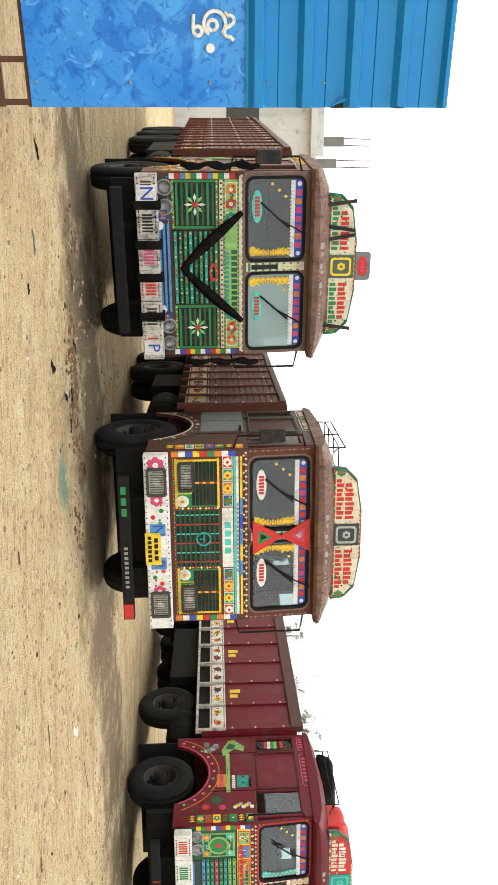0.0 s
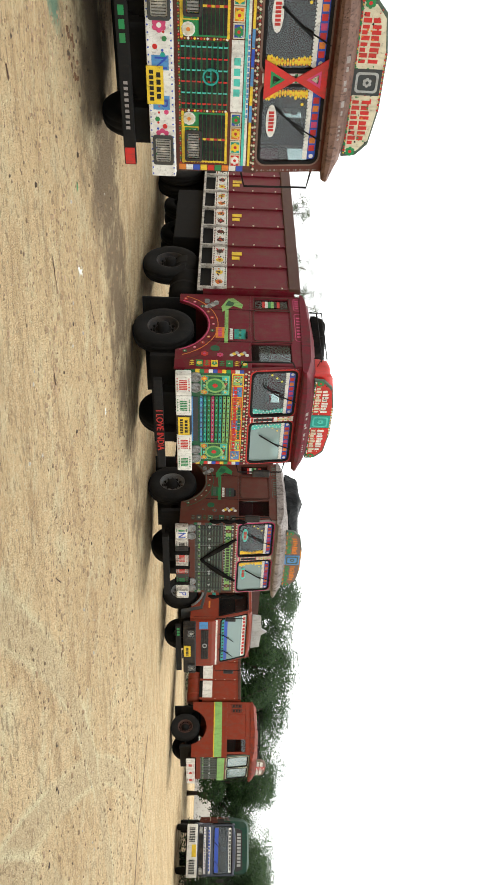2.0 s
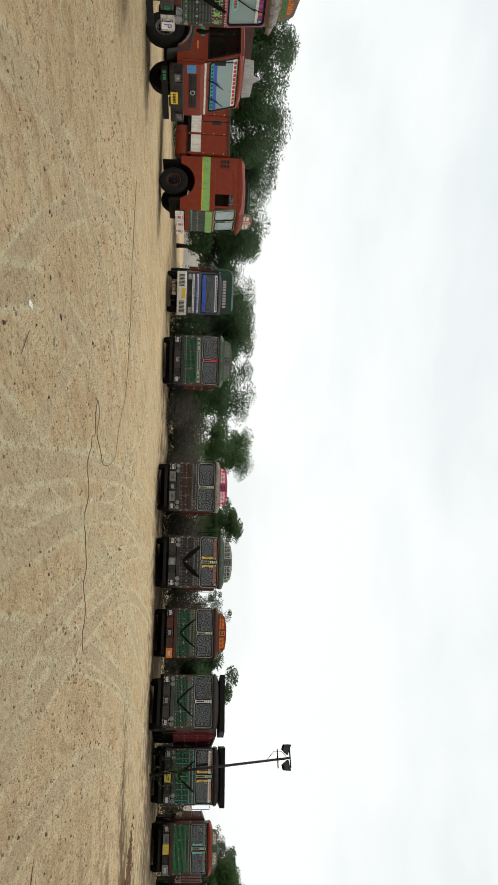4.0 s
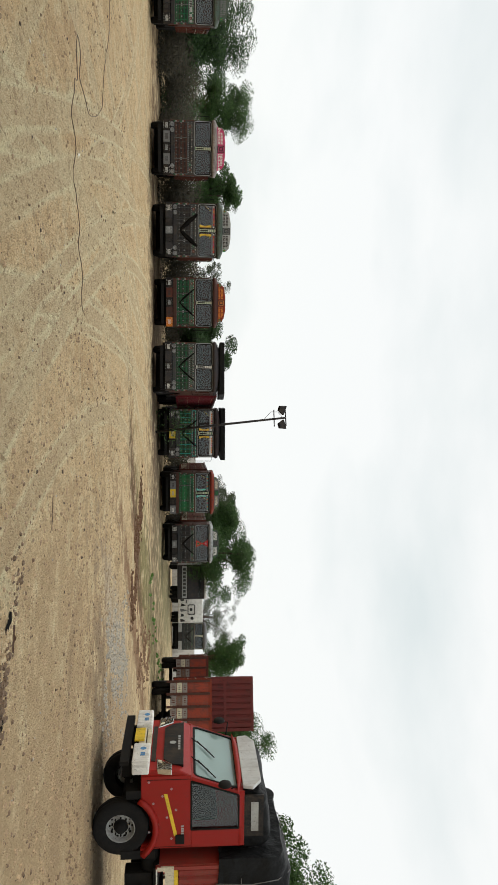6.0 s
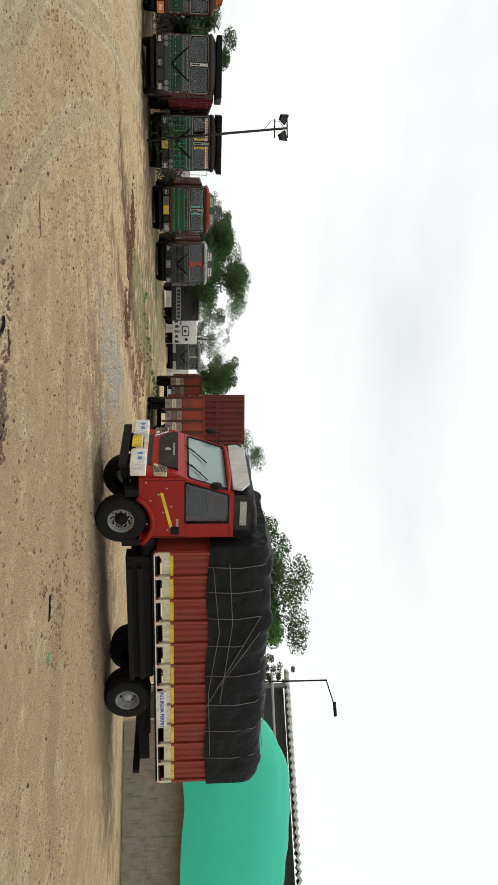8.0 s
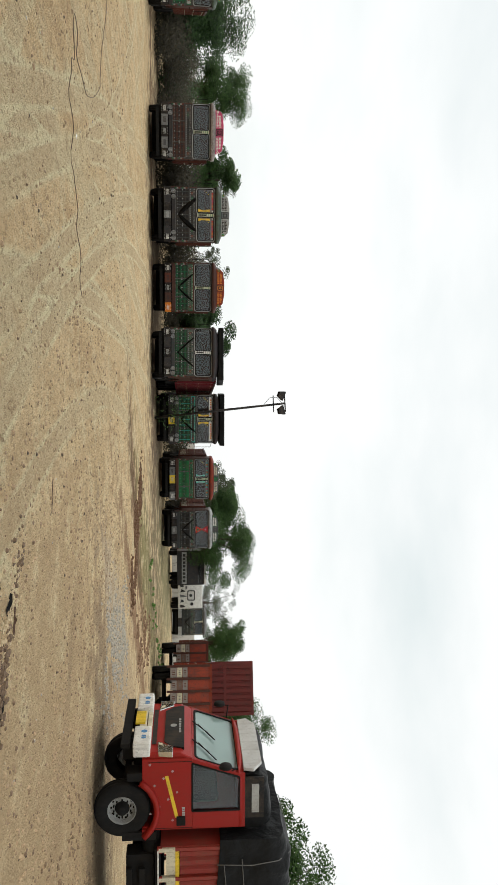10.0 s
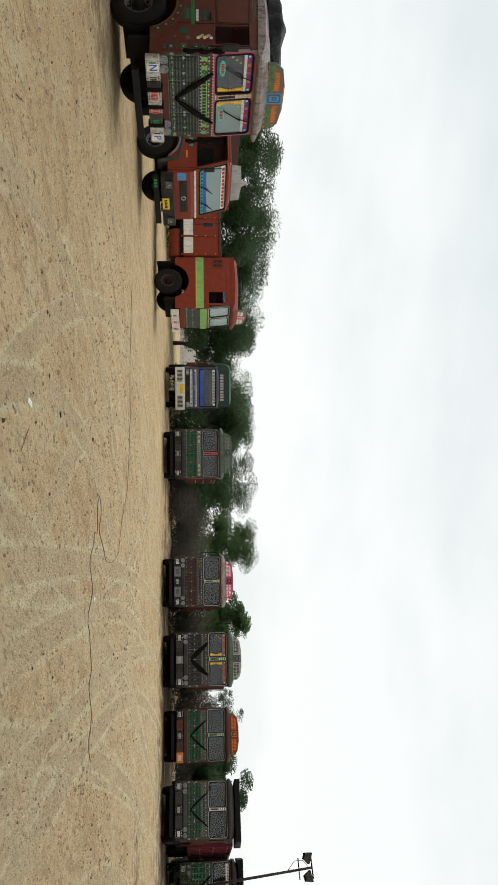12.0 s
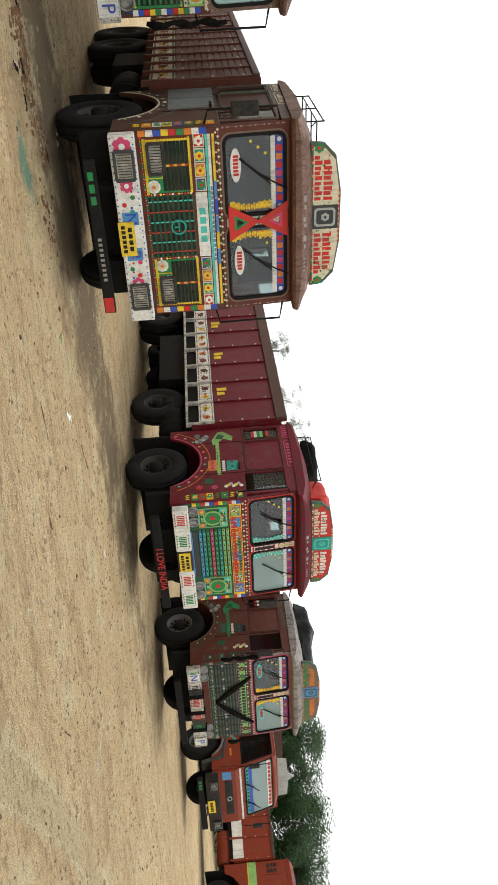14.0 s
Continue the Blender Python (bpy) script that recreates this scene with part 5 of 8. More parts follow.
def face_slats(f, t, W, g0, g1, ks=("grey", "slate", "greygreen", "cream")):
    """Worn slatted grille in three parts."""
    h = W / 2
    for x0, x1 in ((-h + 0.09, -0.42), (-0.40, 0.40), (0.42, h - 0.09)):
        plate(f, x0 - 0.008, x1 + 0.008, g0 - 0.03, g1 + 0.01, "grey", 0.004)
        plate(f, x0, x1, g0 - 0.02, g1, ks[1], 0.006)
        lace(f, x0 + 0.03, x1 - 0.03, (g0 + g1) / 2, 0.028, ("ltgrey", ks[0], ks[2]), 0.036)
        lace(f, x0 + 0.03, x1 - 0.03, g0 + 0.06, 0.02, (ks[3], ks[0], "ltgrey"), 0.036)
        for i in range(9):
            z = g0 + 0.02 + i * (g1 - g0 - 0.05) / 8
            plate(f, x0 + 0.02, x1 - 0.02, z - 0.014, z + 0.014, ks[0], 0.028)
        for j in range(3):
            c = x0 + (x1 - x0) * (j + 0.5) / 3
            plate(f, c - 0.012, c + 0.012, g0, g1 - 0.02, ks[2], 0.034)
    plate(f, -h + 0.06, h - 0.06, g1 + 0.03, g1 + 0.22, ks[2], 0.006)
    plate(f, -h + 0.1, h - 0.1, g1 + 0.06, g1 + 0.17, ks[3], 0.009)
    lace(f, -h + 0.1, h - 0.1, g1 + 0.2, 0.022, ("ltgrey", ks[0], "cream"), 0.012)
    lace(f, -h + 0.1, h - 0.1, g1 + 0.045, 0.02, ("ltgrey", ks[1]), 0.012)
    bars(f, -0.5, 0.5, g1 + 0.08, g1 + 0.15, 12, ks[1], 0.012)
    for sx in (-1, 1):
        flower(f, sx * (h - 0.25), g1 + 0.115, 0.06, "rust", "dust", -0.009)
        flower(f, sx * (h - 0.45), g1 + 0.115, 0.05, "dkgreen", "dust", -0.009)
        blocks(f, *sorted((sx * (h - 0.075), sx * (h - 0.02))), g0 - 0.05, g1, 8, ("dkgreen", "dust", "rust", "slate"), True, 0.01)


def slats(*ks):
    return lambda f, t, W, g0, g1: face_slats(f, t, W, g0, g1, ks)


def bumper_flowers(d, W, b0, b1, y):
    zc = (b0 + b1) / 2
    for x, k in ((-0.55, "pink"), (0.6, "pink")):
        flower(d, x, zc, 0.075, k, "white", y)
    for i in range(26):
        x = -W / 2 + 0.1 + (W - 0.2) * ((i * 0.381966) % 1)
        spot(d, x, b0 + 0.05 + (b1 - b0 - 0.1) * ((i * 0.618) % 1), 0.014, ("pink", "green", "blue", "red")[i % 4], 0.004, y, 6)
    for i, x in enumerate((-0.42, -0.34, -0.26, 0.34, 0.42, 0.5)):
        spot(d, x, zc + (0.05, -0.05, 0.03)[i % 3], 0.028, ("green", "red", "teal", "pink")[i % 4], 0.005, y, 7)
    for x, s in ((-0.18, "N"), (0.24, "P")):
        plate(d, x - 0.075, x + 0.075, zc - 0.09, zc + 0.09, "sky", 0.004, y)
        w = writing(s, 0.13)
        d.add([(a + x, b + y - 0.006, c + zc) for a, b, c in w.v], w.f, IX["blue"])
    flower(d, -W / 2 + 0.13, zc, 0.1, "pink", "white", y)
    for i in range(30):
        for z in (b0 + 0.02, b1 - 0.02):
            spot(d, -W / 2 + 0.04 + (W - 0.08) * i / 29, z, 0.01, "blue", 0.003, y, 5)


def bumper_marks(ks, text=("N", "P")):
    def art(d, W, b0, b1, y):
        zc = (b0 + b1) / 2
        n = len(ks)
        for i, k in enumerate(ks):
            x = -W / 2 + W * (i + 0.5) / n
            bars(d, x - 0.11, x + 0.11, zc - 0.06, zc + 0.06, 6, k, 0.004, y, 0.55)
            lace(d, x - 0.13, x + 0.13, b1 - 0.03, 0.013, (k, "black"), 0.004, y)
            lace(d, x - 0.13, x + 0.13, b0 + 0.03, 0.013, (k, "dkgreen"), 0.004, y)
        if text:
            for x, s in ((-W / 2 + 0.22, text[0]), (W / 2 - 0.16, text[1])):
                plate(d, x - 0.09, x + 0.09, zc - 0.11, zc + 0.11, "white", 0.006, y)
                w = writing(s, 0.15)
                d.add([(a + x, b + y - 0.008, c + zc) for a, b, c in w.v], w.f, IX["blue"])
    return art


def beam_bars(k, k2):
    def art(d, x0, x1, z0, z1, y):
        zc = (z0 + z1) / 2
        bars(d, x0 + 0.1, x0 + 0.5, zc - 0.03, zc + 0.03, 3, "green", 0.003, y)
        bars(d, (x0 + x1) / 2 - 0.05, x1 - 0.4, zc - 0.022, zc + 0.022, 9, k, 0.003, y, 0.55)
        plate(d, x1 - 0.2, x1 - 0.01, z0 + 0.01, z1 - 0.01, k2, 0.003, y)
    return art


# ---- the row of trucks ----
cowl_truck(-2.31, 9.8, 25, dict(
    grubby=True, pale=1, lining="faded", cab="rust", side="rust", roof="faded", surround="faded", face=face_green, lamps="round", lamp_z=1.0, bumper_z=(0.68, 0.93), bumper=("white",) * 9,
    bumper_art=bumper_marks(("brown", "black", "pink", "red", "black", "red")), straps=(-0.75, -0.3, 0.08, 0.55), beam_z=0.40, beam_x=(-0.95, 0.75),
    board=dict(k="dkgreen", ground="cream", text="red", text2="green", flower="green", mid="greygreen", mid2="yellow", plaque=True, ribbons=True, label="green and red painted board with dark ribbons"),
    band=("white", "pink"), badge=("aqua", "red"), curtain="yellow", post=("cream", "green"), vee=0.14, tassel=1.2, mirrors=((-1, True), (1, False)), axles=(1.15,), rear=(6.3, 8.0, 9.3), length=11.2,
    body=dict(k="rust", board="cream", z1=2.55, ribs=14)),
    "old truck with a green painted grille and black cloth vee")

cowl_truck(0.93, 9.72, 16, dict(
    lining="faded", edge="greygreen", cab="rust", side="brown", roof="faded", surround="rust", door="door", inset=0.06, bumper_lamps=True, face=face_bright, lamps="rect", lamp_z=1.2, bumper=("white",), bumper_z=(0.72, 1.0), grille=(1.06, 1.58),
    bumper_art=bumper_flowers, plate=(0.05, 0.80, "yellow"), beam_z=0.42, beam_x=(-0.85, 0.95), beam_art=beam_bars("dust", "red"),
    board=dict(k="greygreen", ground="cream", text="red", text2="red", flower="green", mid="slate", mid2="ltgrey", label="white and red lettered board with a grey emblem"), rack=True,
    band=("white", "red"), badge=("white", "red"), curtain="yellow", post=("white", "green"), triangles=True, mirrors=((-1, True), (1, False)), axles=(1.15,), rear=(5.6, 6.9), length=8.4,
    side_art=("cream", "slate", "grey", "slate", "brown", "faded"), body=dict(k="rust", board="cream", z1=2.45, ribs=11)),
    "truck with a multicoloured painted front and flowered white bumper")

cowl_truck(6.66, 12.45, 15, dict(s=1.055, sz=1.085, wr=0.505, red_cloth=True, pale=1, lining="red", edge="brown",
    cab="maroon", roof="maroon", surround="maroon", face=face_emerald, lamps="round", lamp_z=1.07, bumper=("white", "white", "dkgrey", "white", "white"), grille=(1.13, 1.62), bumper_z=(0.77, 1.01), bumper_art=bumper_marks(("red", "green", "black", "red", "green"), None),
    plate=(0.0, 0.89, "yellow"), beam_z=0.44, beam_x=(-1.0, 1.0), beam_text="I LOVE INDIA",
    board=dict(k="greygreen", ground="red", text="white", text2="cream", flower="green", mid="teal", mid2="aqua", w=0.9, label="red and white lettered board with a green emblem"), rack=True, net=True,
    band=("white", "red"), curtain="aqua", post=("white", "red"), mirrors=((-1, False), (1, True)), axles=(1.15, 3.15), rear=(6.9, 8.2), length=9.8, cab_len=2.0,
    side_art=("pink", "dkgreen", "teal", "orange", "ltgreen", "red"), corner=("maroon", "green", "red", "yellow", "maroon", "green"), body=dict(k="maroon", board="white", z1=2.58, sill=0.4, slot=0.13, lip=0.2, sign="yellow", ribs=11)),
    "maroon truck with an emerald painted grille and red headboard")

cowl_truck(11.1, 14.1, 9, dict(s=1.05, sz=1.06, wr=0.52, axle=1.25, bundle=True, grubby=True, pale=1, lining="pink", edge="brown",
    cab="rust", roof="dust", surround="dust", face=slats("greygreen", "dkgrey", "slate", "ltgreen"), lamps="round", lamp_z=0.98, bumper=("white", "white", "dkgrey", "white", "white", "dkgrey", "white", "white"), bumper_art=bumper_marks(("green", "black", "red", "red", "green", "black")),
    straps=(-0.35, 0.1, 0.6), beam_z=0.4, board=dict(k="greygreen", ground="faded", text="orange", text2="green", flower="green", mid="sky", mid2="greygreen", label="worn orange and green painted board"),
    band=("white", "red"), badge=("aqua", "red"), curtain="yellow", post=("cream", "pink"), vee=0.14, tassel=1.35, mirrors=((-1, True),), rim="grey", axles=(1.25,), bumper_z=(0.66, 0.92), rear=(5.6, 6.9), length=8.2,
    side_art=("greygreen", "dkgreen", "slate", "dkgreen", "green", "rust"), corner=("brown", "slate", "rust", "greygreen", "brown", "dkgreen"), body=dict(k="brown", board="cream", z1=2.6, ribs=9, rail="brown")),
    "worn rust-red truck with grey slatted grille and black cloth")

FAR = [
    (33.0, 17.4, -66, dict(cab="dkgrey", roof="greygreen", face=slats("dkgreen", "black", "dkgreen", "ltgrey"), lamps="none", bumper=("black", "dkgrey", "black"), post=("red", "pink"), W=2.3, sz=0.98, board=dict(k="greygreen", text="grey", mid="slate", mid2="grey", w=0.95, h=0.42, label="grey-green headboard")), "dusty truck with a green slatted front"),
    (33.66, 11.35, -74, dict(sz=0.96, cab="dkgrey", roof="dust", face=slats("brown", "black", "dkgrey", "slate"), lamps="round", bumper=("black", "grey", "black", "grey", "black"), board=dict(k="pink", text="white", flower="white", mid="black", mid2="pink", label="pink lettered board")), "brown dusty truck with a pink headboard"),
    (34.8, 8.2, -79, dict(s=1.05, cab="dkgrey", roof="greygreen", face=slats("dkgrey", "black", "slate", "slate"), lamps="round", bumper=("black", "dkgrey", "black", "grey", "black", "dkgrey", "black"), vee=0.2, curtain="yellow", band=("grey", "red"), board=dict(k="ltgrey", text="dkgrey", mid="slate", mid2="grey", label="grey headboard")), "grey truck with a black cloth vee"),
    (36.4, 5.3, -82, dict(cab="brown", roof="brown", face=slats("dkgreen", "black", "dkgreen", "greygreen"), lamps="none", bumper=("black", "rust", "black", "brown", "orange"), vee=0.09, board=dict(k="brick", text="orange", mid="brown", mid2="orange", label="orange lettered board")), "green-fronted truck with an orange headboard"),
    (35.4, 2.3, -94, dict(body=dict(k="maroon", board="brown", z1=2.85, ribs=9), canopy=True, cab="slate", roof="dkgrey", face=slats("dkgreen", "black", "slate", "greygreen"), lamps="round", bumper=("black", "dkgrey", "black", "dkgrey", "black"), vee=0.08, board=None, post=("white", "grey")), "dull green truck under a black roof sheet"),
    (39.6, -0.75, -88, dict(s=1.06, canopy=True, cab="slate", roof="black", face=slats("dkgreen", "black", "teal", "slate"), lamps="round", bumper=("dkgrey", "black", "yellow", "black", "dkgrey"), vee=0.09, curtain="yellow", band=("white", "orange"), W=2.3), "teal-fronted truck with yellow stickers on its glass"),
    (42.3, -4.0, -90, dict(cab="brown", roof="brick", face=slats("green", "black", "dkgreen", "dkgreen"), lamps="none", bumper=("black", "grey", "yellow", "black", "grey"), curtain="aqua", band=("grey", "aqua"), board=dict(k="grey", text="cream", mid="slate", mid2="green", h=0.28, label="pale headboard")), "green-fronted truck with an orange roof edge"),
    (45.5, -7.25, -92, dict(cab="slate", roof="ltgrey", face=slats("dkgrey", "black", "slate", "greygreen"), lamps="rect", lamp_z=0.8, bumper=("dkgrey", "black", "grey", "black", "dkgrey"), vee=0.08, triangles=True, board=dict(k="greygreen", text="white", mid="slate", mid2="grey", label="grey-green headboard")), "dark grey truck with red triangles on the glass"),
]
for fx, fy, turn, spec, text in FAR:
    spec = dict(dict(fine=False, beam=True, beam_z=0.35, lining="ltgrey", surround="dkgrey", side="brown", bumper_art=bumper_marks(("white", "dkgrey", "ltgrey", "dkgrey", "white"), None), mirrors=((-1, False), (1, False)), body=dict(k="rust", board="cream", z1=2.5, ribs=7)), **spec)
    cowl_truck(fx, fy, turn, spec, text, "trucks across the yard")


# ---- trucks with steel cabs ----
def steel_cab(t, W, L, o):
    """A pressed steel cab with one wide windscreen. Front at y = 0."""
    h = W / 2
    mat = o["mat"]
    ax, zb, belt, zt = o["axle"], o.get("zb", 0.78), o.get("belt", 1.62), o.get("top", 2.58)
    rake = o.get("rake", 0.42)
    for sx in (-1, 1):
        xs = sorted((sx * (h - 0.05), sx * h))
        s = Shape()
        s.prism(side_outline(0.10, L, zb, belt, ax, o.get("r", 0.5), o.get("arch", 0.64)), xs[0], xs[1], "x", 0)
        body = part("cab_side", s, mat, t, bevel=0.012)
        up = Shape()
        up.prism([(0.12, belt), (0.20, belt), (rake + 0.10, zt - 0.1), (rake + 0.02, zt - 0.1)], xs[0], xs[1], "x")
        part("front_pillar", up, mat, body, bevel=0.01)
        part("rear_pillar", Shape().box(*xs, L - o.get("rearp", 0.22), L, belt, zt - 0.1), mat, body, bevel=0.01)
        part("roof_rail", Shape().box(*xs, rake + 0.02, L, zt - 0.12, zt - 0.02), mat, body, bevel=0.01)
        w = Shape().prism([(0.22, belt + 0.02), (L - o.get("rearp", 0.22), belt + 0.02), (L - o.get("rearp", 0.22), zt - 0.12), (rake + 0.08, zt - 0.12)], *sorted((sx * (h - 0.03), sx * (h - 0.022))), "x")
        part("door_window", w, pane_dark, body, "dark door window")
        fr = Shape()
        for a, b in (((0.2, belt), (L - o.get("rearp", 0.22), belt)), ((L - o.get("rearp", 0.22), belt), (L - o.get("rearp", 0.22), zt - 0.12)), ((0.2, belt), (rake + 0.08, zt - 0.12)), ((rake + 0.08, zt - 0.12), (L - o.get("rearp", 0.22), zt - 0.12))):
            fr.rod([(sx * h, *a), (sx * h, *b)], 0.018, 5)
        part("window_seal", fr, rubber, body)
        if o.get("handle", True):
            part("door_handle", Shape().box(*sorted((sx * h, sx * (h + 0.03))), L - 0.25, L - 0.08, belt - 0.28, belt - 0.12), rubber, body, "black door handle", bevel=0.01)
        sh = Shape()
        for y in (0.16, L - 0.03):
            sh.box(*sorted((sx * h, sx * (h + 0.003))), y - 0.005, y + 0.005, zb + 0.1, belt)
        part("door_gap", sh, iron, body)
        a0 = [radians(38 + 11 * i) for i in range(11)]
        arch = Shape().rod([(sx * (h + 0.01), ax + (o.get("arch", 0.64) + 0.02) * math.cos(a), o.get("r", 0.5) + (o.get("arch", 0.64) + 0.02) * math.sin(a)) for a in a0], o.get("flare", 0.035), 6)
        part("arch_lip", arch, o.get("lip", mat), body)
    f = Shape()
    f.prism([(0.02, zb), (0.0, zb + 0.15), (0.02, belt - 0.2), (0.12, belt), (0.18, belt), (0.14, zb)], -h + 0.03, h - 0.03, "x")
    part("front_panel", f, mat, t, bevel=0.05)
    lean = math.degrees(math.atan2(rake - 0.10, zt - 0.1 - belt))
    m = Matrix.Translation((0, 0.12, belt)) @ pose(0, 0, 0, -lean)
    ht = math.hypot(rake - 0.1, zt - 0.1 - belt)
    g = Shape()
    g.m = m
    g.ring(round_rect(-h + 0.01, h - 0.01, 0.0, ht + 0.05, 0.06), round_rect(-h + 0.09, h - 0.09, 0.06, ht - 0.03, 0.09), 0.0, 0.05)
    sur = part("windscreen_surround", g, mat, t)
    g = Shape()
    g.m = m
    g.ring(round_rect(-h + 0.07, h - 0.07, 0.04, ht - 0.01, 0.1), round_rect(-h + 0.11, h - 0.11, 0.08, ht - 0.05, 0.08), -0.008, 0.03)
    part("rubber_seal", g, rubber, sur)
    g = Shape()
    g.m = m
    g.prism(round_rect(-h + 0.09, h - 0.09, 0.06, ht - 0.03, 0.09), 0.012, 0.018, "y")
    pane = part("windscreen_pane", g, o.get("glass", pane_dark), t)
    d = Shape()
    d.m = m
    if o.get("top_band"):
        plate(d, -h + 0.14, h - 0.14, ht - 0.2, ht - 0.08, o["top_band"][0], 0.003, 0.01)
        bars(d, -h + 0.2, h - 0.2, ht - 0.17, ht - 0.1, 11, o["top_band"][1], 0.003, 0.007)
    if o.get("low_band"):
        plate(d, -h + 0.14, h - 0.14, 0.10, 0.27, o["low_band"], 0.003, 0.01)
    if o.get("low_text"):
        plate(d, -h + 0.14, h - 0.14, 0.09, 0.17, o["low_text"], 0.004, 0.01)
        bars(d, -h + 0.2, h - 0.2, 0.105, 0.155, 12, "black", 0.003, 0.006, 0.4)
    if d.v:
        part("sticker", d, MATS, pane, "coloured bands on the windscreen")
    for x in (-0.4, 0.35):
        g = Shape()
        g.m = m
        g.rod([(x, -0.02, 0.0), (x + 0.3, -0.02, 0.32)], 0.01).rod([(x + 0.08, -0.025, 0.12), (x + 0.52, -0.025, 0.45)], 0.012)
        part("wiper", g, rubber, t)
    nx = 8
    prof = [(rake - 0.06, zt - 0.14), (rake - 0.03, zt - 0.04), (rake + 0.12, zt + 0.02), (L - 0.1, zt + 0.03), (L, zt - 0.02), (L, zt - 0.12)]
    n = len(prof)
    r = Shape()
    pts = []
    for i in range(nx + 1):
        u = -1 + 2 * i / nx
        pts += [(u * (h + 0.005), y, z - (0.10 * abs(u) ** 4 if z > zt - 0.1 else 0)) for y, z in prof]
    r.add(pts, [(i * n + j, (i + 1) * n + j, (i + 1) * n + (j + 1) % n, i * n + (j + 1) % n) for i in range(nx) for j in range(n)] + [tuple(range(n)), tuple(nx * n + j for j in range(n))], 0, True)
    part("cab_roof", r, mat, t)
    part("cab_back", Shape().box(-h + 0.04, h - 0.04, L - 0.05, L - 0.004, zb, zt - 0.1), mat, t)
    part("cab_floor", Shape().box(-h + 0.05, h - 0.05, 0.15, L - 0.05, 1.15, 1.2), inside, t)
    part("dashboard", Shape().box(-h + 0.08, h - 0.08, 0.2, 0.42, 1.2, belt - 0.02), inside, t, bevel=0.03)
    part("seat", Shape().box(-h + 0.12, -0.1, 0.85, 1.0, 1.2, 2.2).box(-h + 0.12, -0.1, 0.55, 0.9, 1.2, 1.5), inside, t, bevel=0.04)
    part("seat", Shape().box(0.1, h - 0.12, 0.85, 1.0, 1.2, 2.2).box(0.1, h - 0.12, 0.55, 0.9, 1.2, 1.5), inside, t, bevel=0.04)
    part("steering_wheel", Shape().rod([(-0.5 + 0.2 * math.cos(i * 0.524), 0.52 + 0.1 * math.sin(i * 0.524), 1.68 + 0.17 * math.sin(i * 0.524)) for i in range(13)], 0.015), inside, t)


def chassis(t, W, y1, fronts, rears, r=0.53, rim="dkgrey", rim2=None):
    h = W / 2
    for sx in (-1, 1):
        part("chassis_rail", Shape().box(*sorted((sx * 0.36, sx * 0.44)), 0.2, y1, 0.68, 0.92), iron, t)
    for y in fronts:
        part("axle", Shape().rod([(-h + 0.15, y, r), (h - 0.15, y, r)], 0.06, 8), iron, t)
        for sx in (-1, 1):
            wheel(t, sx * (h - 0.15), y, r, sx, rim)
    for y in rears:
        part("axle", Shape().rod([(-h + 0.15, y, r), (h - 0.15, y, r)], 0.09, 8), iron, t)
        for sx in (-1, 1):
            wheel(t, sx * (h - 0.14), y, r, sx, rim2 or rim, True)


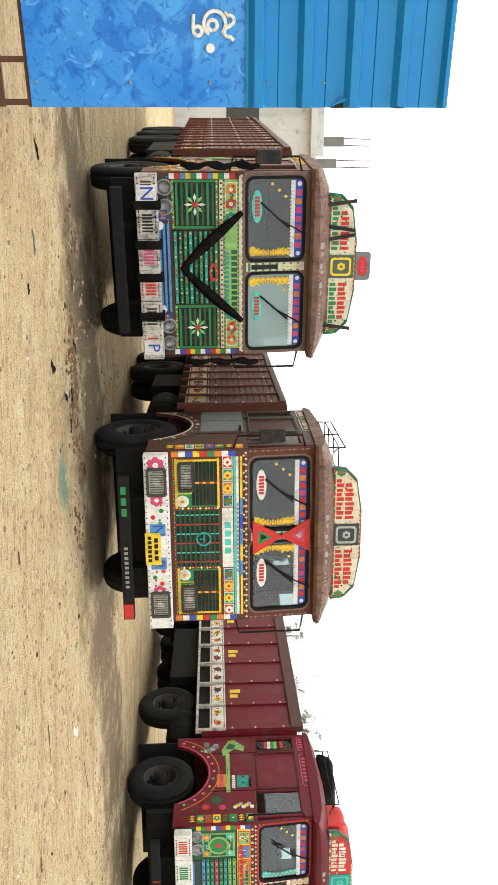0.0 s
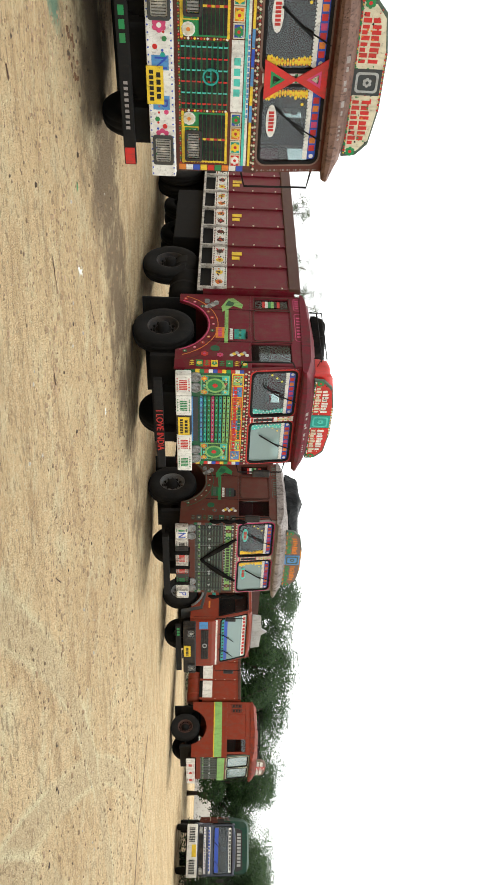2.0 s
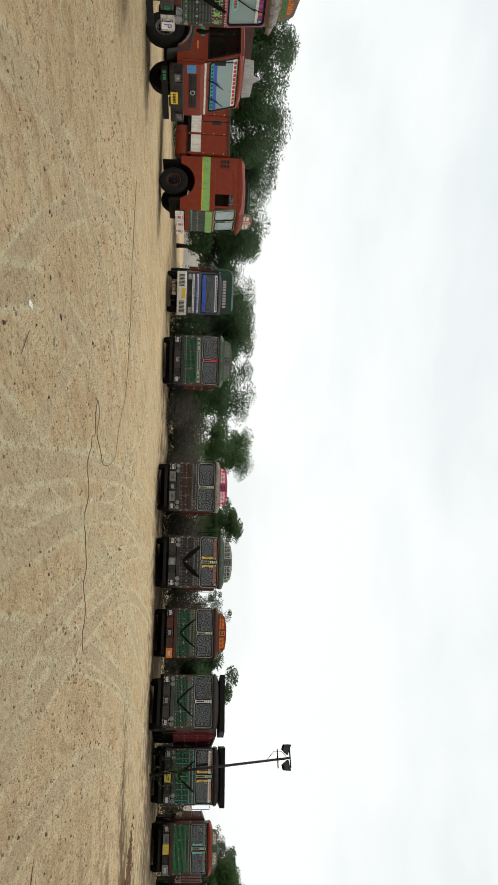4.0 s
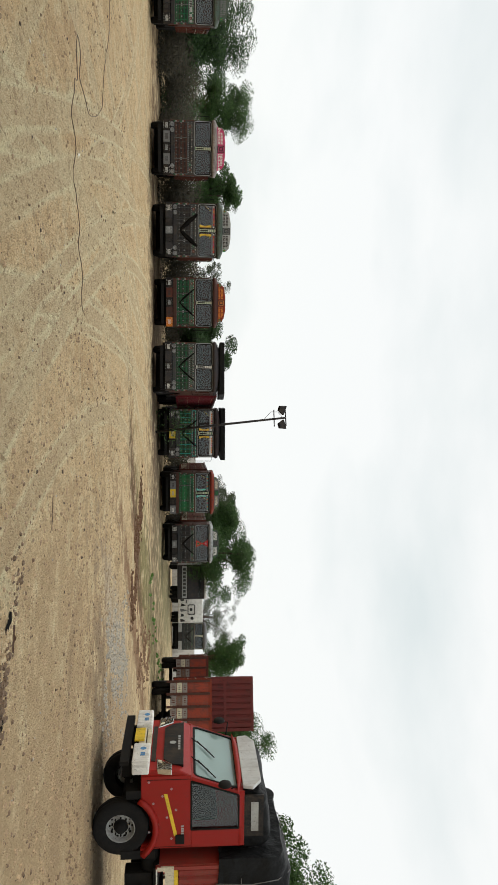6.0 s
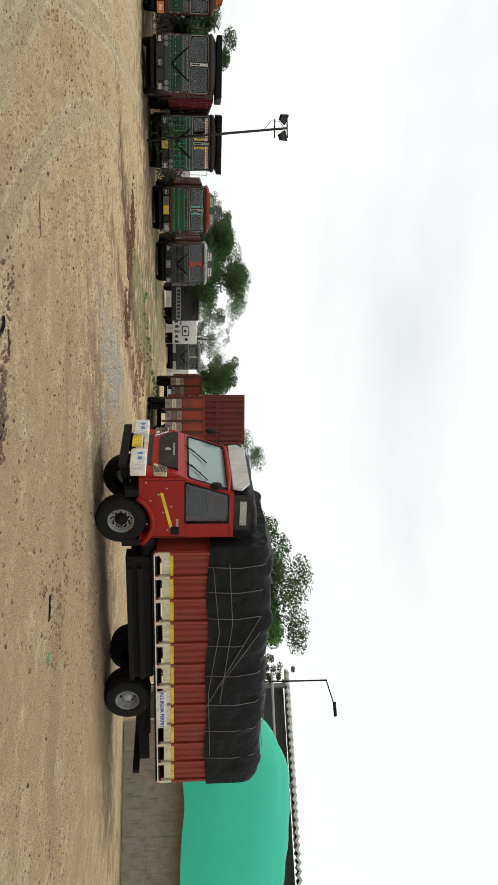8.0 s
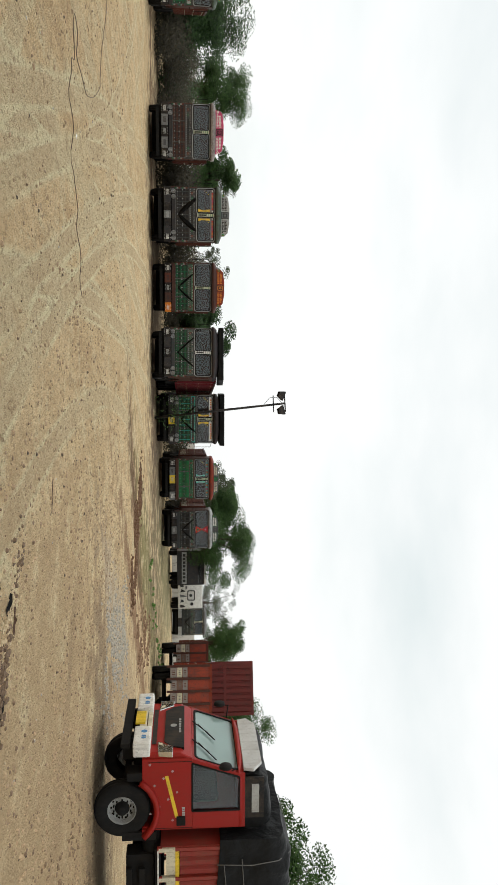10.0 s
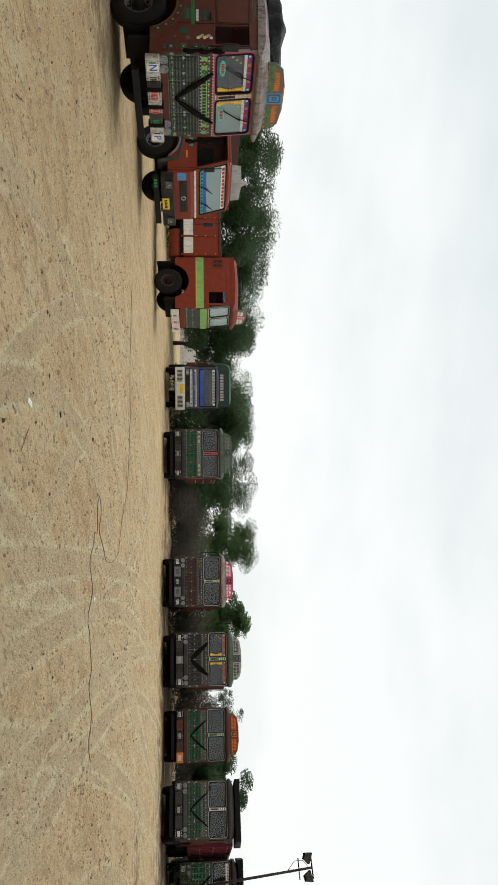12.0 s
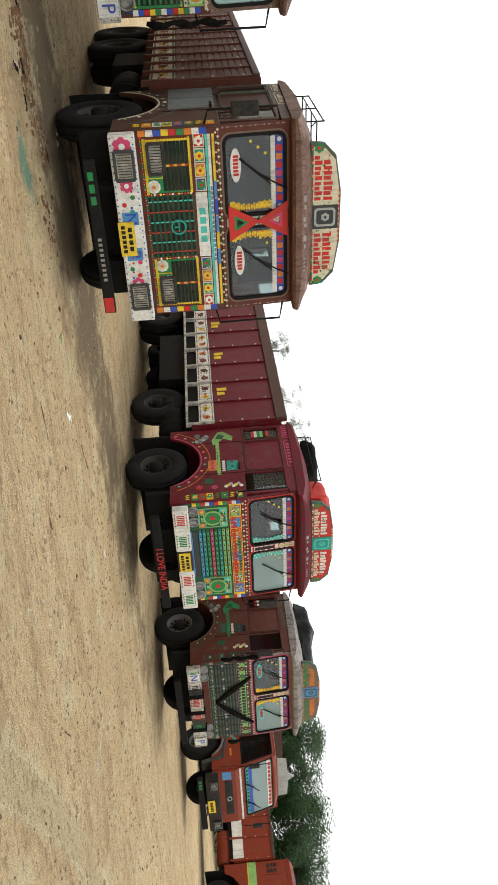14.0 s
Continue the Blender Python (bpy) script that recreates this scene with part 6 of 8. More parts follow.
def red_truck():
    W, L = 2.1, 1.42
    t = thing("truck", pose(15.0, -6.12, 0, 0, 0, 183), "red cab truck loaded under a roped black tarpaulin", "truck", "parked trucks")
    red = surface("red_cab_paint", PAL["cabred"], 0.4, wear=0.2, dirt=(0.16, 0.04, 0.022), scale=1.8, coat=0.05, spec=0.22)
    steel_cab(t, W, L, dict(mat=red, axle=1.05, zb=0.86, belt=1.74, top=2.70, rake=0.40, arch=0.60, r=0.50, rearp=0.33, flare=0.06, glass=pane_pale))
    h = W / 2
    # front: black grille panel, lamps, bumper
    g = Shape()
    g.m = Matrix.Translation((0, 0.0, 0))
    g.prism([(-0.80, 1.40), (-0.62, 1.24), (0.62, 1.24), (0.80, 1.40), (0.86, 1.60), (-0.86, 1.60)], -0.01, 0.04, "y", IX["black"])
    plate(g, -0.7, 0.7, 1.02, 1.10, "black", 0.02, 0.012)
    bars(g, -0.3, 0.3, 1.50, 1.54, 6, "ltgrey", 0.004, -0.01)
    spot(g, 0.0, 1.40, 0.06, "ltgrey", 0.006, -0.01, 14)
    for x in (-0.45, -0.3, 0.3, 0.45):
        spot(g, x, 1.40, 0.012, "ltgrey", 0.006, 0.0, 6)
    part("grille_panel", g, MATS, t, "black panel with a small round badge")
    for sx in (-1, 1):
        pts = [(sx * (h - 0.40), 1.12), (sx * (h - 0.03), 1.14), (sx * (h - 0.0), 1.40), (sx * (h - 0.2), 1.40)]
        b = part("headlight", Shape().prism(pts, -0.02, 0.08, "y"), chrome, t, bevel=0.015)
        part("lens", Shape().prism([(x * 1.002, z) for x, z in pts], -0.032, -0.024, "y"), lens, b)
        part("indicator", Shape().prism([(sx * (h - 0.34), 1.145), (sx * (h - 0.25), 1.16), (sx * (h - 0.22), 1.23), (sx * (h - 0.31), 1.21)], -0.04, -0.033, "y"), paint("cream"), b)
    for x0, x1 in ((-1.06, -0.36), (0.36, 1.06)):
        b = part("bumper", Shape().box(x0, x1, -0.2, 0.06, 0.70, 1.0), paint("white"), t, "white painted bumper end", bevel=0.03)
        d = Shape()
        c = (x0 + x1) / 2
        spot(d, c - 0.12, 0.88, 0.055, "sky", 0.005, -0.2)
        bars(d, c + 0.02, c + 0.16, 0.84, 0.92, 2, "sky", 0.005, -0.2)
        part("bumper_mark", d, MATS, b, kind="stuff")
    part("bumper", Shape().box(-0.36, 0.36, -0.16, 0.0, 0.78, 0.9).box(-0.36, 0.36, -0.12, 0.0, 0.92, 1.0), paint("cream"), t, bevel=0.01)
    part("number_plate", Shape().box(-0.24, 0.24, -0.2, -0.165, 0.70, 0.88), paint("yellow"), t, "yellow number plate")
    part("lower_beam", Shape().box(-0.95, 0.95, -0.14, -0.06, 0.48, 0.64), iron, t, bevel=0.01)
    for x in (-0.6, 0.6):
        part("beam_bracket", Shape().box(x - 0.04, x + 0.04, -0.08, 0.3, 0.5, 0.72), iron, t)
    # visor board and sign on the roof
    part("roof_board", Shape().prism([(-0.95, 2.66), (0.95, 2.66), (1.0, 2.84), (0.75, 3.0), (-0.75, 3.0), (-1.0, 2.84)], 0.36, 0.42, "y"), surface("pale_board", (0.55, 0.56, 0.55), 0.5, wear=0.3), t, "plain pale grey board over the windscreen", bevel=0.01)
    d = Shape()
    d.m = pose(1.03, 0, 0, 0, 0, 90)
    d.box(0.5, 1.25, -0.02, 0.02, 2.68, 3.02, IX["black"])
    d.box(0.62, 1.15, -0.026, -0.02, 2.80, 2.93, IX["ltgrey"])
    part("side_sign", d, MATS, t, "black side board with a pale strip")
    part("roof_cover", crumple(Shape(), -0.95, 0.95, 0.5, 1.5, 2.66, 3.15, 0.05, 14, 16, 3), tarp, t, "folded black tarpaulin on the cab roof")
    # side trim on both doors
    for sx in (-1, 1):
        d = Shape()
        d.m = pose(sx * h, 0, 0, 0, 0, 90 * sx)
        pts = [(sx * 0.42, 1.26), (sx * 1.2, 1.44), (sx * 1.2, 1.50), (sx * 0.42, 1.32)]
        d.prism(pts, -0.004, 0.001, "y", IX["yellow"])
        bars(d, *sorted((sx * 1.0, sx * 1.22)), 1.56, 1.61, 5, "ltgrey", 0.004)
        for i in range(9):
            flower(d, sx * (0.2 + 0.13 * i), 1.0 + 0.55 * ((i * 5) % 7) / 7, 0.022, "ltgrey", "pink", 0, 4)
        part("side_trim", d, MATS, t, "slanting yellow stripe and small painted marks")
        m = Shape().rod([(sx * h, 0.36, 2.45), (sx * (h + 0.22), 0.2, 2.5), (sx * (h + 0.22), 0.18, 2.3)], 0.014)
        a = part("mirror_arm", m, iron, t)
        part("mirror_case", Shape().lathe([(-0.03, 0.0), (-0.03, 0.1), (0.02, 0.12), (0.03, 0.0)], 14, 0, "y", (sx * (h + 0.22), 0.16, 2.32)), rubber, a)
        part("step", Shape().box(*sorted((sx * (h - 0.3), sx * h)), 0.35, 0.5, 0.6, 0.86), iron, t)
    chassis(t, W, 7.9, (1.05,), (5.55,), 0.50, "ltgrey", "ltgrey")
    part("air_filter", Shape().lathe([(1.5, 0.0), (1.5, 0.16), (2.0, 0.16), (2.0, 0.0)], 14, 0, "y", (h - 0.25, 0, 1.0)), iron, t)
    part("spare_wheel_guard", Shape().box(h - 0.3, h, 1.45, 1.6, 0.5, 1.1), iron, t)
    # load body
    y0, y1, z0, z1 = 1.72, 7.85, 1.18, 2.42
    b = 2.3 / 2
    part("load_floor", Shape().box(-b, b, y0, y1, z0 - 0.1, z0), iron, t)
    for sx in (-1, 1):
        for z in (0.62, 0.85):
            part("side_guard", Shape().box(*sorted((sx * (b - 0.1), sx * (b - 0.04))), 2.1, 4.9, z - 0.05, z + 0.05), iron, t)
        part("side_tank", Shape().box(*sorted((sx * (b - 0.5), sx * (b - 0.16))), 1.9, 4.95, 0.56, 1.06), iron, t, "black tanks and boxes under the load body", bevel=0.03)
        n = 11
        st = (y1 - y0) / n
        for i in range(n):
            a, c = y0 + st * i + 0.03, y0 + st * (i + 1) - 0.03
            s = Shape()
            k = 3
            pw = (c - a) / k
            for j in range(k):
                q = a + pw * j
                s.prism([(sx * (b - 0.05), q), (sx * (b - 0.035), q), (sx * b, q + pw * 0.22), (sx * b, q + pw * 0.7), (sx * (b - 0.035), q + pw * 0.92), (sx * (b - 0.035), q + pw), (sx * (b - 0.05), q + pw)], z0 + 0.34, z1, "z")
            part("side_panel", s, surface("red_body_paint", (0.23, 0.022, 0.014), 0.5, wear=0.35, dirt=(0.16, 0.09, 0.06), scale=2), t)
            w = Shape().box(*sorted((sx * (b - 0.05), sx * (b - 0.01))), a + 0.04, c - 0.04, z0 + 0.10, z0 + 0.257)
            part("white_board", w, paint("cream"), t)
            part("yellow_strip", Shape().box(*sorted((sx * (b - 0.05), sx * (b - 0.005))), a, c, z0 + 0.26, z0 + 0.33), paint("yellow"), t)
        for i in range(n + 1):
            y = y0 + st * i
            part("post", Shape().box(*sorted((sx * (b - 0.05), sx * (b + 0.03))), y - 0.03, y + 0.03, z0 - 0.06, z1).box(*sorted((sx * (b - 0.02), sx * (b + 0.034))), y - 0.05, y + 0.05, z0 - 0.04, z0 + 0.03), surface("red_post_paint", (0.27, 0.03, 0.02), 0.5, wear=0.4), t)
            part("post_foot", Shape().box(*sorted((sx * (b - 0.05), sx * (b + 0.036))), y - 0.035, y + 0.035, z0 - 0.03, z0 + 0.26), paint("cream"), t, "white painted foot of a post")
        part("lower_rail", Shape().box(*sorted((sx * (b - 0.02), sx * (b + 0.04))), y0, y1, z0 - 0.055, z0 - 0.032), paint("white"), t, "thin white rail under the boards")
        part("top_rail", Shape().box(*sorted((sx * (b - 0.06), sx * (b + 0.035))), y0, y1, z1, z1 + 0.07), surface("red_post_paint", (0.27, 0.03, 0.02)), t)
        d = Shape()
        d.box(*sorted((sx * b, sx * (b + 0.04))), 5.2, 6.2, z0 - 0.03, z0 + 0.17)
        pl = part("permit_board", d, paint("white"), t, "white board with blue letters")
        w = writing("ALL INDIA PERMIT", 0.085)
        w.m = Matrix()
        rz = pose(sx * (b + 0.045), 5.7, z0 + 0.07, 0, 0, 90 * sx)
        w.v = [tuple(rz @ Vector(p)) for p in w.v]
        part("lettering", w, paint("blue"), pl)
    part("front_wall", Shape().box(-b, b, y0 - 0.05, y0, z0, z1 + 0.5), surface("red_post_paint", (0.27, 0.03, 0.02)), t)
    part("tailgate", Shape().box(-b, b, y1, y1 + 0.05, z0, z1), surface("red_post_paint", (0.27, 0.03, 0.02)), t)
    cover = part("tarpaulin", crumple(Shape(), -b - 0.05, b + 0.05, y0 - 0.15, y1 + 0.1, 2.2, 3.5, 0.085, 110, 52, 1.7), tarp, t, "wrinkled black tarpaulin tied with ropes")
    cream = surface("rope", (0.15, 0.15, 0.145), 0.9)
    for sx in (-1, 1):
        x = sx * (b + 0.085)
        for i, y in enumerate((2.0, 2.6, 3.25, 3.95, 4.75, 5.55, 6.3, 7.1)):
            part("rope", Shape().rod([(x, y, 2.18), (x + sx * 0.01, y + 0.03, 2.8), (x - sx * 0.05, y, 3.28), (x - sx * 0.3, y, 3.52), (0, y, 3.54)], 0.009, 5), cream, cover, "thin rope over the tarpaulin")
        for pts in (((2.0, 2.3), (3.6, 2.45), (5.2, 2.25), (7.0, 2.3)), ((3.2, 3.3), (4.4, 2.75), (5.6, 2.2)), ((3.6, 3.3), (5.0, 2.5)), ((1.9, 2.62), (3.4, 2.72), (5.5, 2.5))):
            part("rope", Shape().rod([(x + sx * 0.015, y, z) for y, z in pts], 0.009, 5), cream, cover)
    part("tail_guard", Shape().box(-0.9, 0.9, 7.75, 7.85, 0.55, 0.7), iron, t)


red_truck()


def orange_truck():
    """Orange-red truck with a sloping one-piece windscreen."""
    W, L = 2.25, 1.75
    t = thing("truck", pose(17.15, 17.55, 0, 0, 0, 9), "orange-red truck with striped windscreen and black bumper", "truck", "parked trucks")
    mat = paint("brick")
    steel_cab(t, W, L, dict(mat=mat, axle=1.15, zb=0.88, belt=1.72, top=2.70, rake=0.36, arch=0.68, r=0.53, lip=paint("grey"), top_band=("white", "red"), low_band="blue", low_text="teal", glass=pane_pale))
    h = W / 2
    d = Shape()
    plate(d, -h + 0.04, h - 0.04, 1.48, 1.68, "white", 0.006, 0.08)
    bars(d, -0.8, 0.8, 1.52, 1.62, 12, "red", 0.006, 0.074)
    plate(d, -0.7, 0.7, 1.2, 1.42, "dkgrey", 0.02, 0.01)
    for i in range(4):
        plate(d, -0.68, 0.68, 1.22 + 0.05 * i, 1.245 + 0.05 * i, "black", 0.03, 0.01)
    f_ = circle(0, 1.31, 0.09, 14, 0.8)
    d.ring(f_, circle(0, 1.31, 0.065, 14, 0.8), -0.05, -0.02, IX["ltgrey"])
    plate(d, -h + 0.05, -0.75, 1.15, 1.4, "sky", 0.006, 0.01)
    part("front_painting", d, MATS, t, "white lettered band and black grille")
    part("bumper", Shape().box(-h, h, -0.22, 0.02, 0.68, 1.05), paint("black"), t, "black bumper", bevel=0.04)
    for sx in (-1, 1):
        lamp_rect(t, sx * (h - 0.28), 0.92, 0.34, 0.2, -0.23)
        mirror(t, sx, W, 1.9, True)
    p = Shape().box(-0.25, 0.25, -0.25, -0.225, 0.7, 0.9, IX["yellow"])
    bars(p, -0.2, 0.2, 0.76, 0.84, 6, "black", 0.003, -0.25)
    part("number_plate", p, MATS, t, "yellow number plate")
    d = Shape()
    bars(d, -h + 0.1, -h + 0.5, 0.5, 0.58, 3, "green", 0.004, -0.16)
    bm_ = part("lower_beam", Shape().box(-h + 0.05, h - 0.05, -0.16, -0.06, 0.46, 0.62), iron, t)
    part("beam_marking", d, MATS, bm_)
    part("roof_board", Shape().prism([(-0.8, 2.72), (0.8, 2.72), (0.75, 2.98), (0.15, 3.02), (0.0, 3.2), (-0.15, 3.02), (-0.75, 2.98)], 0.5, 0.55, "y"), paint("ltgrey"), t, "pale grey roof board with a peak", bevel=0.01)
    for sx in (-1, 1):
        dd = Shape()
        dd.m = pose(sx * h, 0, 0, 0, 0, 90 * sx)
        plate(dd, *sorted((sx * 0.9, sx * 1.2)), 1.5, 1.6, "teal", 0.004)
        plate(dd, *sorted((sx * 0.5, sx * 0.75)), 1.4, 1.45, "orange", 0.004)
        part("side_mark", dd, MATS, t, kind="stuff")
        part("mudguard", Shape().prism([(0.3, 0.6), (0.42, 0.6), (0.55, 1.15), (1.15, 1.28), (1.7, 1.1), (1.8, 1.1), (1.2, 1.36), (0.45, 1.22)], *sorted((sx * (h - 0.3), sx * (h + 0.02))), "x"), paint("slate"), t, bevel=0.02)
    chassis(t, W, 8.0, (1.15,), (5.6, 6.9), 0.53, "grey")
    cargo_body(t, 2.3, 1.95, 8.0, 1.15, 2.9, "brown", "cream", 0.3, 8, detail=False)


orange_truck()


def side_truck():
    """Orange-brown truck with a lime stripe, seen from its side."""
    t = cowl_truck(26.2, 20.1, 17, dict(pale=2, s=1.04, sz=1.13, wr=0.5,
        cab="brick", roof="brick", surround="greygreen", face=slats("greygreen", "slate", "grey", "ltgreen"), lamps="none", bumper=("white", "white", "white"), bumper_art=bumper_marks(("red", "red", "red"), None), edge="red",
        board=dict(k="faded", text="white", mid="red", mid2="white", w=0.8, label="faded pink lettered board"), rack=True, mirrors=((1, False),), axles=(1.15,), rear=(6.4, 7.7), length=9.0, cab_len=2.08, beam=False, rim="brown", fine=False, blind=True, tank="brick",
        body=dict(k="brick", board="white", z0=1.05, z1=2.3, ribs=9)), "orange-brown truck with a lime green stripe along its cab", "parked trucks")
    s = Shape()
    for sx in (-1, 1):
        s.box(*sorted((sx * 1.1, sx * 1.106)), 0.0, 2.08, 1.5, 1.75, IX["ltgreen"])
        s.box(*sorted((sx * 1.1, sx * 1.108)), 0.0, 2.08, 1.47, 1.5, IX["yellow"])
    s.box(-1.1, 1.1, -0.04, -0.03, 1.62, 1.86, IX["ltgreen"])
    part("lime_stripe", s, MATS, t, "lime green stripe")


side_truck()


def white_truck():
    W, L = 2.1, 1.7
    t = thing("truck", pose(33.95, 21.65, 0, 0, 0, -54) @ Matrix.Diagonal((1.0, 1.0, 1.05, 1)), "dark blue and white lettered truck with a green covered load", "truck", "parked trucks")
    mat = surface("dark_cab_paint", (0.05, 0.06, 0.09), 0.4, wear=0.3, scale=2)
    steel_cab(t, W, L, dict(mat=mat, axle=1.0, zb=0.8, belt=1.6, top=2.6, rake=0.36, arch=0.62, r=0.5, top_band=("white", "slate"), low_band="blue"))
    d = Shape()
    plate(d, -0.7, 0.7, 1.0, 1.2, "black", 0.02, 0.01)
    plate(d, -0.95, 0.95, 1.22, 1.32, "white", 0.004, 0.01)
    plate(d, -0.95, 0.95, 1.36, 1.52, "white", 0.004, 0.04)
    lace(d, -0.9, 0.9, 1.27, 0.03, ("blue", "black"), 0.008, 0.01)
    bars(d, -0.85, 0.85, 1.39, 1.49, 12, "blue", 0.008, 0.04)
    d.ring(circle(0, 1.36, 0.1, 12), circle(0, 1.36, 0.07, 12), -0.02, 0.03, IX["ltgrey"])
    plate(d, -0.25, 0.25, 0.72, 0.9, "yellow", 0.02, -0.2)
    part("front_painting", d, MATS, t)
    b = part("bumper", Shape().box(-1.08, 1.08, -0.2, 0.0, 0.5, 0.95), paint("white"), t, "white bumper with lettered ends", bevel=0.03)
    d = Shape()
    for x in (-0.65, 0.65):
        bars(d, x - 0.3, x + 0.3, 0.6, 0.85, 9, "slate", 0.004, -0.2)
    part("bumper_mark", d, MATS, b, kind="stuff")
    for sx in (-1, 1):
        lamp_rect(t, sx * 0.82, 1.1, 0.3, 0.16, 0.0)
        mirror(t, sx, W, 1.8, True)
    bd = part("roof_board", Shape().prism([(-0.9, 2.62), (0.9, 2.62), (0.8, 2.9), (-0.8, 2.9)], 0.4, 0.46, "y"), paint("dkgrey"), t, "dark board with white letters")
    d = Shape()
    bars(d, -0.7, 0.7, 2.68, 2.84, 10, "ltgrey", 0.004, 0.4)
    part("board_painting", d, MATS, bd)
    chassis(t, W, 7.0, (1.0,), (5.4,), 0.5)
    cargo_body(t, 2.2, 1.9, 7.0, 1.1, 2.3, "rust", "cream", 0.3, 6, detail=False)
    part("load_cover", crumple(Shape(), -1.12, 1.12, 1.85, 7.1, 2.1, 3.3, 0.05, 24, 18, 9), surface("green_cover", (0.01, 0.05, 0.03), 0.7, wear=0.2), t, "dark green cover over the load")


white_truck()


# ---- vehicles at the far end of the row ----
def far_van(x, y, turn, col, W, H, label, pale=False):
    t = thing("van" if not pale else "tanker_truck", pose(x, y, 0, 0, 0, turn), label, "van" if not pale else "truck", "trucks across the yard")
    h = W / 2
    part("body", Shape().prism([(0, 0.6), (0.0, H * 0.55), (0.25, H), (5.2, H), (5.2, 0.6)], -h, h, "x"), paint(col), t, bevel=0.08)
    d = Shape()
    d.m = Matrix.Translation((0, 0, 0))
    if not pale:
        part("windscreen", Shape().prism([(0.03, H * 0.58), (0.19, H * 0.9), (0.2, H * 0.9), (0.05, H * 0.58)], -h + 0.15, h - 0.15, "x"), pane_dark, t)
        plate(d, -h + 0.1, h - 0.1, 0.95, 1.3, "ltgrey", 0.02)
        bars(d, -h + 0.2, h - 0.2, 1.02, 1.22, 8, "slate", 0.03)
        part("roof_edge", Shape().box(-h + 0.02, h - 0.02, 0.1, 5.2, H - 0.02, H + 0.12), paint("white"), t, "white roof edge", bevel=0.03)
    else:
        for i in range(5):
            f = (-0.8 + 0.4 * i)
            d.prism([(f - 0.14, 0.75 + 0.1 * (i % 2)), (f + 0.1, 0.8), (f + 0.05, 1.1 + 0.12 * (i % 3)), (f - 0.1, 1.02)], -0.02, 0, "y", IX[("slate", "dkgrey", "grey")[i % 3]])
        d.ring(round_rect(-0.45, 0.35, 1.35, 1.95, 0.1), round_rect(-0.38, 0.28, 1.42, 1.88, 0.08), -0.03, 0, IX["dkgrey"])
        spot(d, -0.05, 1.62, 0.12, "slate", 0.03)
        spot(d, 0.62, 1.7, 0.13, "dkgrey", 0.03)
        plate(d, -0.8, -0.55, 1.2, 1.32, "grey", 0.03)
    part("front_marking", d, MATS, t)
    for sx in (-1, 1):
        wheel(t, sx * (h - 0.15), 0.9, 0.45, sx)
        wheel(t, sx * (h - 0.15), 4.2, 0.45, sx, "dkgrey", True)


far_van(57.0, -11.9, -97, "dkgrey", 2.5, 2.6, "dark bus-fronted van with a pale lettered panel")
far_van(62.0, -15.2, -100, "white", 1.95, 2.55, "white truck front with dark painted figures of scrollwork", True)
cowl_truck(66.0, -18.4, -103, dict(cab="slate", roof="grey", face=slats("dkgrey", "slate", "greygreen", "greygreen"), lamps="none", bumper=("ltgrey", "dkgrey", "ltgrey"), vee=0.08, fine=False, mirrors=(), W=2.2), "small dark truck at the end of the row", "trucks across the yard")


def stake_truck(x, y, turn, label, k, ribs=6):
    """A load body seen from behind."""
    t = thing("truck", pose(x, y, 0, 0, 0, turn), label, "truck", "trucks across the yard")
    chassis(t, 2.2, 6.2, (), (1.5, 2.8), 0.53)
    cargo_body(t, 2.3, 0.4, 6.2, 1.1, 2.6, k, "cream", 0.45, ribs, detail=False)
    for i in range(5):
        part("tail_post", Shape().box(-1.13 + 0.54 * i, -1.03 + 0.54 * i, 0.24, 0.35, 0.7, 2.62), paint("brown"), t)
    for i in range(4):
        a = -1.02 + 0.54 * i
        part("tail_panel", Shape().box(a, a + 0.42, 0.30, 0.348, 1.66, 2.55), surface("worn_tail_paint", (0.30, 0.045, 0.02), 0.6, wear=0.9, dirt=(0.12, 0.05, 0.04), scale=3), t)
        for n, (z0, z1, c) in enumerate(((0.86, 1.14, "dust"), (1.16, 1.38, "cream"), (1.40, 1.62, "dust"))):
            d = Shape().box(a, a + 0.42, 0.30, 0.35, z0, z1, IX[("faded" if i == 1 and n == 1 else c)])
            bars(d, a + 0.1, a + 0.32, z0 + 0.07, z1 - 0.07, 3, ("rust", "grey", "rust")[n], 0.004, 0.30, 0.4)
            part("tail_board", d, MATS, t, "pale worn tail board")


stake_truck(34.2, -12.6, -108, "red load body with pale tail boards", "brick")
stake_truck(44.0, -14.6, -106, "dark red load body of a parked truck", "rust")


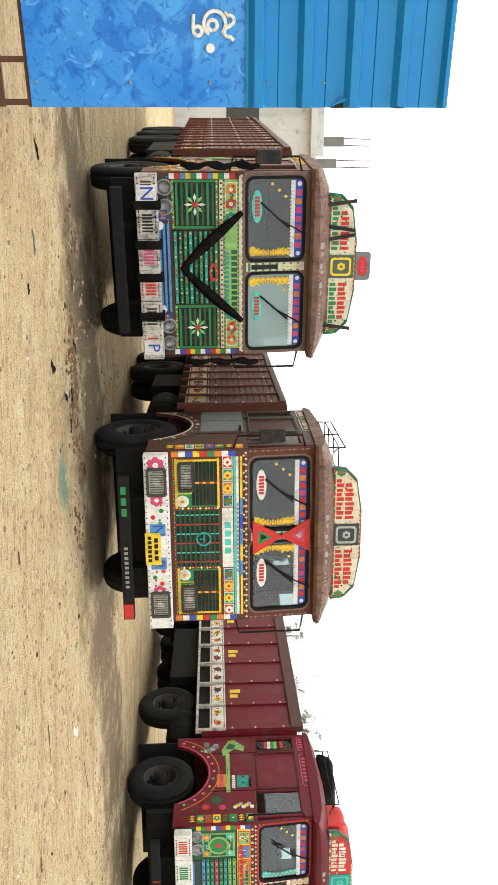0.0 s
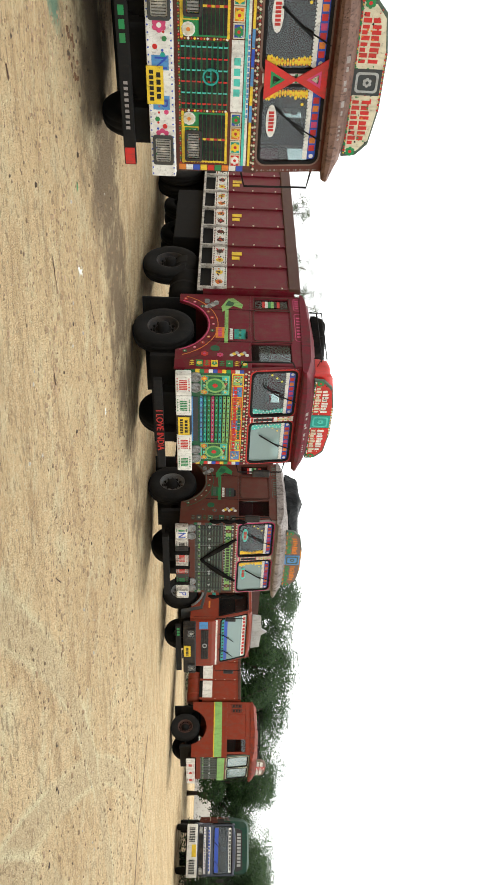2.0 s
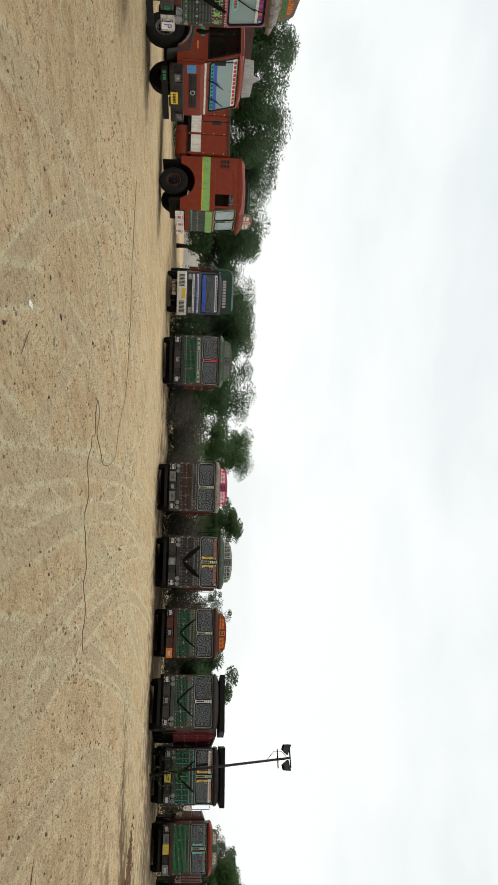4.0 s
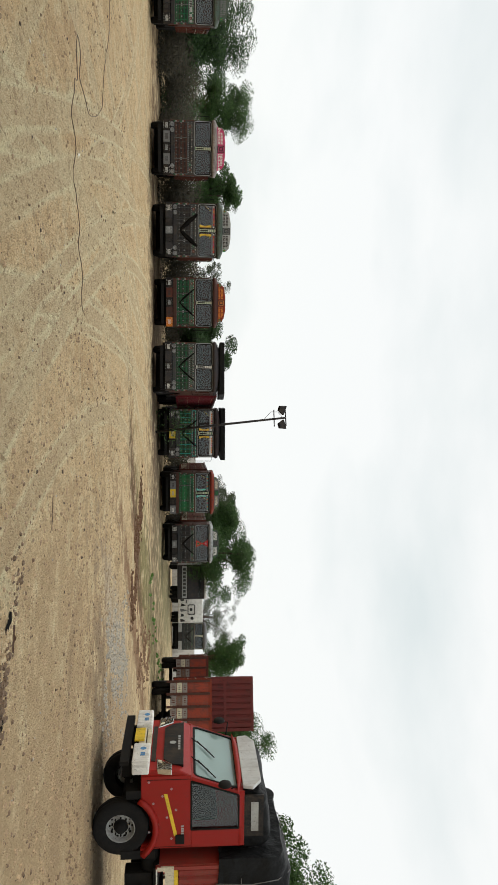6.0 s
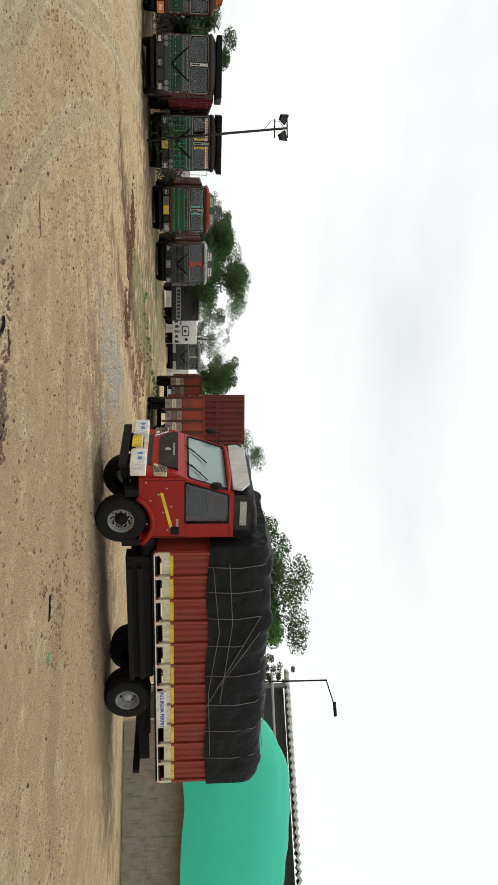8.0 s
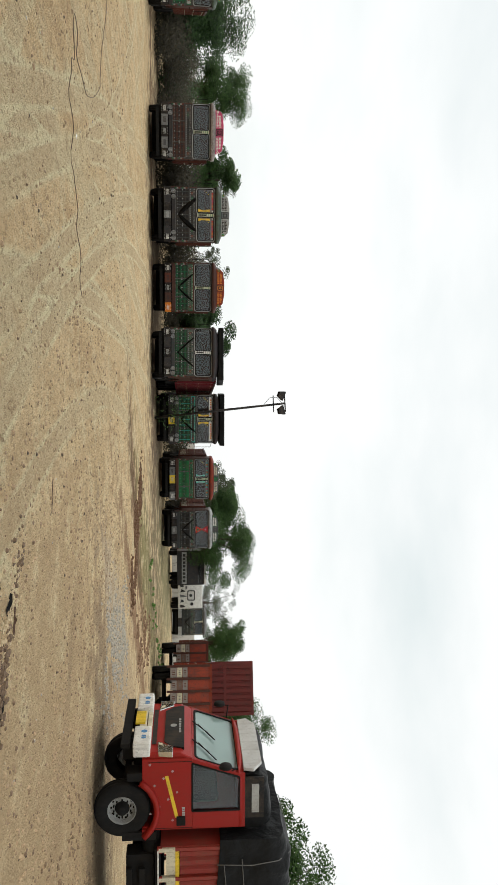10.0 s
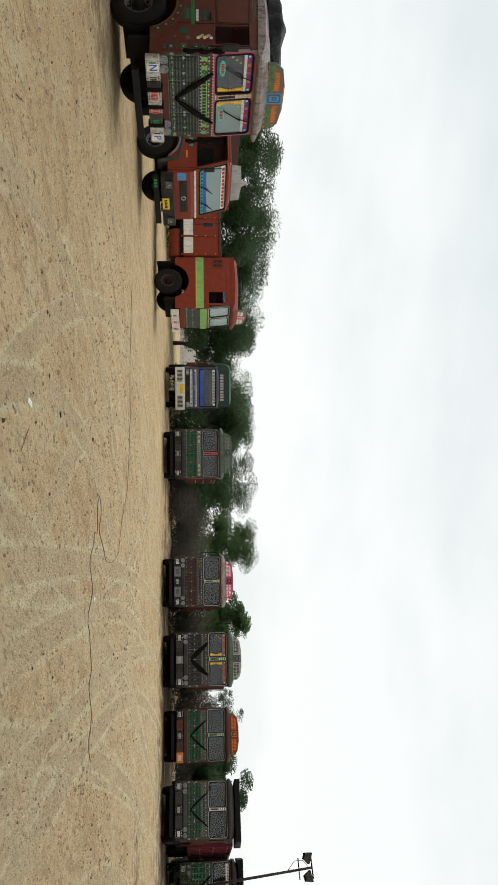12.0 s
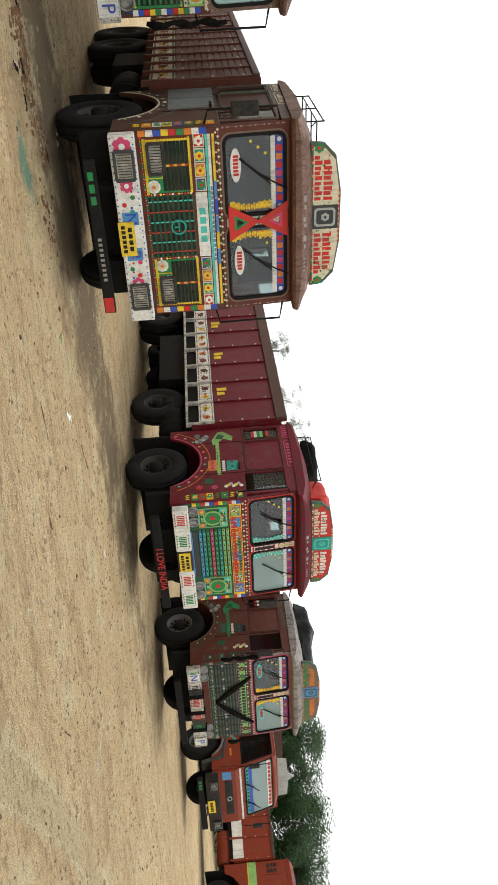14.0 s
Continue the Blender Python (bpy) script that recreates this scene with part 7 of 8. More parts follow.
def container(x, y, turn):
    t = thing("shipping_container", pose(x, y, 0, 0, 0, turn) @ Matrix.Diagonal((1, 1, 1.06, 1)), "weathered dark red corrugated shipping container on a trailer", "container")
    mat = surface("container_red", (0.15, 0.022, 0.018), 0.6, wear=0.6, dirt=(0.07, 0.03, 0.025), scale=1.2)
    n = 26
    for sx in (-1, 1):
        pts = []
        for i in range(n):
            y0, st = 0.15 + i * 5.8 / n, 5.8 / n
            pts += [(sx * 1.19, y0), (sx * 1.19, y0 + st * 0.35), (sx * 1.225, y0 + st * 0.5), (sx * 1.225, y0 + st * 0.85)]
        pts += [(sx * 1.14, 5.95), (sx * 1.14, 0.15)]
        part("side_wall", Shape().prism(pts, 1.55, 4.4, "z"), mat, t)
    pts = []
    for i in range(8):
        x0 = -1.15 + 2.3 * i / 8
        pts += [(x0, 0.03), (x0 + 0.03, -0.02), (x0 + 0.2, -0.02), (x0 + 0.24, 0.03)]
    part("end_wall", Shape().prism(pts + [(1.15, 0.08), (-1.15, 0.08)], 1.55, 4.4, "z"), mat, t)
    for z in (2.3, 3.2):
        part("end_batten", Shape().box(-1.15, 1.15, -0.045, -0.02, z - 0.06, z + 0.06), mat, t)
    fr = Shape()
    for x in (-1.2, 1.2):
        for y_ in (0.04, 5.98):
            fr.box(x - 0.07, x + 0.07, y_ - 0.07, y_ + 0.07, 1.4, 4.5)
        for z in (1.45, 4.45):
            fr.box(x - 0.06, x + 0.06, 0, 6.0, z - 0.07, z + 0.07)
    for y_ in (0.04, 5.98):
        for z in (1.45, 4.45):
            fr.box(-1.2, 1.2, y_ - 0.06, y_ + 0.06, z - 0.07, z + 0.07)
    part("corner_frame", fr, mat, t)
    part("roof", Shape().box(-1.16, 1.16, 0.1, 5.9, 4.4, 4.46), mat, t)
    part("trailer_bed", Shape().box(-1.1, 1.1, 0.0, 6.2, 1.1, 1.38), iron, t)
    for y_ in (1.2, 2.4, 5.0):
        for sx in (-1, 1):
            wheel(t, sx * 0.95, y_, 0.5, sx, "dkgrey", True)


container(38.0, -13.9, -108.4)


# ---- blue sheet wall by the camera ----
def smeared_paint():
    """Blue paint rubbed and brushed on unevenly, with dark dabs."""
    mat = bpy.data.materials.new("blue_sheet")
    mat.use_nodes = True
    nt = mat.node_tree
    N, L = nt.nodes.new, nt.links.new
    bs = nt.nodes["Principled BSDF"]
    co = N("ShaderNodeTexCoord")
    c = None
    for scale, detail, bend, lo, hi, top, tone in ((1.1, 4, 0.5, 0.36, 0.64, 0.9, (0.075, 0.33, 0.72)), (3.2, 6, 1.6, 0.52, 0.60, 0.75, (0.010, 0.13, 0.50)),
                                                   (9.0, 5, 2.4, 0.56, 0.62, 0.6, (0.012, 0.11, 0.42)), (6.0, 6, 2.0, 0.60, 0.66, 0.6, (0.13, 0.42, 0.78))):
        no, r, mx = N("ShaderNodeTexNoise"), N("ShaderNodeMapRange"), N("ShaderNodeMix")
        no.inputs["Scale"].default_value, no.inputs["Detail"].default_value, no.inputs["Distortion"].default_value = scale, detail, bend
        L(co.outputs["Object"], no.inputs["Vector"])
        r.inputs[1].default_value, r.inputs[2].default_value, r.inputs[4].default_value = lo, hi, top
        L(no.outputs["Fac"], r.inputs[0])
        mx.data_type = "RGBA"
        L(r.outputs[0], mx.inputs["Factor"])
        if c is None:
            mx.inputs[6].default_value = (0.022, 0.20, 0.62, 1)
        else:
            L(c, mx.inputs[6])
        mx.inputs[7].default_value = (*tone, 1)
        c = mx.outputs[2]
    L(c, bs.inputs["Base Color"])
    bs.inputs["Roughness"].default_value = 0.4
    bs.inputs["Specular IOR Level"].default_value = 0.3
    return mat


def blue_wall():
    e, d = Vector((-2.57, 5.92, 0)), Vector((-0.895, -0.446, 0)).normalized()
    ang = math.degrees(math.atan2(-d.y, -d.x))
    t = thing("sheet_gate", pose(e.x, e.y, 0, 0, 0, ang), "bright blue metal sheet gate on a rusty frame", "gate")
    blue = smeared_paint()
    blue2 = surface("blue_profiled_sheet", (0.006, 0.20, 0.50), 0.35, wear=0.25, dirt=(0.02, 0.30, 0.58), scale=1.2, bump=0.05)
    rusty = surface("rusty_iron", (0.10, 0.045, 0.028), 0.8, wear=0.5, dirt=(0.16, 0.07, 0.04), scale=9)
    L = 3.4
    s = Shape()

    def flat(u, v):
        x, z = -L * u, 0.31 + 1.5 * v
        return (x, -0.012 + 0.012 * noise.noise((x * 2, z * 2, 4)) + 0.004 * noise.noise((x * 7, z * 7, 1)), z)
    s.grid(60, 26, flat)
    s.grid(2, 2, lambda u, v: (-L * u, 0.012, 0.31 + 1.5 * v))
    s.box(-0.004, 0.0, -0.008, 0.012, 0.31, 1.81)
    part("flat_sheet", s, blue, t, "dented blue painted sheet with brushed stains")
    s = Shape()
    z = 1.80
    prof = [(0.0, z)]
    for i in range(4):
        prof += [(0.0, z + 0.02), (-0.05, z + 0.06), (-0.05, z + 0.12), (0.0, z + 0.135), (0.0, z + 0.22), (0.008, z + 0.224), (0.0, z + 0.228), (0.0, z + 0.33)]
        z += 0.335
    prof += [(0.0, z + 0.02), (-0.05, z + 0.05), (-0.05, z + 0.08)]
    prof = [(y - 0.02, q) for y, q in prof]
    back = [(y + 0.006, q) for y, q in reversed(prof)]
    s.prism(prof + back, -L, 0.0, "x")
    part("profiled_sheet", s, blue2, t, "profiled blue roofing sheet")
    for x in (-0.16, -0.75, -1.4):
        for zz in (0.36, 1.0, 1.55, 1.95, 2.35, 2.9):
            part("rivet", Shape().lathe([(-0.03, 0.0), (-0.03, 0.008), (-0.012, 0.013)], 7, 0, "y", (x, 0, zz)), steel, t)
    for x in (-0.03, -0.3, -0.72, -1.6, -2.6):
        part("frame_upright", Shape().box(x - 0.02, x + 0.02, 0.015, 0.05, 0.0, 3.1 if x > -0.1 or x < -1.5 else 0.4), rusty, t)
    for zz in (0.10, 0.30, 1.8):
        part("frame_rail", Shape().box(-L, 0.0, 0.014, 0.052, zz - 0.02, zz + 0.02), rusty, t)
    white = paint("white", 0.1)

    def stroke(pts, r=0.013):
        w = Shape().rod([(x, 0, zz) for x, zz in pts], r, 6)
        w.v = [(x, -0.0245 + y * 0.06, zz) for x, y, zz in w.v]
        part("brush_stroke", w, white, t, "white brush stroke")

    def loop(x, zz, r, a0, a1, n=16, squash=1.0):
        return [(x + r * math.cos(radians(a0 + (a1 - a0) * i / n)), zz + r * squash * math.sin(radians(a0 + (a1 - a0) * i / n))) for i in range(n + 1)]

    stroke(loop(-0.52, 1.59, 0.075, 40, 330))
    stroke(loop(-0.51, 1.575, 0.032, 0, 360))
    stroke(loop(-0.475, 1.475, 0.028, -90, 270) + [(-0.52, 1.445), (-0.577, 1.45)])
    stroke([(-0.59, 1.655)] + loop(-0.54, 1.69, 0.03, 200, -20, 8) + loop(-0.47, 1.685, 0.03, 160, 380, 8) + [(-0.42, 1.72)])
    stroke(loop(-0.77, 1.6, 0.09, 60, 300))
    stroke(loop(-0.74, 1.48, 0.03, -90, 200) + [(-0.80, 1.44)])
    part("white_spot", Shape().prism(circle(-0.372, 1.56, 0.03, 14), -0.026, -0.012, "y"), white, t)
    # a torn, curled corner of the profiled sheet and a nick above it
    part("torn_gap", Shape().prism([(0.002, 2.40), (-0.03, 2.45), (-0.045, 2.53), (-0.02, 2.60), (0.002, 2.61)], -0.024, -0.02, "y").prism([(0.002, 2.84), (-0.012, 2.87), (0.002, 2.92)], -0.075, -0.07, "y"), paint("black"), t, "dark torn gap in the sheet")
    part("curled_lip", Shape().grid(10, 4, lambda u, v: (-0.035 * math.sin(math.pi * u) - 0.03 * v * math.sin(math.pi * u), -0.026 - 0.04 * v * math.sin(math.pi * u), 2.40 + 0.21 * u)), blue2, t, "curled blue edge of the torn sheet")


blue_wall()


# ---- buildings ----
def grey_building():
    b = thing("building", pose(-16.0, 33.0, 0, 0, 0, 20), "unfinished pale grey concrete building with bare rods", "building")
    part("wall", Shape().box(-4.5, 4.2, 0, 8, -0.1, 5.8), concrete, b)
    part("slab", Shape().box(-4.8, 4.6, -0.4, 8.4, 5.8, 6.05), concrete, b, bevel=0.02)
    part("parapet", Shape().box(-4.6, 3.6, 0.0, 0.15, 6.05, 6.4), concrete, b)
    part("window", Shape().box(1.2, 2.2, -0.03, 0.02, 2.2, 3.6), paint("slate"), b)
    for i, x in enumerate((3.0, 3.9)):
        c = part("column_stub", Shape().box(x - 0.2, x + 0.2, 0.1, 0.5, 6.05, 7.3 - 0.3 * i), surface("raw_concrete", (0.18, 0.18, 0.18), 0.95), b)
        for dx, dy in ((-0.14, 0.15), (0.14, 0.15), (-0.14, 0.42), (0.14, 0.42)):
            part("steel_rod", Shape().rod([(x + dx, dy, 6.7), (x + dx + 0.04, dy, 8.5)], 0.02, 5), paint("rust"), c)


grey_building()


def shed():
    b = thing("shed", pose(25.6, -20.3, 0, 0, 0, -140.7), "long shed with a scalloped pale sheet roof", "building")
    part("wall", Shape().box(0.2, 16, 0, 8, -0.1, 5.7), surface("dark_shed_wall", (0.06, 0.065, 0.065), 0.8), b)
    s = Shape()
    n = 60
    top = []
    for i in range(n * 2 + 1):
        x = -0.2 + 16.4 * i / (2 * n)
        top.append((x, 0.10 * (i % 2)))
    fr = [(x, -0.6, 5.8 + z) for x, z in top]
    bk = [(x, 8.4, 6.9 + z) for x, z in top]
    k = len(top)
    s.add(fr + bk + [(x, y, z - 0.1) for x, y, z in fr + bk],
          [(i, i + 1, k + i + 1, k + i) for i in range(k - 1)] + [(2 * k + i, 3 * k + i, 3 * k + i + 1, 2 * k + i + 1) for i in range(k - 1)] + [(i, 2 * k + i, 2 * k + i + 1, i + 1) for i in range(k - 1)])
    part("roof", s, surface("pale_roof_sheet", (0.5, 0.5, 0.48), 0.6, wear=0.4), b)
    part("gutter_pipe", Shape().rod([(0, -0.7, 5.2), (16, -0.7, 5.0)], 0.05), paint("ltgrey"), b)
    for x in (0.4, 4.0, 8.0, 12.0):
        part("post", Shape().box(x - 0.08, x + 0.08, -0.55, -0.4, 0, 5.75), paint("grey"), b)


shed()


def green_cover():
    t = thing("covered_stack", pose(18.8, -15.6, 0, 0, 0, -130), "tall stack under a bright green cover sheet", "tarpaulin stack")
    part("load", Shape().box(0.5, 9.0, 0.6, 3.8, 0, 3.2), wood_grey, t)
    s = Shape()

    def hump(u, v):
        x = -0.1 + 11.0 * u
        y = 4.4 * v
        z = (3.5 + 1.75 * (1 - math.exp(-max(0, x) / 1.0)) - 0.02 * x * x) * math.sin(math.pi * (0.03 + 0.94 * v)) ** 0.45
        return (x, y, max(0.05, z + 0.08 * noise.noise((x * 1.2, y * 3, 2)) + 0.04 * math.sin(y * 5 + x)))
    s.grid(40, 26, hump)
    part("cover_sheet", s, surface("green_sheet", (0.02, 0.42, 0.27), 0.55, wear=0.2, dirt=(0.05, 0.5, 0.34), scale=1), t, "bright green plastic sheet")


green_cover()


def street_lamp():
    t = thing("street_lamp", pose(23.9, -19.1, 0, 0, 0, -140), "slim dark lamp post with one long arm", "street lamp")
    part("post", Shape().rod([(0, 0, 0), (0, 0, 7.1)], 0.03, 8), iron, t)
    part("arm", Shape().rod([(0, 0, 7.08), (0.9, 0, 7.3)], 0.022, 6), iron, t)
    part("lamp_head", Shape().box(0.8, 1.3, -0.08, 0.08, 7.26, 7.36), iron, t, bevel=0.02)


street_lamp()


def yard_pole():
    t = thing("floodlight_pole", pose(38.4, -0.66, 0, 0, 0, -90), "thin leaning black pole with two floodlights", "floodlight")
    k = paint("black")
    part("pole", Shape().rod([(0, 0, 0), (-0.3, 0, 2.6), (-0.72, 0, 6.35)], [0.06, 0.058, 0.05], 8), k, t)
    part("crossbar", Shape().rod([(-1.25, 0, 6.3), (-0.3, 0, 6.36)], 0.03, 6), k, t)
    part("crossbar", Shape().rod([(-1.1, 0, 5.75), (-0.28, 0, 5.78)], 0.026, 6), k, t)
    for x, a in ((-1.12, 20), (-0.36, -15)):
        s = Shape()
        s.m = Matrix.Translation((x, -0.05, 6.12)) @ pose(0, 0, 0, -25, a, 0)
        s.prism([(-0.12, -0.2), (0.12, -0.2), (0.24, 0.14), (-0.24, 0.14)], -0.16, 0.02, "y")
        part("floodlight", s, k, t, "black floodlight box", bevel=0.02)
        part("lamp_bracket", Shape().rod([(x, 0, 6.33), (x, -0.04, 6.1)], 0.02, 5), k, t)
    part("cable", Shape().rod([(-0.72, 0.02, 6.2), (-1.0, 0.02, 5.95), (-1.0, 0.02, 5.6), (-0.66, 0.02, 5.3)], 0.012, 5), k, t)


yard_pole()


# ---- trees and scrub ----
def leaf_material(name, c, c2):
    mat = bpy.data.materials.new(name)
    mat.use_nodes = True
    nt = mat.node_tree
    bs = nt.nodes["Principled BSDF"]
    geo, ramp = nt.nodes.new("ShaderNodeNewGeometry"), nt.nodes.new("ShaderNodeValToRGB")
    ramp.color_ramp.elements[0].color, ramp.color_ramp.elements[1].color = (*c, 1), (*c2, 1)
    nt.links.new(geo.outputs["Random Per Island"], ramp.inputs[0])
    nt.links.new(ramp.outputs[0], bs.inputs["Base Color"])
    bs.inputs["Roughness"].default_value = 0.6
    bs.inputs["Specular IOR Level"].default_value = 0.12
    return mat


LEAF = dict(deep=leaf_material("deep_leaves", (0.012, 0.032, 0.010), (0.045, 0.09, 0.024)), mid=leaf_material("green_leaves", (0.025, 0.055, 0.016), (0.075, 0.14, 0.04)),
            dry=leaf_material("dry_leaves", (0.03, 0.045, 0.02), (0.08, 0.10, 0.05)), brush=leaf_material("dry_brush", (0.02, 0.02, 0.012), (0.07, 0.06, 0.035)), fresh=leaf_material("fresh_leaves", (0.05, 0.14, 0.025), (0.16, 0.30, 0.07)))
bark = surface("bark", (0.07, 0.05, 0.04), 0.9, wear=0.5, scale=6, bump=0.6)


def leaves(rng, s, centre, r, n, size, flat=1.0):
    for _ in range(n):
        d = Vector((rng.gauss(0, 1), rng.gauss(0, 1), rng.gauss(0, 1))).normalized() * r * rng.random() ** 0.4
        p = Vector(centre) + Vector((d.x, d.y, d.z * flat))
        a = Vector((rng.gauss(0, 1), rng.gauss(0, 1), rng.gauss(0, 0.6))).normalized()
        b = a.orthogonal().normalized()
        z = size * (0.6 + 0.8 * rng.random())
        s.v += [tuple(p - a * z), tuple(p + b * z * 0.45), tuple(p + a * z), tuple(p - b * z * 0.45)]
        k = len(s.v) - 4
        s.f.append((k, k + 1, k + 2, k + 3))
        s.k.append(0)
        s.smooth.append(False)


def raw_mesh(name, s, mats):
    me = bpy.data.meshes.new(name)
    me.from_pydata(s.v, [], s.f)
    for m in mats:
        me.materials.append(m)
    me.polygons.foreach_set("use_smooth", s.smooth)
    return me


def tree(x, y, h, r, kind="mid", seed=1, dense=1.0, low=0.35, label=""):
    rng = random.Random(seed)
    t = thing("tree", pose(x, y, -0.02), label or dict(deep="dark green dense leafy tree", mid="green leafy tree with an open crown", dry="thin nearly bare tree with fine twigs", fresh="fresh green leafy tree")[kind], "tree", "trees behind the yard")
    s = Shape()
    tw = (0.018 if kind == "dry" else 0.03) * h
    fork = h * low
    s.rod([(0, 0, 0), (0.05 * r, 0.03 * r, fork * 0.6), (rng.uniform(-0.1, 0.1) * r, rng.uniform(-0.1, 0.1) * r, fork), (0, 0, h * 0.75)], [tw, tw * 0.8, tw * 0.65, tw * 0.2], 7)
    tips = []
    for i in range(11):
        a = 2 * math.pi * (i + rng.random() * 0.7) / 11
        q = r * rng.uniform(0.45, 0.95)
        z0 = fork * rng.uniform(0.75, 1.25)
        z1 = fork + (h - fork) * rng.uniform(0.15, 0.93)
        k = math.sqrt(max(0.15, 1 - ((z1 - fork) / (h - fork) - 0.4) ** 2 * 1.6))
        e = Vector((q * k * math.cos(a), q * k * math.sin(a), z1))
        m = Vector((e.x * 0.45, e.y * 0.45, z0 + (z1 - z0) * 0.55))
        s.rod([(0, 0, z0), m, e], [tw * 0.45, tw * 0.28, tw * 0.08], 5)
        tips += [e, m.lerp(e, 0.6)]
        for _ in range(3):
            w = m.lerp(e, rng.random()) + Vector((rng.gauss(0, 1), rng.gauss(0, 1), rng.gauss(0.3, 0.8))) * r * 0.26
            s.rod([m.lerp(e, 0.4), w], [tw * 0.14, tw * 0.05], 4)
            tips.append(w)
    tips.append(Vector((0, 0, h * 0.93)))
    part("trunk", s, bark, t)
    c = Shape()
    n = int((620 if kind != "dry" else 200) * dense)
    for p in tips:
        p = Vector((p.x, p.y, min(p.z, h - 0.2)))
        leaves(rng, c, p, r * (rng.uniform(0.26, 0.48) if kind != "dry" else rng.uniform(0.16, 0.3)), n, 0.066 if kind != "dry" else 0.045, 0.62)
    ob = new("crown", raw_mesh("crown", c, [LEAF[kind]]))
    ob.parent = t
    tagged(ob, kind="stuff")


TREES = [
    (16.7, 68.3, 9.3, 1.9, "dry"), (20.1, 67.4, 10.4, 2.2, "dry"), (23.2, 66.4, 11.0, 2.2, "dry"),
    (29.5, 40.5, 6.3, 2.4, "deep"), (31.5, 36.7, 6.4, 2.3, "deep"), (32.4, 33.4, 5.9, 2.0, "deep"), (30.7, 34.5, 6.4, 2.0, "deep"), (34.3, 34.2, 6.3, 2.6, "deep"), (36.0, 31.5, 5.9, 2.2, "deep"), (37.7, 33.4, 6.1, 2.4, "deep"),
    (39.5, 29.8, 5.2, 2.3, "deep"), (42.4, 30.6, 5.1, 2.4, "deep"), (45.2, 26.7, 5.0, 2.0, "deep"), (47.4, 28.6, 5.2, 2.2, "mid"), (43.6, 20.8, 5.0, 2.3, "deep"), (41.5, 23.5, 4.8, 2.2, "deep"),
    (56.2, 22.0, 5.6, 2.2, "mid"), (50.5, 14.2, 4.6, 1.6, "mid"), (53.3, 14.7, 4.7, 1.5, "dry"), (54.7, 9.3, 4.5, 1.5, "dry"), (46.3, 4.3, 4.3, 1.5, "deep"),
    (55.2, -5.4, 4.9, 1.4, "dry"), (56.0, -9.6, 6.1, 2.5, "mid"), (57.0, -7.2, 5.0, 1.5, "mid"), (73.0, -18.6, 6.2, 2.2, "dry"), (76.9, -23.7, 7.0, 2.4, "mid"), (55.8, -23.3, 7.6, 2.4, "mid"),
    (31.0, -17.6, 6.6, 2.0, "mid"), (32.6, -20.3, 7.8, 2.7, "mid"), (32.5, -23.0, 6.6, 2.1, "fresh"), (35.8, -27.9, 8.4, 1.1, "dry"),
]
for i, (tx, ty, th, tr, tk) in enumerate(TREES):
    tree(tx, ty, th, tr, tk, 11 + i, 0.85 if tk == "deep" else 0.9, 0.22 if tk == "deep" else 0.36)


def scrub(name, spots, kind, label, n, size, seed):
    n = int(n * 1.5)
    rng = random.Random(seed)
    s = Shape()
    for x, y, r, h in spots:
        for _ in range(5):
            leaves(rng, s, (x + rng.gauss(0, r * 0.4), y + rng.gauss(0, r * 0.4), rise(x) + h * rng.uniform(0.12, 0.6)), h * 0.42, n // 5, size, 0.8)
    ob = new(name, raw_mesh(name, s, [LEAF[kind]]))
    tagged(ob, label, "scrub", kind="stuff")


rs = random.Random(5)
scrub("scrub", [(40 + 0.35 * i + rs.uniform(-1, 1), 26 - 1.25 * i + rs.uniform(-0.5, 0.5), 1.2, rs.uniform(1.2, 2.3)) for i in range(22)], "brush", "dry brown scrub behind the parked trucks", 700, 0.06, 3)
scrub("bushes", [(46 + 0.5 * i + rs.uniform(-2, 2), 34 - 2.6 * i + rs.uniform(-0.8, 0.8), 1.8, rs.uniform(1.6, 3.0)) for i in range(3, 16)], "deep", "dark green bushes along the far edge of the yard", 900, 0.09, 4)
scrub("thicket", [(41 + rs.uniform(-2, 3), 20 - 0.55 * i + rs.uniform(-0.4, 0.4), 1.0, rs.uniform(2.0, 2.9)) for i in range(24)], "brush", "dark tangled thicket between the parked trucks", 1500, 0.06, 6)
scrub("undergrowth", [(44 - 0.75 * i + rs.uniform(-0.6, 0.6), 17 + 1.05 * i, 1.3, rs.uniform(2.0, 3.2)) for i in range(20) if i not in (8, 9, 10, 11)], "deep", "dark green undergrowth below the trees", 900, 0.085, 7)
scrub("hedge", [(50 + rs.uniform(-1.5, 1.5), 8 - 0.6 * i, 0.9, rs.uniform(1.4, 2.2)) for i in range(24)], "brush", "dark dry hedge behind the far trucks", 800, 0.06, 12)
scrub("bush_at_pole", [(38.3, -0.2, 0.3, 2.9), (38.3, -0.4, 0.25, 2.6)], "mid", "small green bush by the pole", 130, 0.05, 8)
scrub("weeds", [(34 + i * 1.2 + rs.uniform(-0.5, 0.5), -7.6 - 0.9 * i + rs.uniform(-0.6, 0.6), 0.8, rs.uniform(0.1, 0.2)) for i in range(14)], "fresh", "low green weeds at the edge of the yard", 160, 0.03, 9)


def far_wall():
    # added pale wall stands in for hazy sky showing between the far trucks
    w = Shape().box(-0.12, 0.12, -45, 45, -0.5, 2.0)
    ob = part("compound_wall", w, surface("whitewash", (0.62, 0.62, 0.6), 0.9, wear=0.5, scale=0.8), None)
    ob.matrix_basis = pose(63, 12, 0.4, 0, 0, 14)
    tagged(ob, "long low whitewashed wall", "wall", kind="structure")


far_wall()


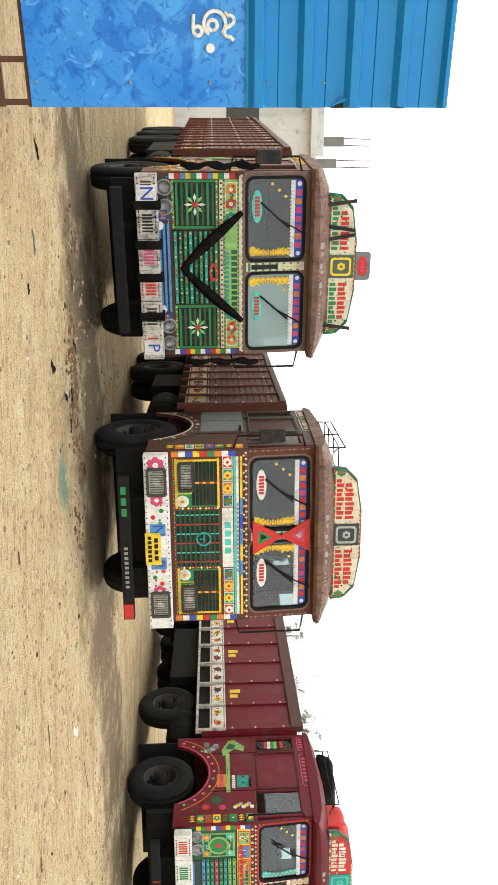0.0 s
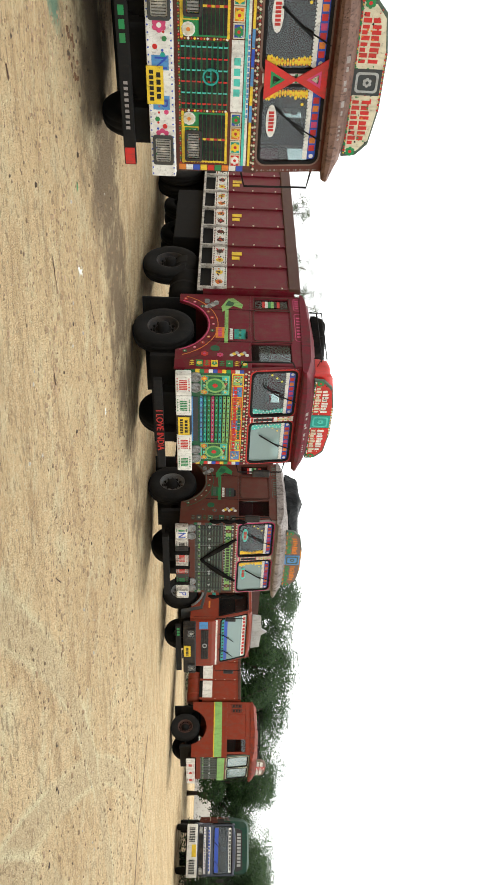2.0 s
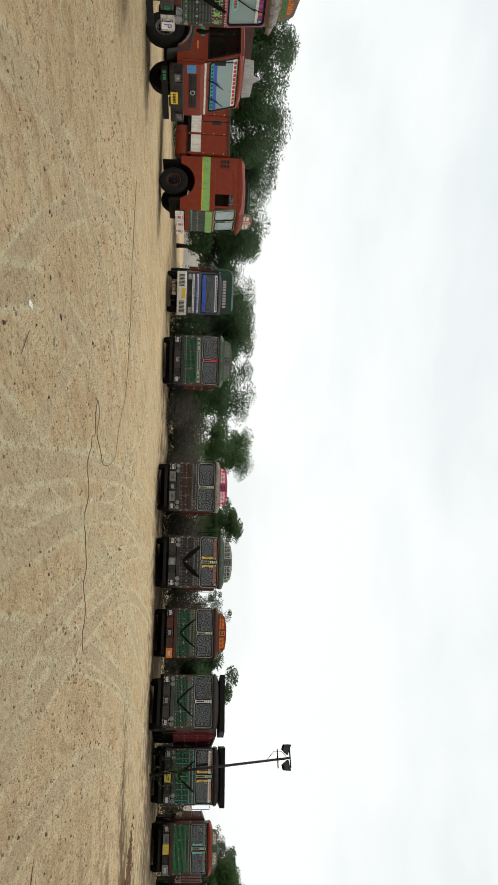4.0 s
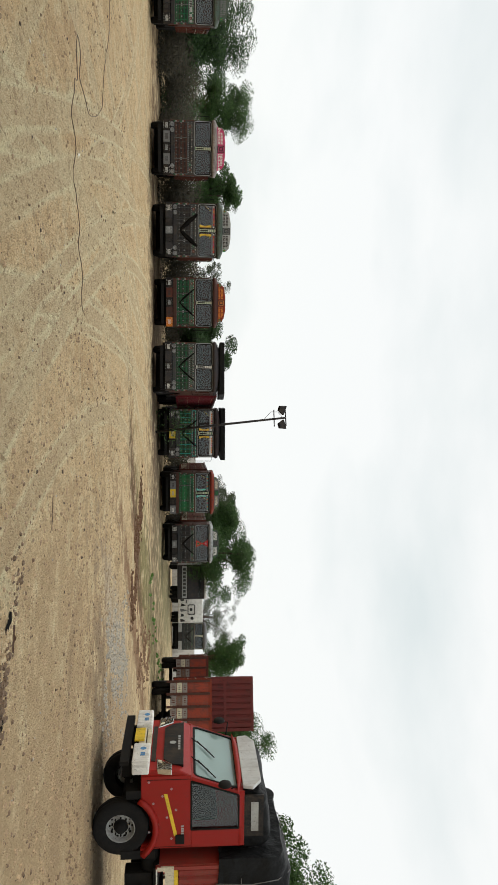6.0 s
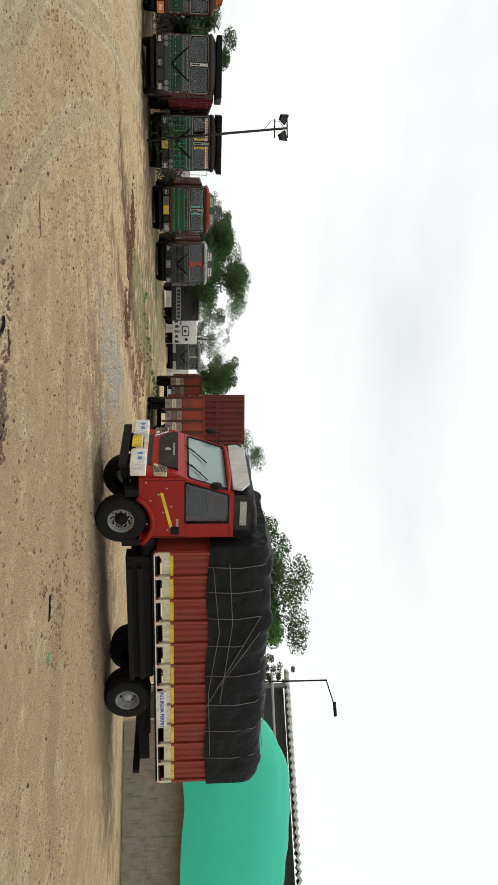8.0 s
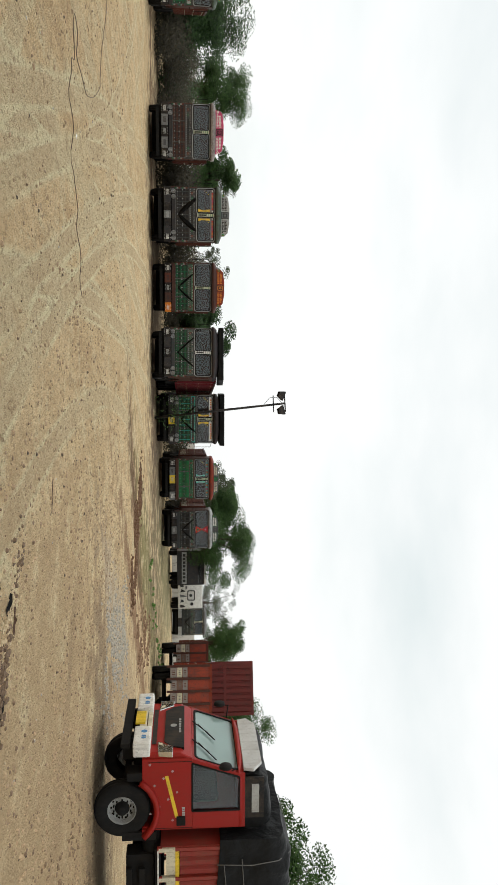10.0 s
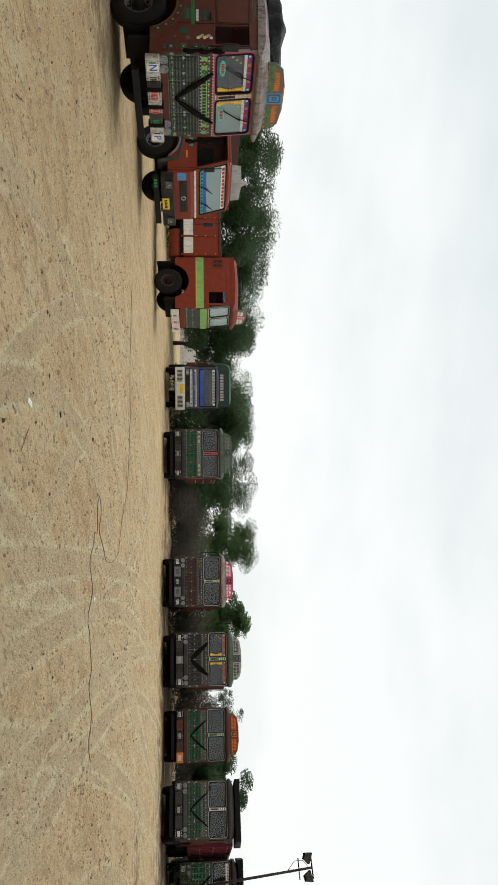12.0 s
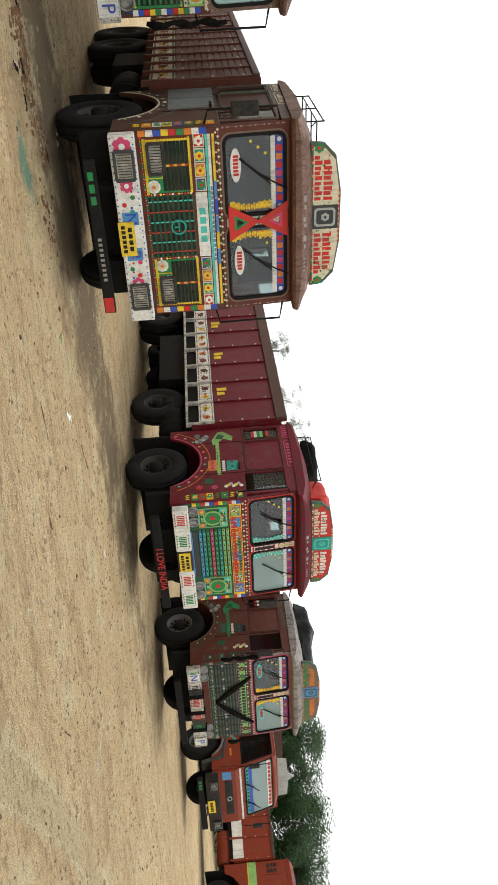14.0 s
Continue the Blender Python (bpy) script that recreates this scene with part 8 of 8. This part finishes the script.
# ---- litter and stones on the yard ----
def stones(name, n, size, area, mat, label, seed):
    rng = random.Random(seed)
    s = Shape()
    for _ in range(n):
        x, y = rng.uniform(*area[0]), rng.uniform(*area[1])
        if noise.noise((x * 0.45, y * 0.45, seed)) + 0.5 * noise.noise((x * 1.6, y * 1.6, seed)) < rng.uniform(-0.35, 0.35):
            continue
        z = ground_height(x, y)
        q = size * rng.uniform(0.4, 1.6) ** 1.5
        a = rng.random() * 6.28
        ring = [(q * rng.uniform(0.6, 1.1) * math.cos(a + k * 1.257), q * rng.uniform(0.5, 0.9) * math.sin(a + k * 1.257)) for k in range(5)]
        hgt = q * rng.uniform(0.15, 0.5)
        v = [(x + u, y + w, z - 0.004) for u, w in ring] + [(x + u * 0.55, y + w * 0.55, z + hgt) for u, w in ring]
        k = len(s.v)
        s.v += v
        s.f += [(k + 5, k + 6, k + 7, k + 8, k + 9)] + [(k + i, k + (i + 1) % 5, k + 5 + (i + 1) % 5, k + 5 + i) for i in range(5)]
    s.smooth = [False] * len(s.f)
    ob = new(name, raw_mesh(name, s, [mat]))
    tagged(ob, label, name.replace("_", " "), kind="stuff")


stones("gravel", 14000, 0.016, ((-3, 26), (-10, 13)), surface("grit", (0.24, 0.165, 0.10), 0.95), "scattered small stones and clods of earth", 21)
stones("clods", 7000, 0.028, ((-3, 20), (-10, 12)), surface("clod_earth", (0.40, 0.28, 0.165), 0.95, wear=0.5, scale=20), "crumbled clods of dry earth", 31)
stones("dark_litter", 1000, 0.024, ((-3, 24), (-8, 12)), surface("dark_litter", (0.075, 0.05, 0.032), 0.9), "dark scraps of bark, dung and leaves", 22)
stones("dung_crumbs", 1500, 0.022, ((6.5, 17), (-10, 1.5)), surface("dung", (0.20, 0.13, 0.08), 0.95), "dark crumbs of dung and bark on the earth", 24)
stones("pale_litter", 600, 0.018, ((-3, 22), (-8, 11)), surface("pale_scrap", (0.55, 0.5, 0.42), 0.8), "pale scraps of paper and plastic", 23)


def heap(name, line, width, n, size, mat, label, seed):
    """Broken lumps strewn along a line of (x, y)."""
    rng = random.Random(seed)
    s = Shape()
    for _ in range(n):
        i = rng.randrange(len(line) - 1)
        u = rng.random()
        x = line[i][0] + (line[i + 1][0] - line[i][0]) * u + rng.gauss(0, width)
        y = line[i][1] + (line[i + 1][1] - line[i][1]) * u + rng.gauss(0, width)
        if noise.noise((x * 0.9, y * 0.9, seed)) < -0.12:
            continue
        z, q, a = ground_height(x, y), size * rng.uniform(0.35, 1.5), rng.random() * 6.28
        ring = [(q * rng.uniform(0.7, 1.5) * math.cos(a + k * 1.047), q * rng.uniform(0.5, 0.9) * math.sin(a + k * 1.047)) for k in range(6)]
        top = (rng.uniform(-0.2, 0.2) * q, rng.uniform(-0.2, 0.2) * q, z + q * rng.uniform(0.3, 0.75))
        k = len(s.v)
        s.v += [(x + u_, y + w_, z - 0.006) for u_, w_ in ring] + [(x + u_ * 0.6 + top[0], y + w_ * 0.6 + top[1], top[2] * 0.7 + z * 0.3 + rng.uniform(-0.1, 0.1) * q) for u_, w_ in ring]
        s.f += [tuple(k + 6 + m for m in range(6))] + [(k + m, k + (m + 1) % 6, k + 6 + (m + 1) % 6, k + 6 + m) for m in range(6)]
    s.smooth = [False] * len(s.f)
    tagged(new(name, raw_mesh(name, s, [mat])), label, name.replace("_", " "), kind="stuff")


churned = surface("churned_earth", (0.15, 0.075, 0.036), 0.95, wear=0.5, dirt=(0.06, 0.03, 0.015), scale=4)
heap("churned_clods", ((29.6, -2.6), (27.8, -3.6), (25.4, -4.4), (25.6, -5.4), (24.0, -5.6)), 0.42, 1500, 0.085, churned, "dark red-brown clods churned up by wheels", 41)
heap("earth_ridge", ((26.6, -8.2), (30.0, -8.9), (33.5, -10.0)), 0.5, 700, 0.08, surface("ridge_earth", (0.21, 0.12, 0.065), 0.95), "low ridge of brown earth", 42)
heap("pale_rubble", ((16.8, -5.4), (18.0, -5.6), (20.5, -6.2), (22.0, -6.6)), 0.7, 1600, 0.05, surface("ashy_rubble", (0.44, 0.40, 0.32), 0.95, wear=0.6, dirt=(0.18, 0.16, 0.14), scale=6), "ashy grey rubble trodden into the earth", 43)
heap("bark_flakes", ((8.3, -1.5), (7.8, -1.9), (7.7, -2.3), (7.55, -2.6), (7.35, -3.0)), 0.09, 240, 0.035, surface("flaked_bark", (0.17, 0.11, 0.065), 0.95, wear=0.7, dirt=(0.035, 0.025, 0.02), scale=12), "broken flakes of dark bark and dung", 44)
heap("straw_flakes", ((8.2, -1.7), (7.7, -2.1), (7.5, -2.7), (7.3, -3.1)), 0.16, 260, 0.028, surface("straw_flake", (0.46, 0.36, 0.22), 0.95), "pale dry flakes of straw and husk", 45)
heap("dark_crumbs", ((-2.6, 9.0), (-1.9, 9.2), (-1.2, 9.0), (-0.6, 9.1), (0.1, 9.5), (0.8, 9.3)), 0.2, 420, 0.026, churned, "dark crumbs on the earth by the trucks", 46)
heap("yard_clods", ((12.5, -2.0), (12.8, -4.2), (14.5, -4.6), (16.3, -2.6), (18.0, -2.2)), 0.8, 300, 0.028, surface("brown_clod", (0.34, 0.225, 0.13), 0.95), "brown clods scattered over the yard", 47)
heap("trodden_clods", ((8.2, -3.6), (10.2, -5.8), (11.4, -4.2), (13.2, -7.0), (10.6, -8.6), (12.5, -9.5)), 1.1, 1500, 0.027, surface("trodden_earth", (0.47, 0.33, 0.19), 0.95, wear=0.5, dirt=(0.26, 0.165, 0.09), scale=9), "trodden lumps of brown earth", 48)
heap("dark_clods", ((8.8, -5.2), (10.4, -7.4), (9.6, -6.2), (11.8, -5.4), (12.8, -8.6), (14.0, -10.0)), 0.55, 520, 0.034, surface("dark_clod", (0.26, 0.17, 0.095), 0.95, wear=0.6, dirt=(0.08, 0.05, 0.03), scale=9), "dark damp clods trodden into the yard", 51)
heap("crusted_clods", ((9.5, -1.0), (12.0, -2.4), (15.0, -3.4), (18.5, -3.6), (22.0, -4.4)), 1.0, 1000, 0.03, surface("crusted_earth", (0.50, 0.36, 0.21), 0.95, wear=0.5, dirt=(0.26, 0.165, 0.09), scale=9), "crusted lumps of dry earth", 49)
heap("dry_clods", ((-2.6, 7.4), (-1.0, 8.2), (0.6, 7.4), (2.4, 8.4), (4.5, 7.6), (6.5, 8.6)), 0.7, 1000, 0.019, surface("dry_earth", (0.44, 0.305, 0.18), 0.95, wear=0.5, dirt=(0.12, 0.075, 0.045), scale=12), "dry crumbled lumps of earth by the trucks", 50)


def scrap(x, y, L, w, turn, k, label):
    """A crumpled bit of cloth, wood or paper lying on the earth."""
    s = Shape()

    def at(u, v):
        a, b_ = (u - 0.5) * L, (v - 0.5) * w
        rag = 0.65 + 0.7 * noise.noise((u * 4 + x * 3, y, v))
        lift = 0.012 + 0.22 * w * (0.5 + noise.noise((u * 5 + x, v * 4, y * 2))) * (1 - abs(2 * v - 1)) * (1 - abs(2 * u - 1)) ** 0.5
        return (a, b_ * max(0.25, rag) + 0.3 * w * noise.noise((u * 3, x, 5)), max(0.0, lift - 0.012))
    s.grid(12, 6, at)
    mat = dict(black=cloth_black, brown=surface("dark_bark", (0.07, 0.04, 0.025), 0.95, spec=0.1), slate=surface("dull_rag", (0.09, 0.085, 0.08), 0.95, spec=0.1)).get(k) or paint(k)
    ob = part("scrap", s, mat, None)
    ob.matrix_basis = pose(x, y, ground_height(x, y) + 0.004, 0, 0, turn)
    tagged(ob, label, "litter")


RAGS = [(-0.95, 8.0, 0.2, 0.12, 70, "black"), (-0.72, 9.0, 0.22, 0.12, 30, "black"), (-2.0, 9.1, 0.2, 0.1, 15, "brown"), (-1.3, 9.15, 0.16, 0.09, 50, "black"), (0.67, 6.52, 0.12, 0.06, 20, "brown"), (-2.84, 7.43, 0.22, 0.09, 60, "black"), (-1.97, 7.26, 0.24, 0.07, 25, "slate"), (-1.51, 6.99, 0.1, 0.07, 0, "black"), (-0.7, 8.7, 0.2, 0.1, 80, "black"), (-0.41, 8.93, 0.16, 0.1, 10, "black"), (0.08, 9.68, 0.18, 0.08, 30, "brown"),
        (7.84, -1.89, 0.36, 0.14, 40, "black"), (8.0, -2.15, 0.3, 0.12, 75, "brown"), (7.49, -2.82, 0.3, 0.14, 20, "black"), (9.05, -5.86, 0.34, 0.16, 50, "black"), (8.85, -5.5, 0.24, 0.1, 10, "brown"), (8.57, 5.01, 0.12, 0.08, 0, "black")]
STICKS = [(3.6, 9.45, 0.45, 0.04, 30), (3.46, 7.25, 0.2, 0.05, 10), (7.07, 3.88, 0.55, 0.03, 60), (10.13, -1.14, 0.5, 0.06, 78), (11.6, 8.3, 0.3, 0.04, 30), (2.49, 7.62, 0.4, 0.03, 15), (5.4, 6.6, 0.3, 0.03, 40)]
PAPERS = [(2.87, 8.84, 0.22, 0.08, 60, "white"), (7.06, 4.26, 0.16, 0.08, 5, "white"), (2.91, 8.94, 0.12, 0.06, 0, "cream"), (5.2, 9.9, 0.12, 0.07, 10, "white"), (8.76, -6.43, 0.2, 0.14, 15, "green"), (2.0, 9.0, 0.1, 0.05, 0, "green"), (12.6, 4.0, 0.12, 0.08, 30, "white")]
for x, y, L_, w_, turn, k in RAGS:
    scrap(x, y, L_, w_, turn, k, f"crumpled dark {'brown' if k == 'brown' else 'black'} rag on the earth")
for x, y, L_, w_, turn in STICKS:
    scrap(x, y, L_, w_, turn, "brown", "thin brown stick lying on the earth")
for x, y, L_, w_, turn, k in PAPERS:
    scrap(x, y, L_, w_, turn, k, f"torn {'green plastic' if k == 'green' else 'white paper'} scrap on the earth")


def wire():
    turns = [(16.2, 13.5), (16.7, 11.0), (17.1, 9.7), (17.0, 8.0), (16.1, 6.8), (15.5, 5.8), (14.2, 5.2), (13.3, 5.1), (12.7, 5.25), (12.85, 5.55), (12.5, 5.75), (12.35, 5.5), (12.5, 5.1), (12.1, 4.9), (12.0, 4.2), (12.3, 3.4), (12.6, 3.0), (12.9, 2.4), (13.2, 1.6)]
    pts = []
    for i in range(len(turns) - 1):
        p0, p1, p2, p3 = (Vector(turns[max(0, min(len(turns) - 1, i + k))]) for k in (-1, 0, 1, 2))
        for q in range(6):
            u = q / 6
            p = 0.5 * (2 * p1 + (p2 - p0) * u + (2 * p0 - 5 * p1 + 4 * p2 - p3) * u * u + (3 * p1 - p0 - 3 * p2 + p3) * u ** 3)
            pts.append((p.x, p.y, ground_height(p.x, p.y) + 0.008))
    ob = part("cable", Shape().rod(pts, 0.006, 5), surface("cable_sheath", (0.14, 0.10, 0.07), 0.8), None)
    tagged(ob, "long thin dark cable trailing over the earth", "cable")


wire()
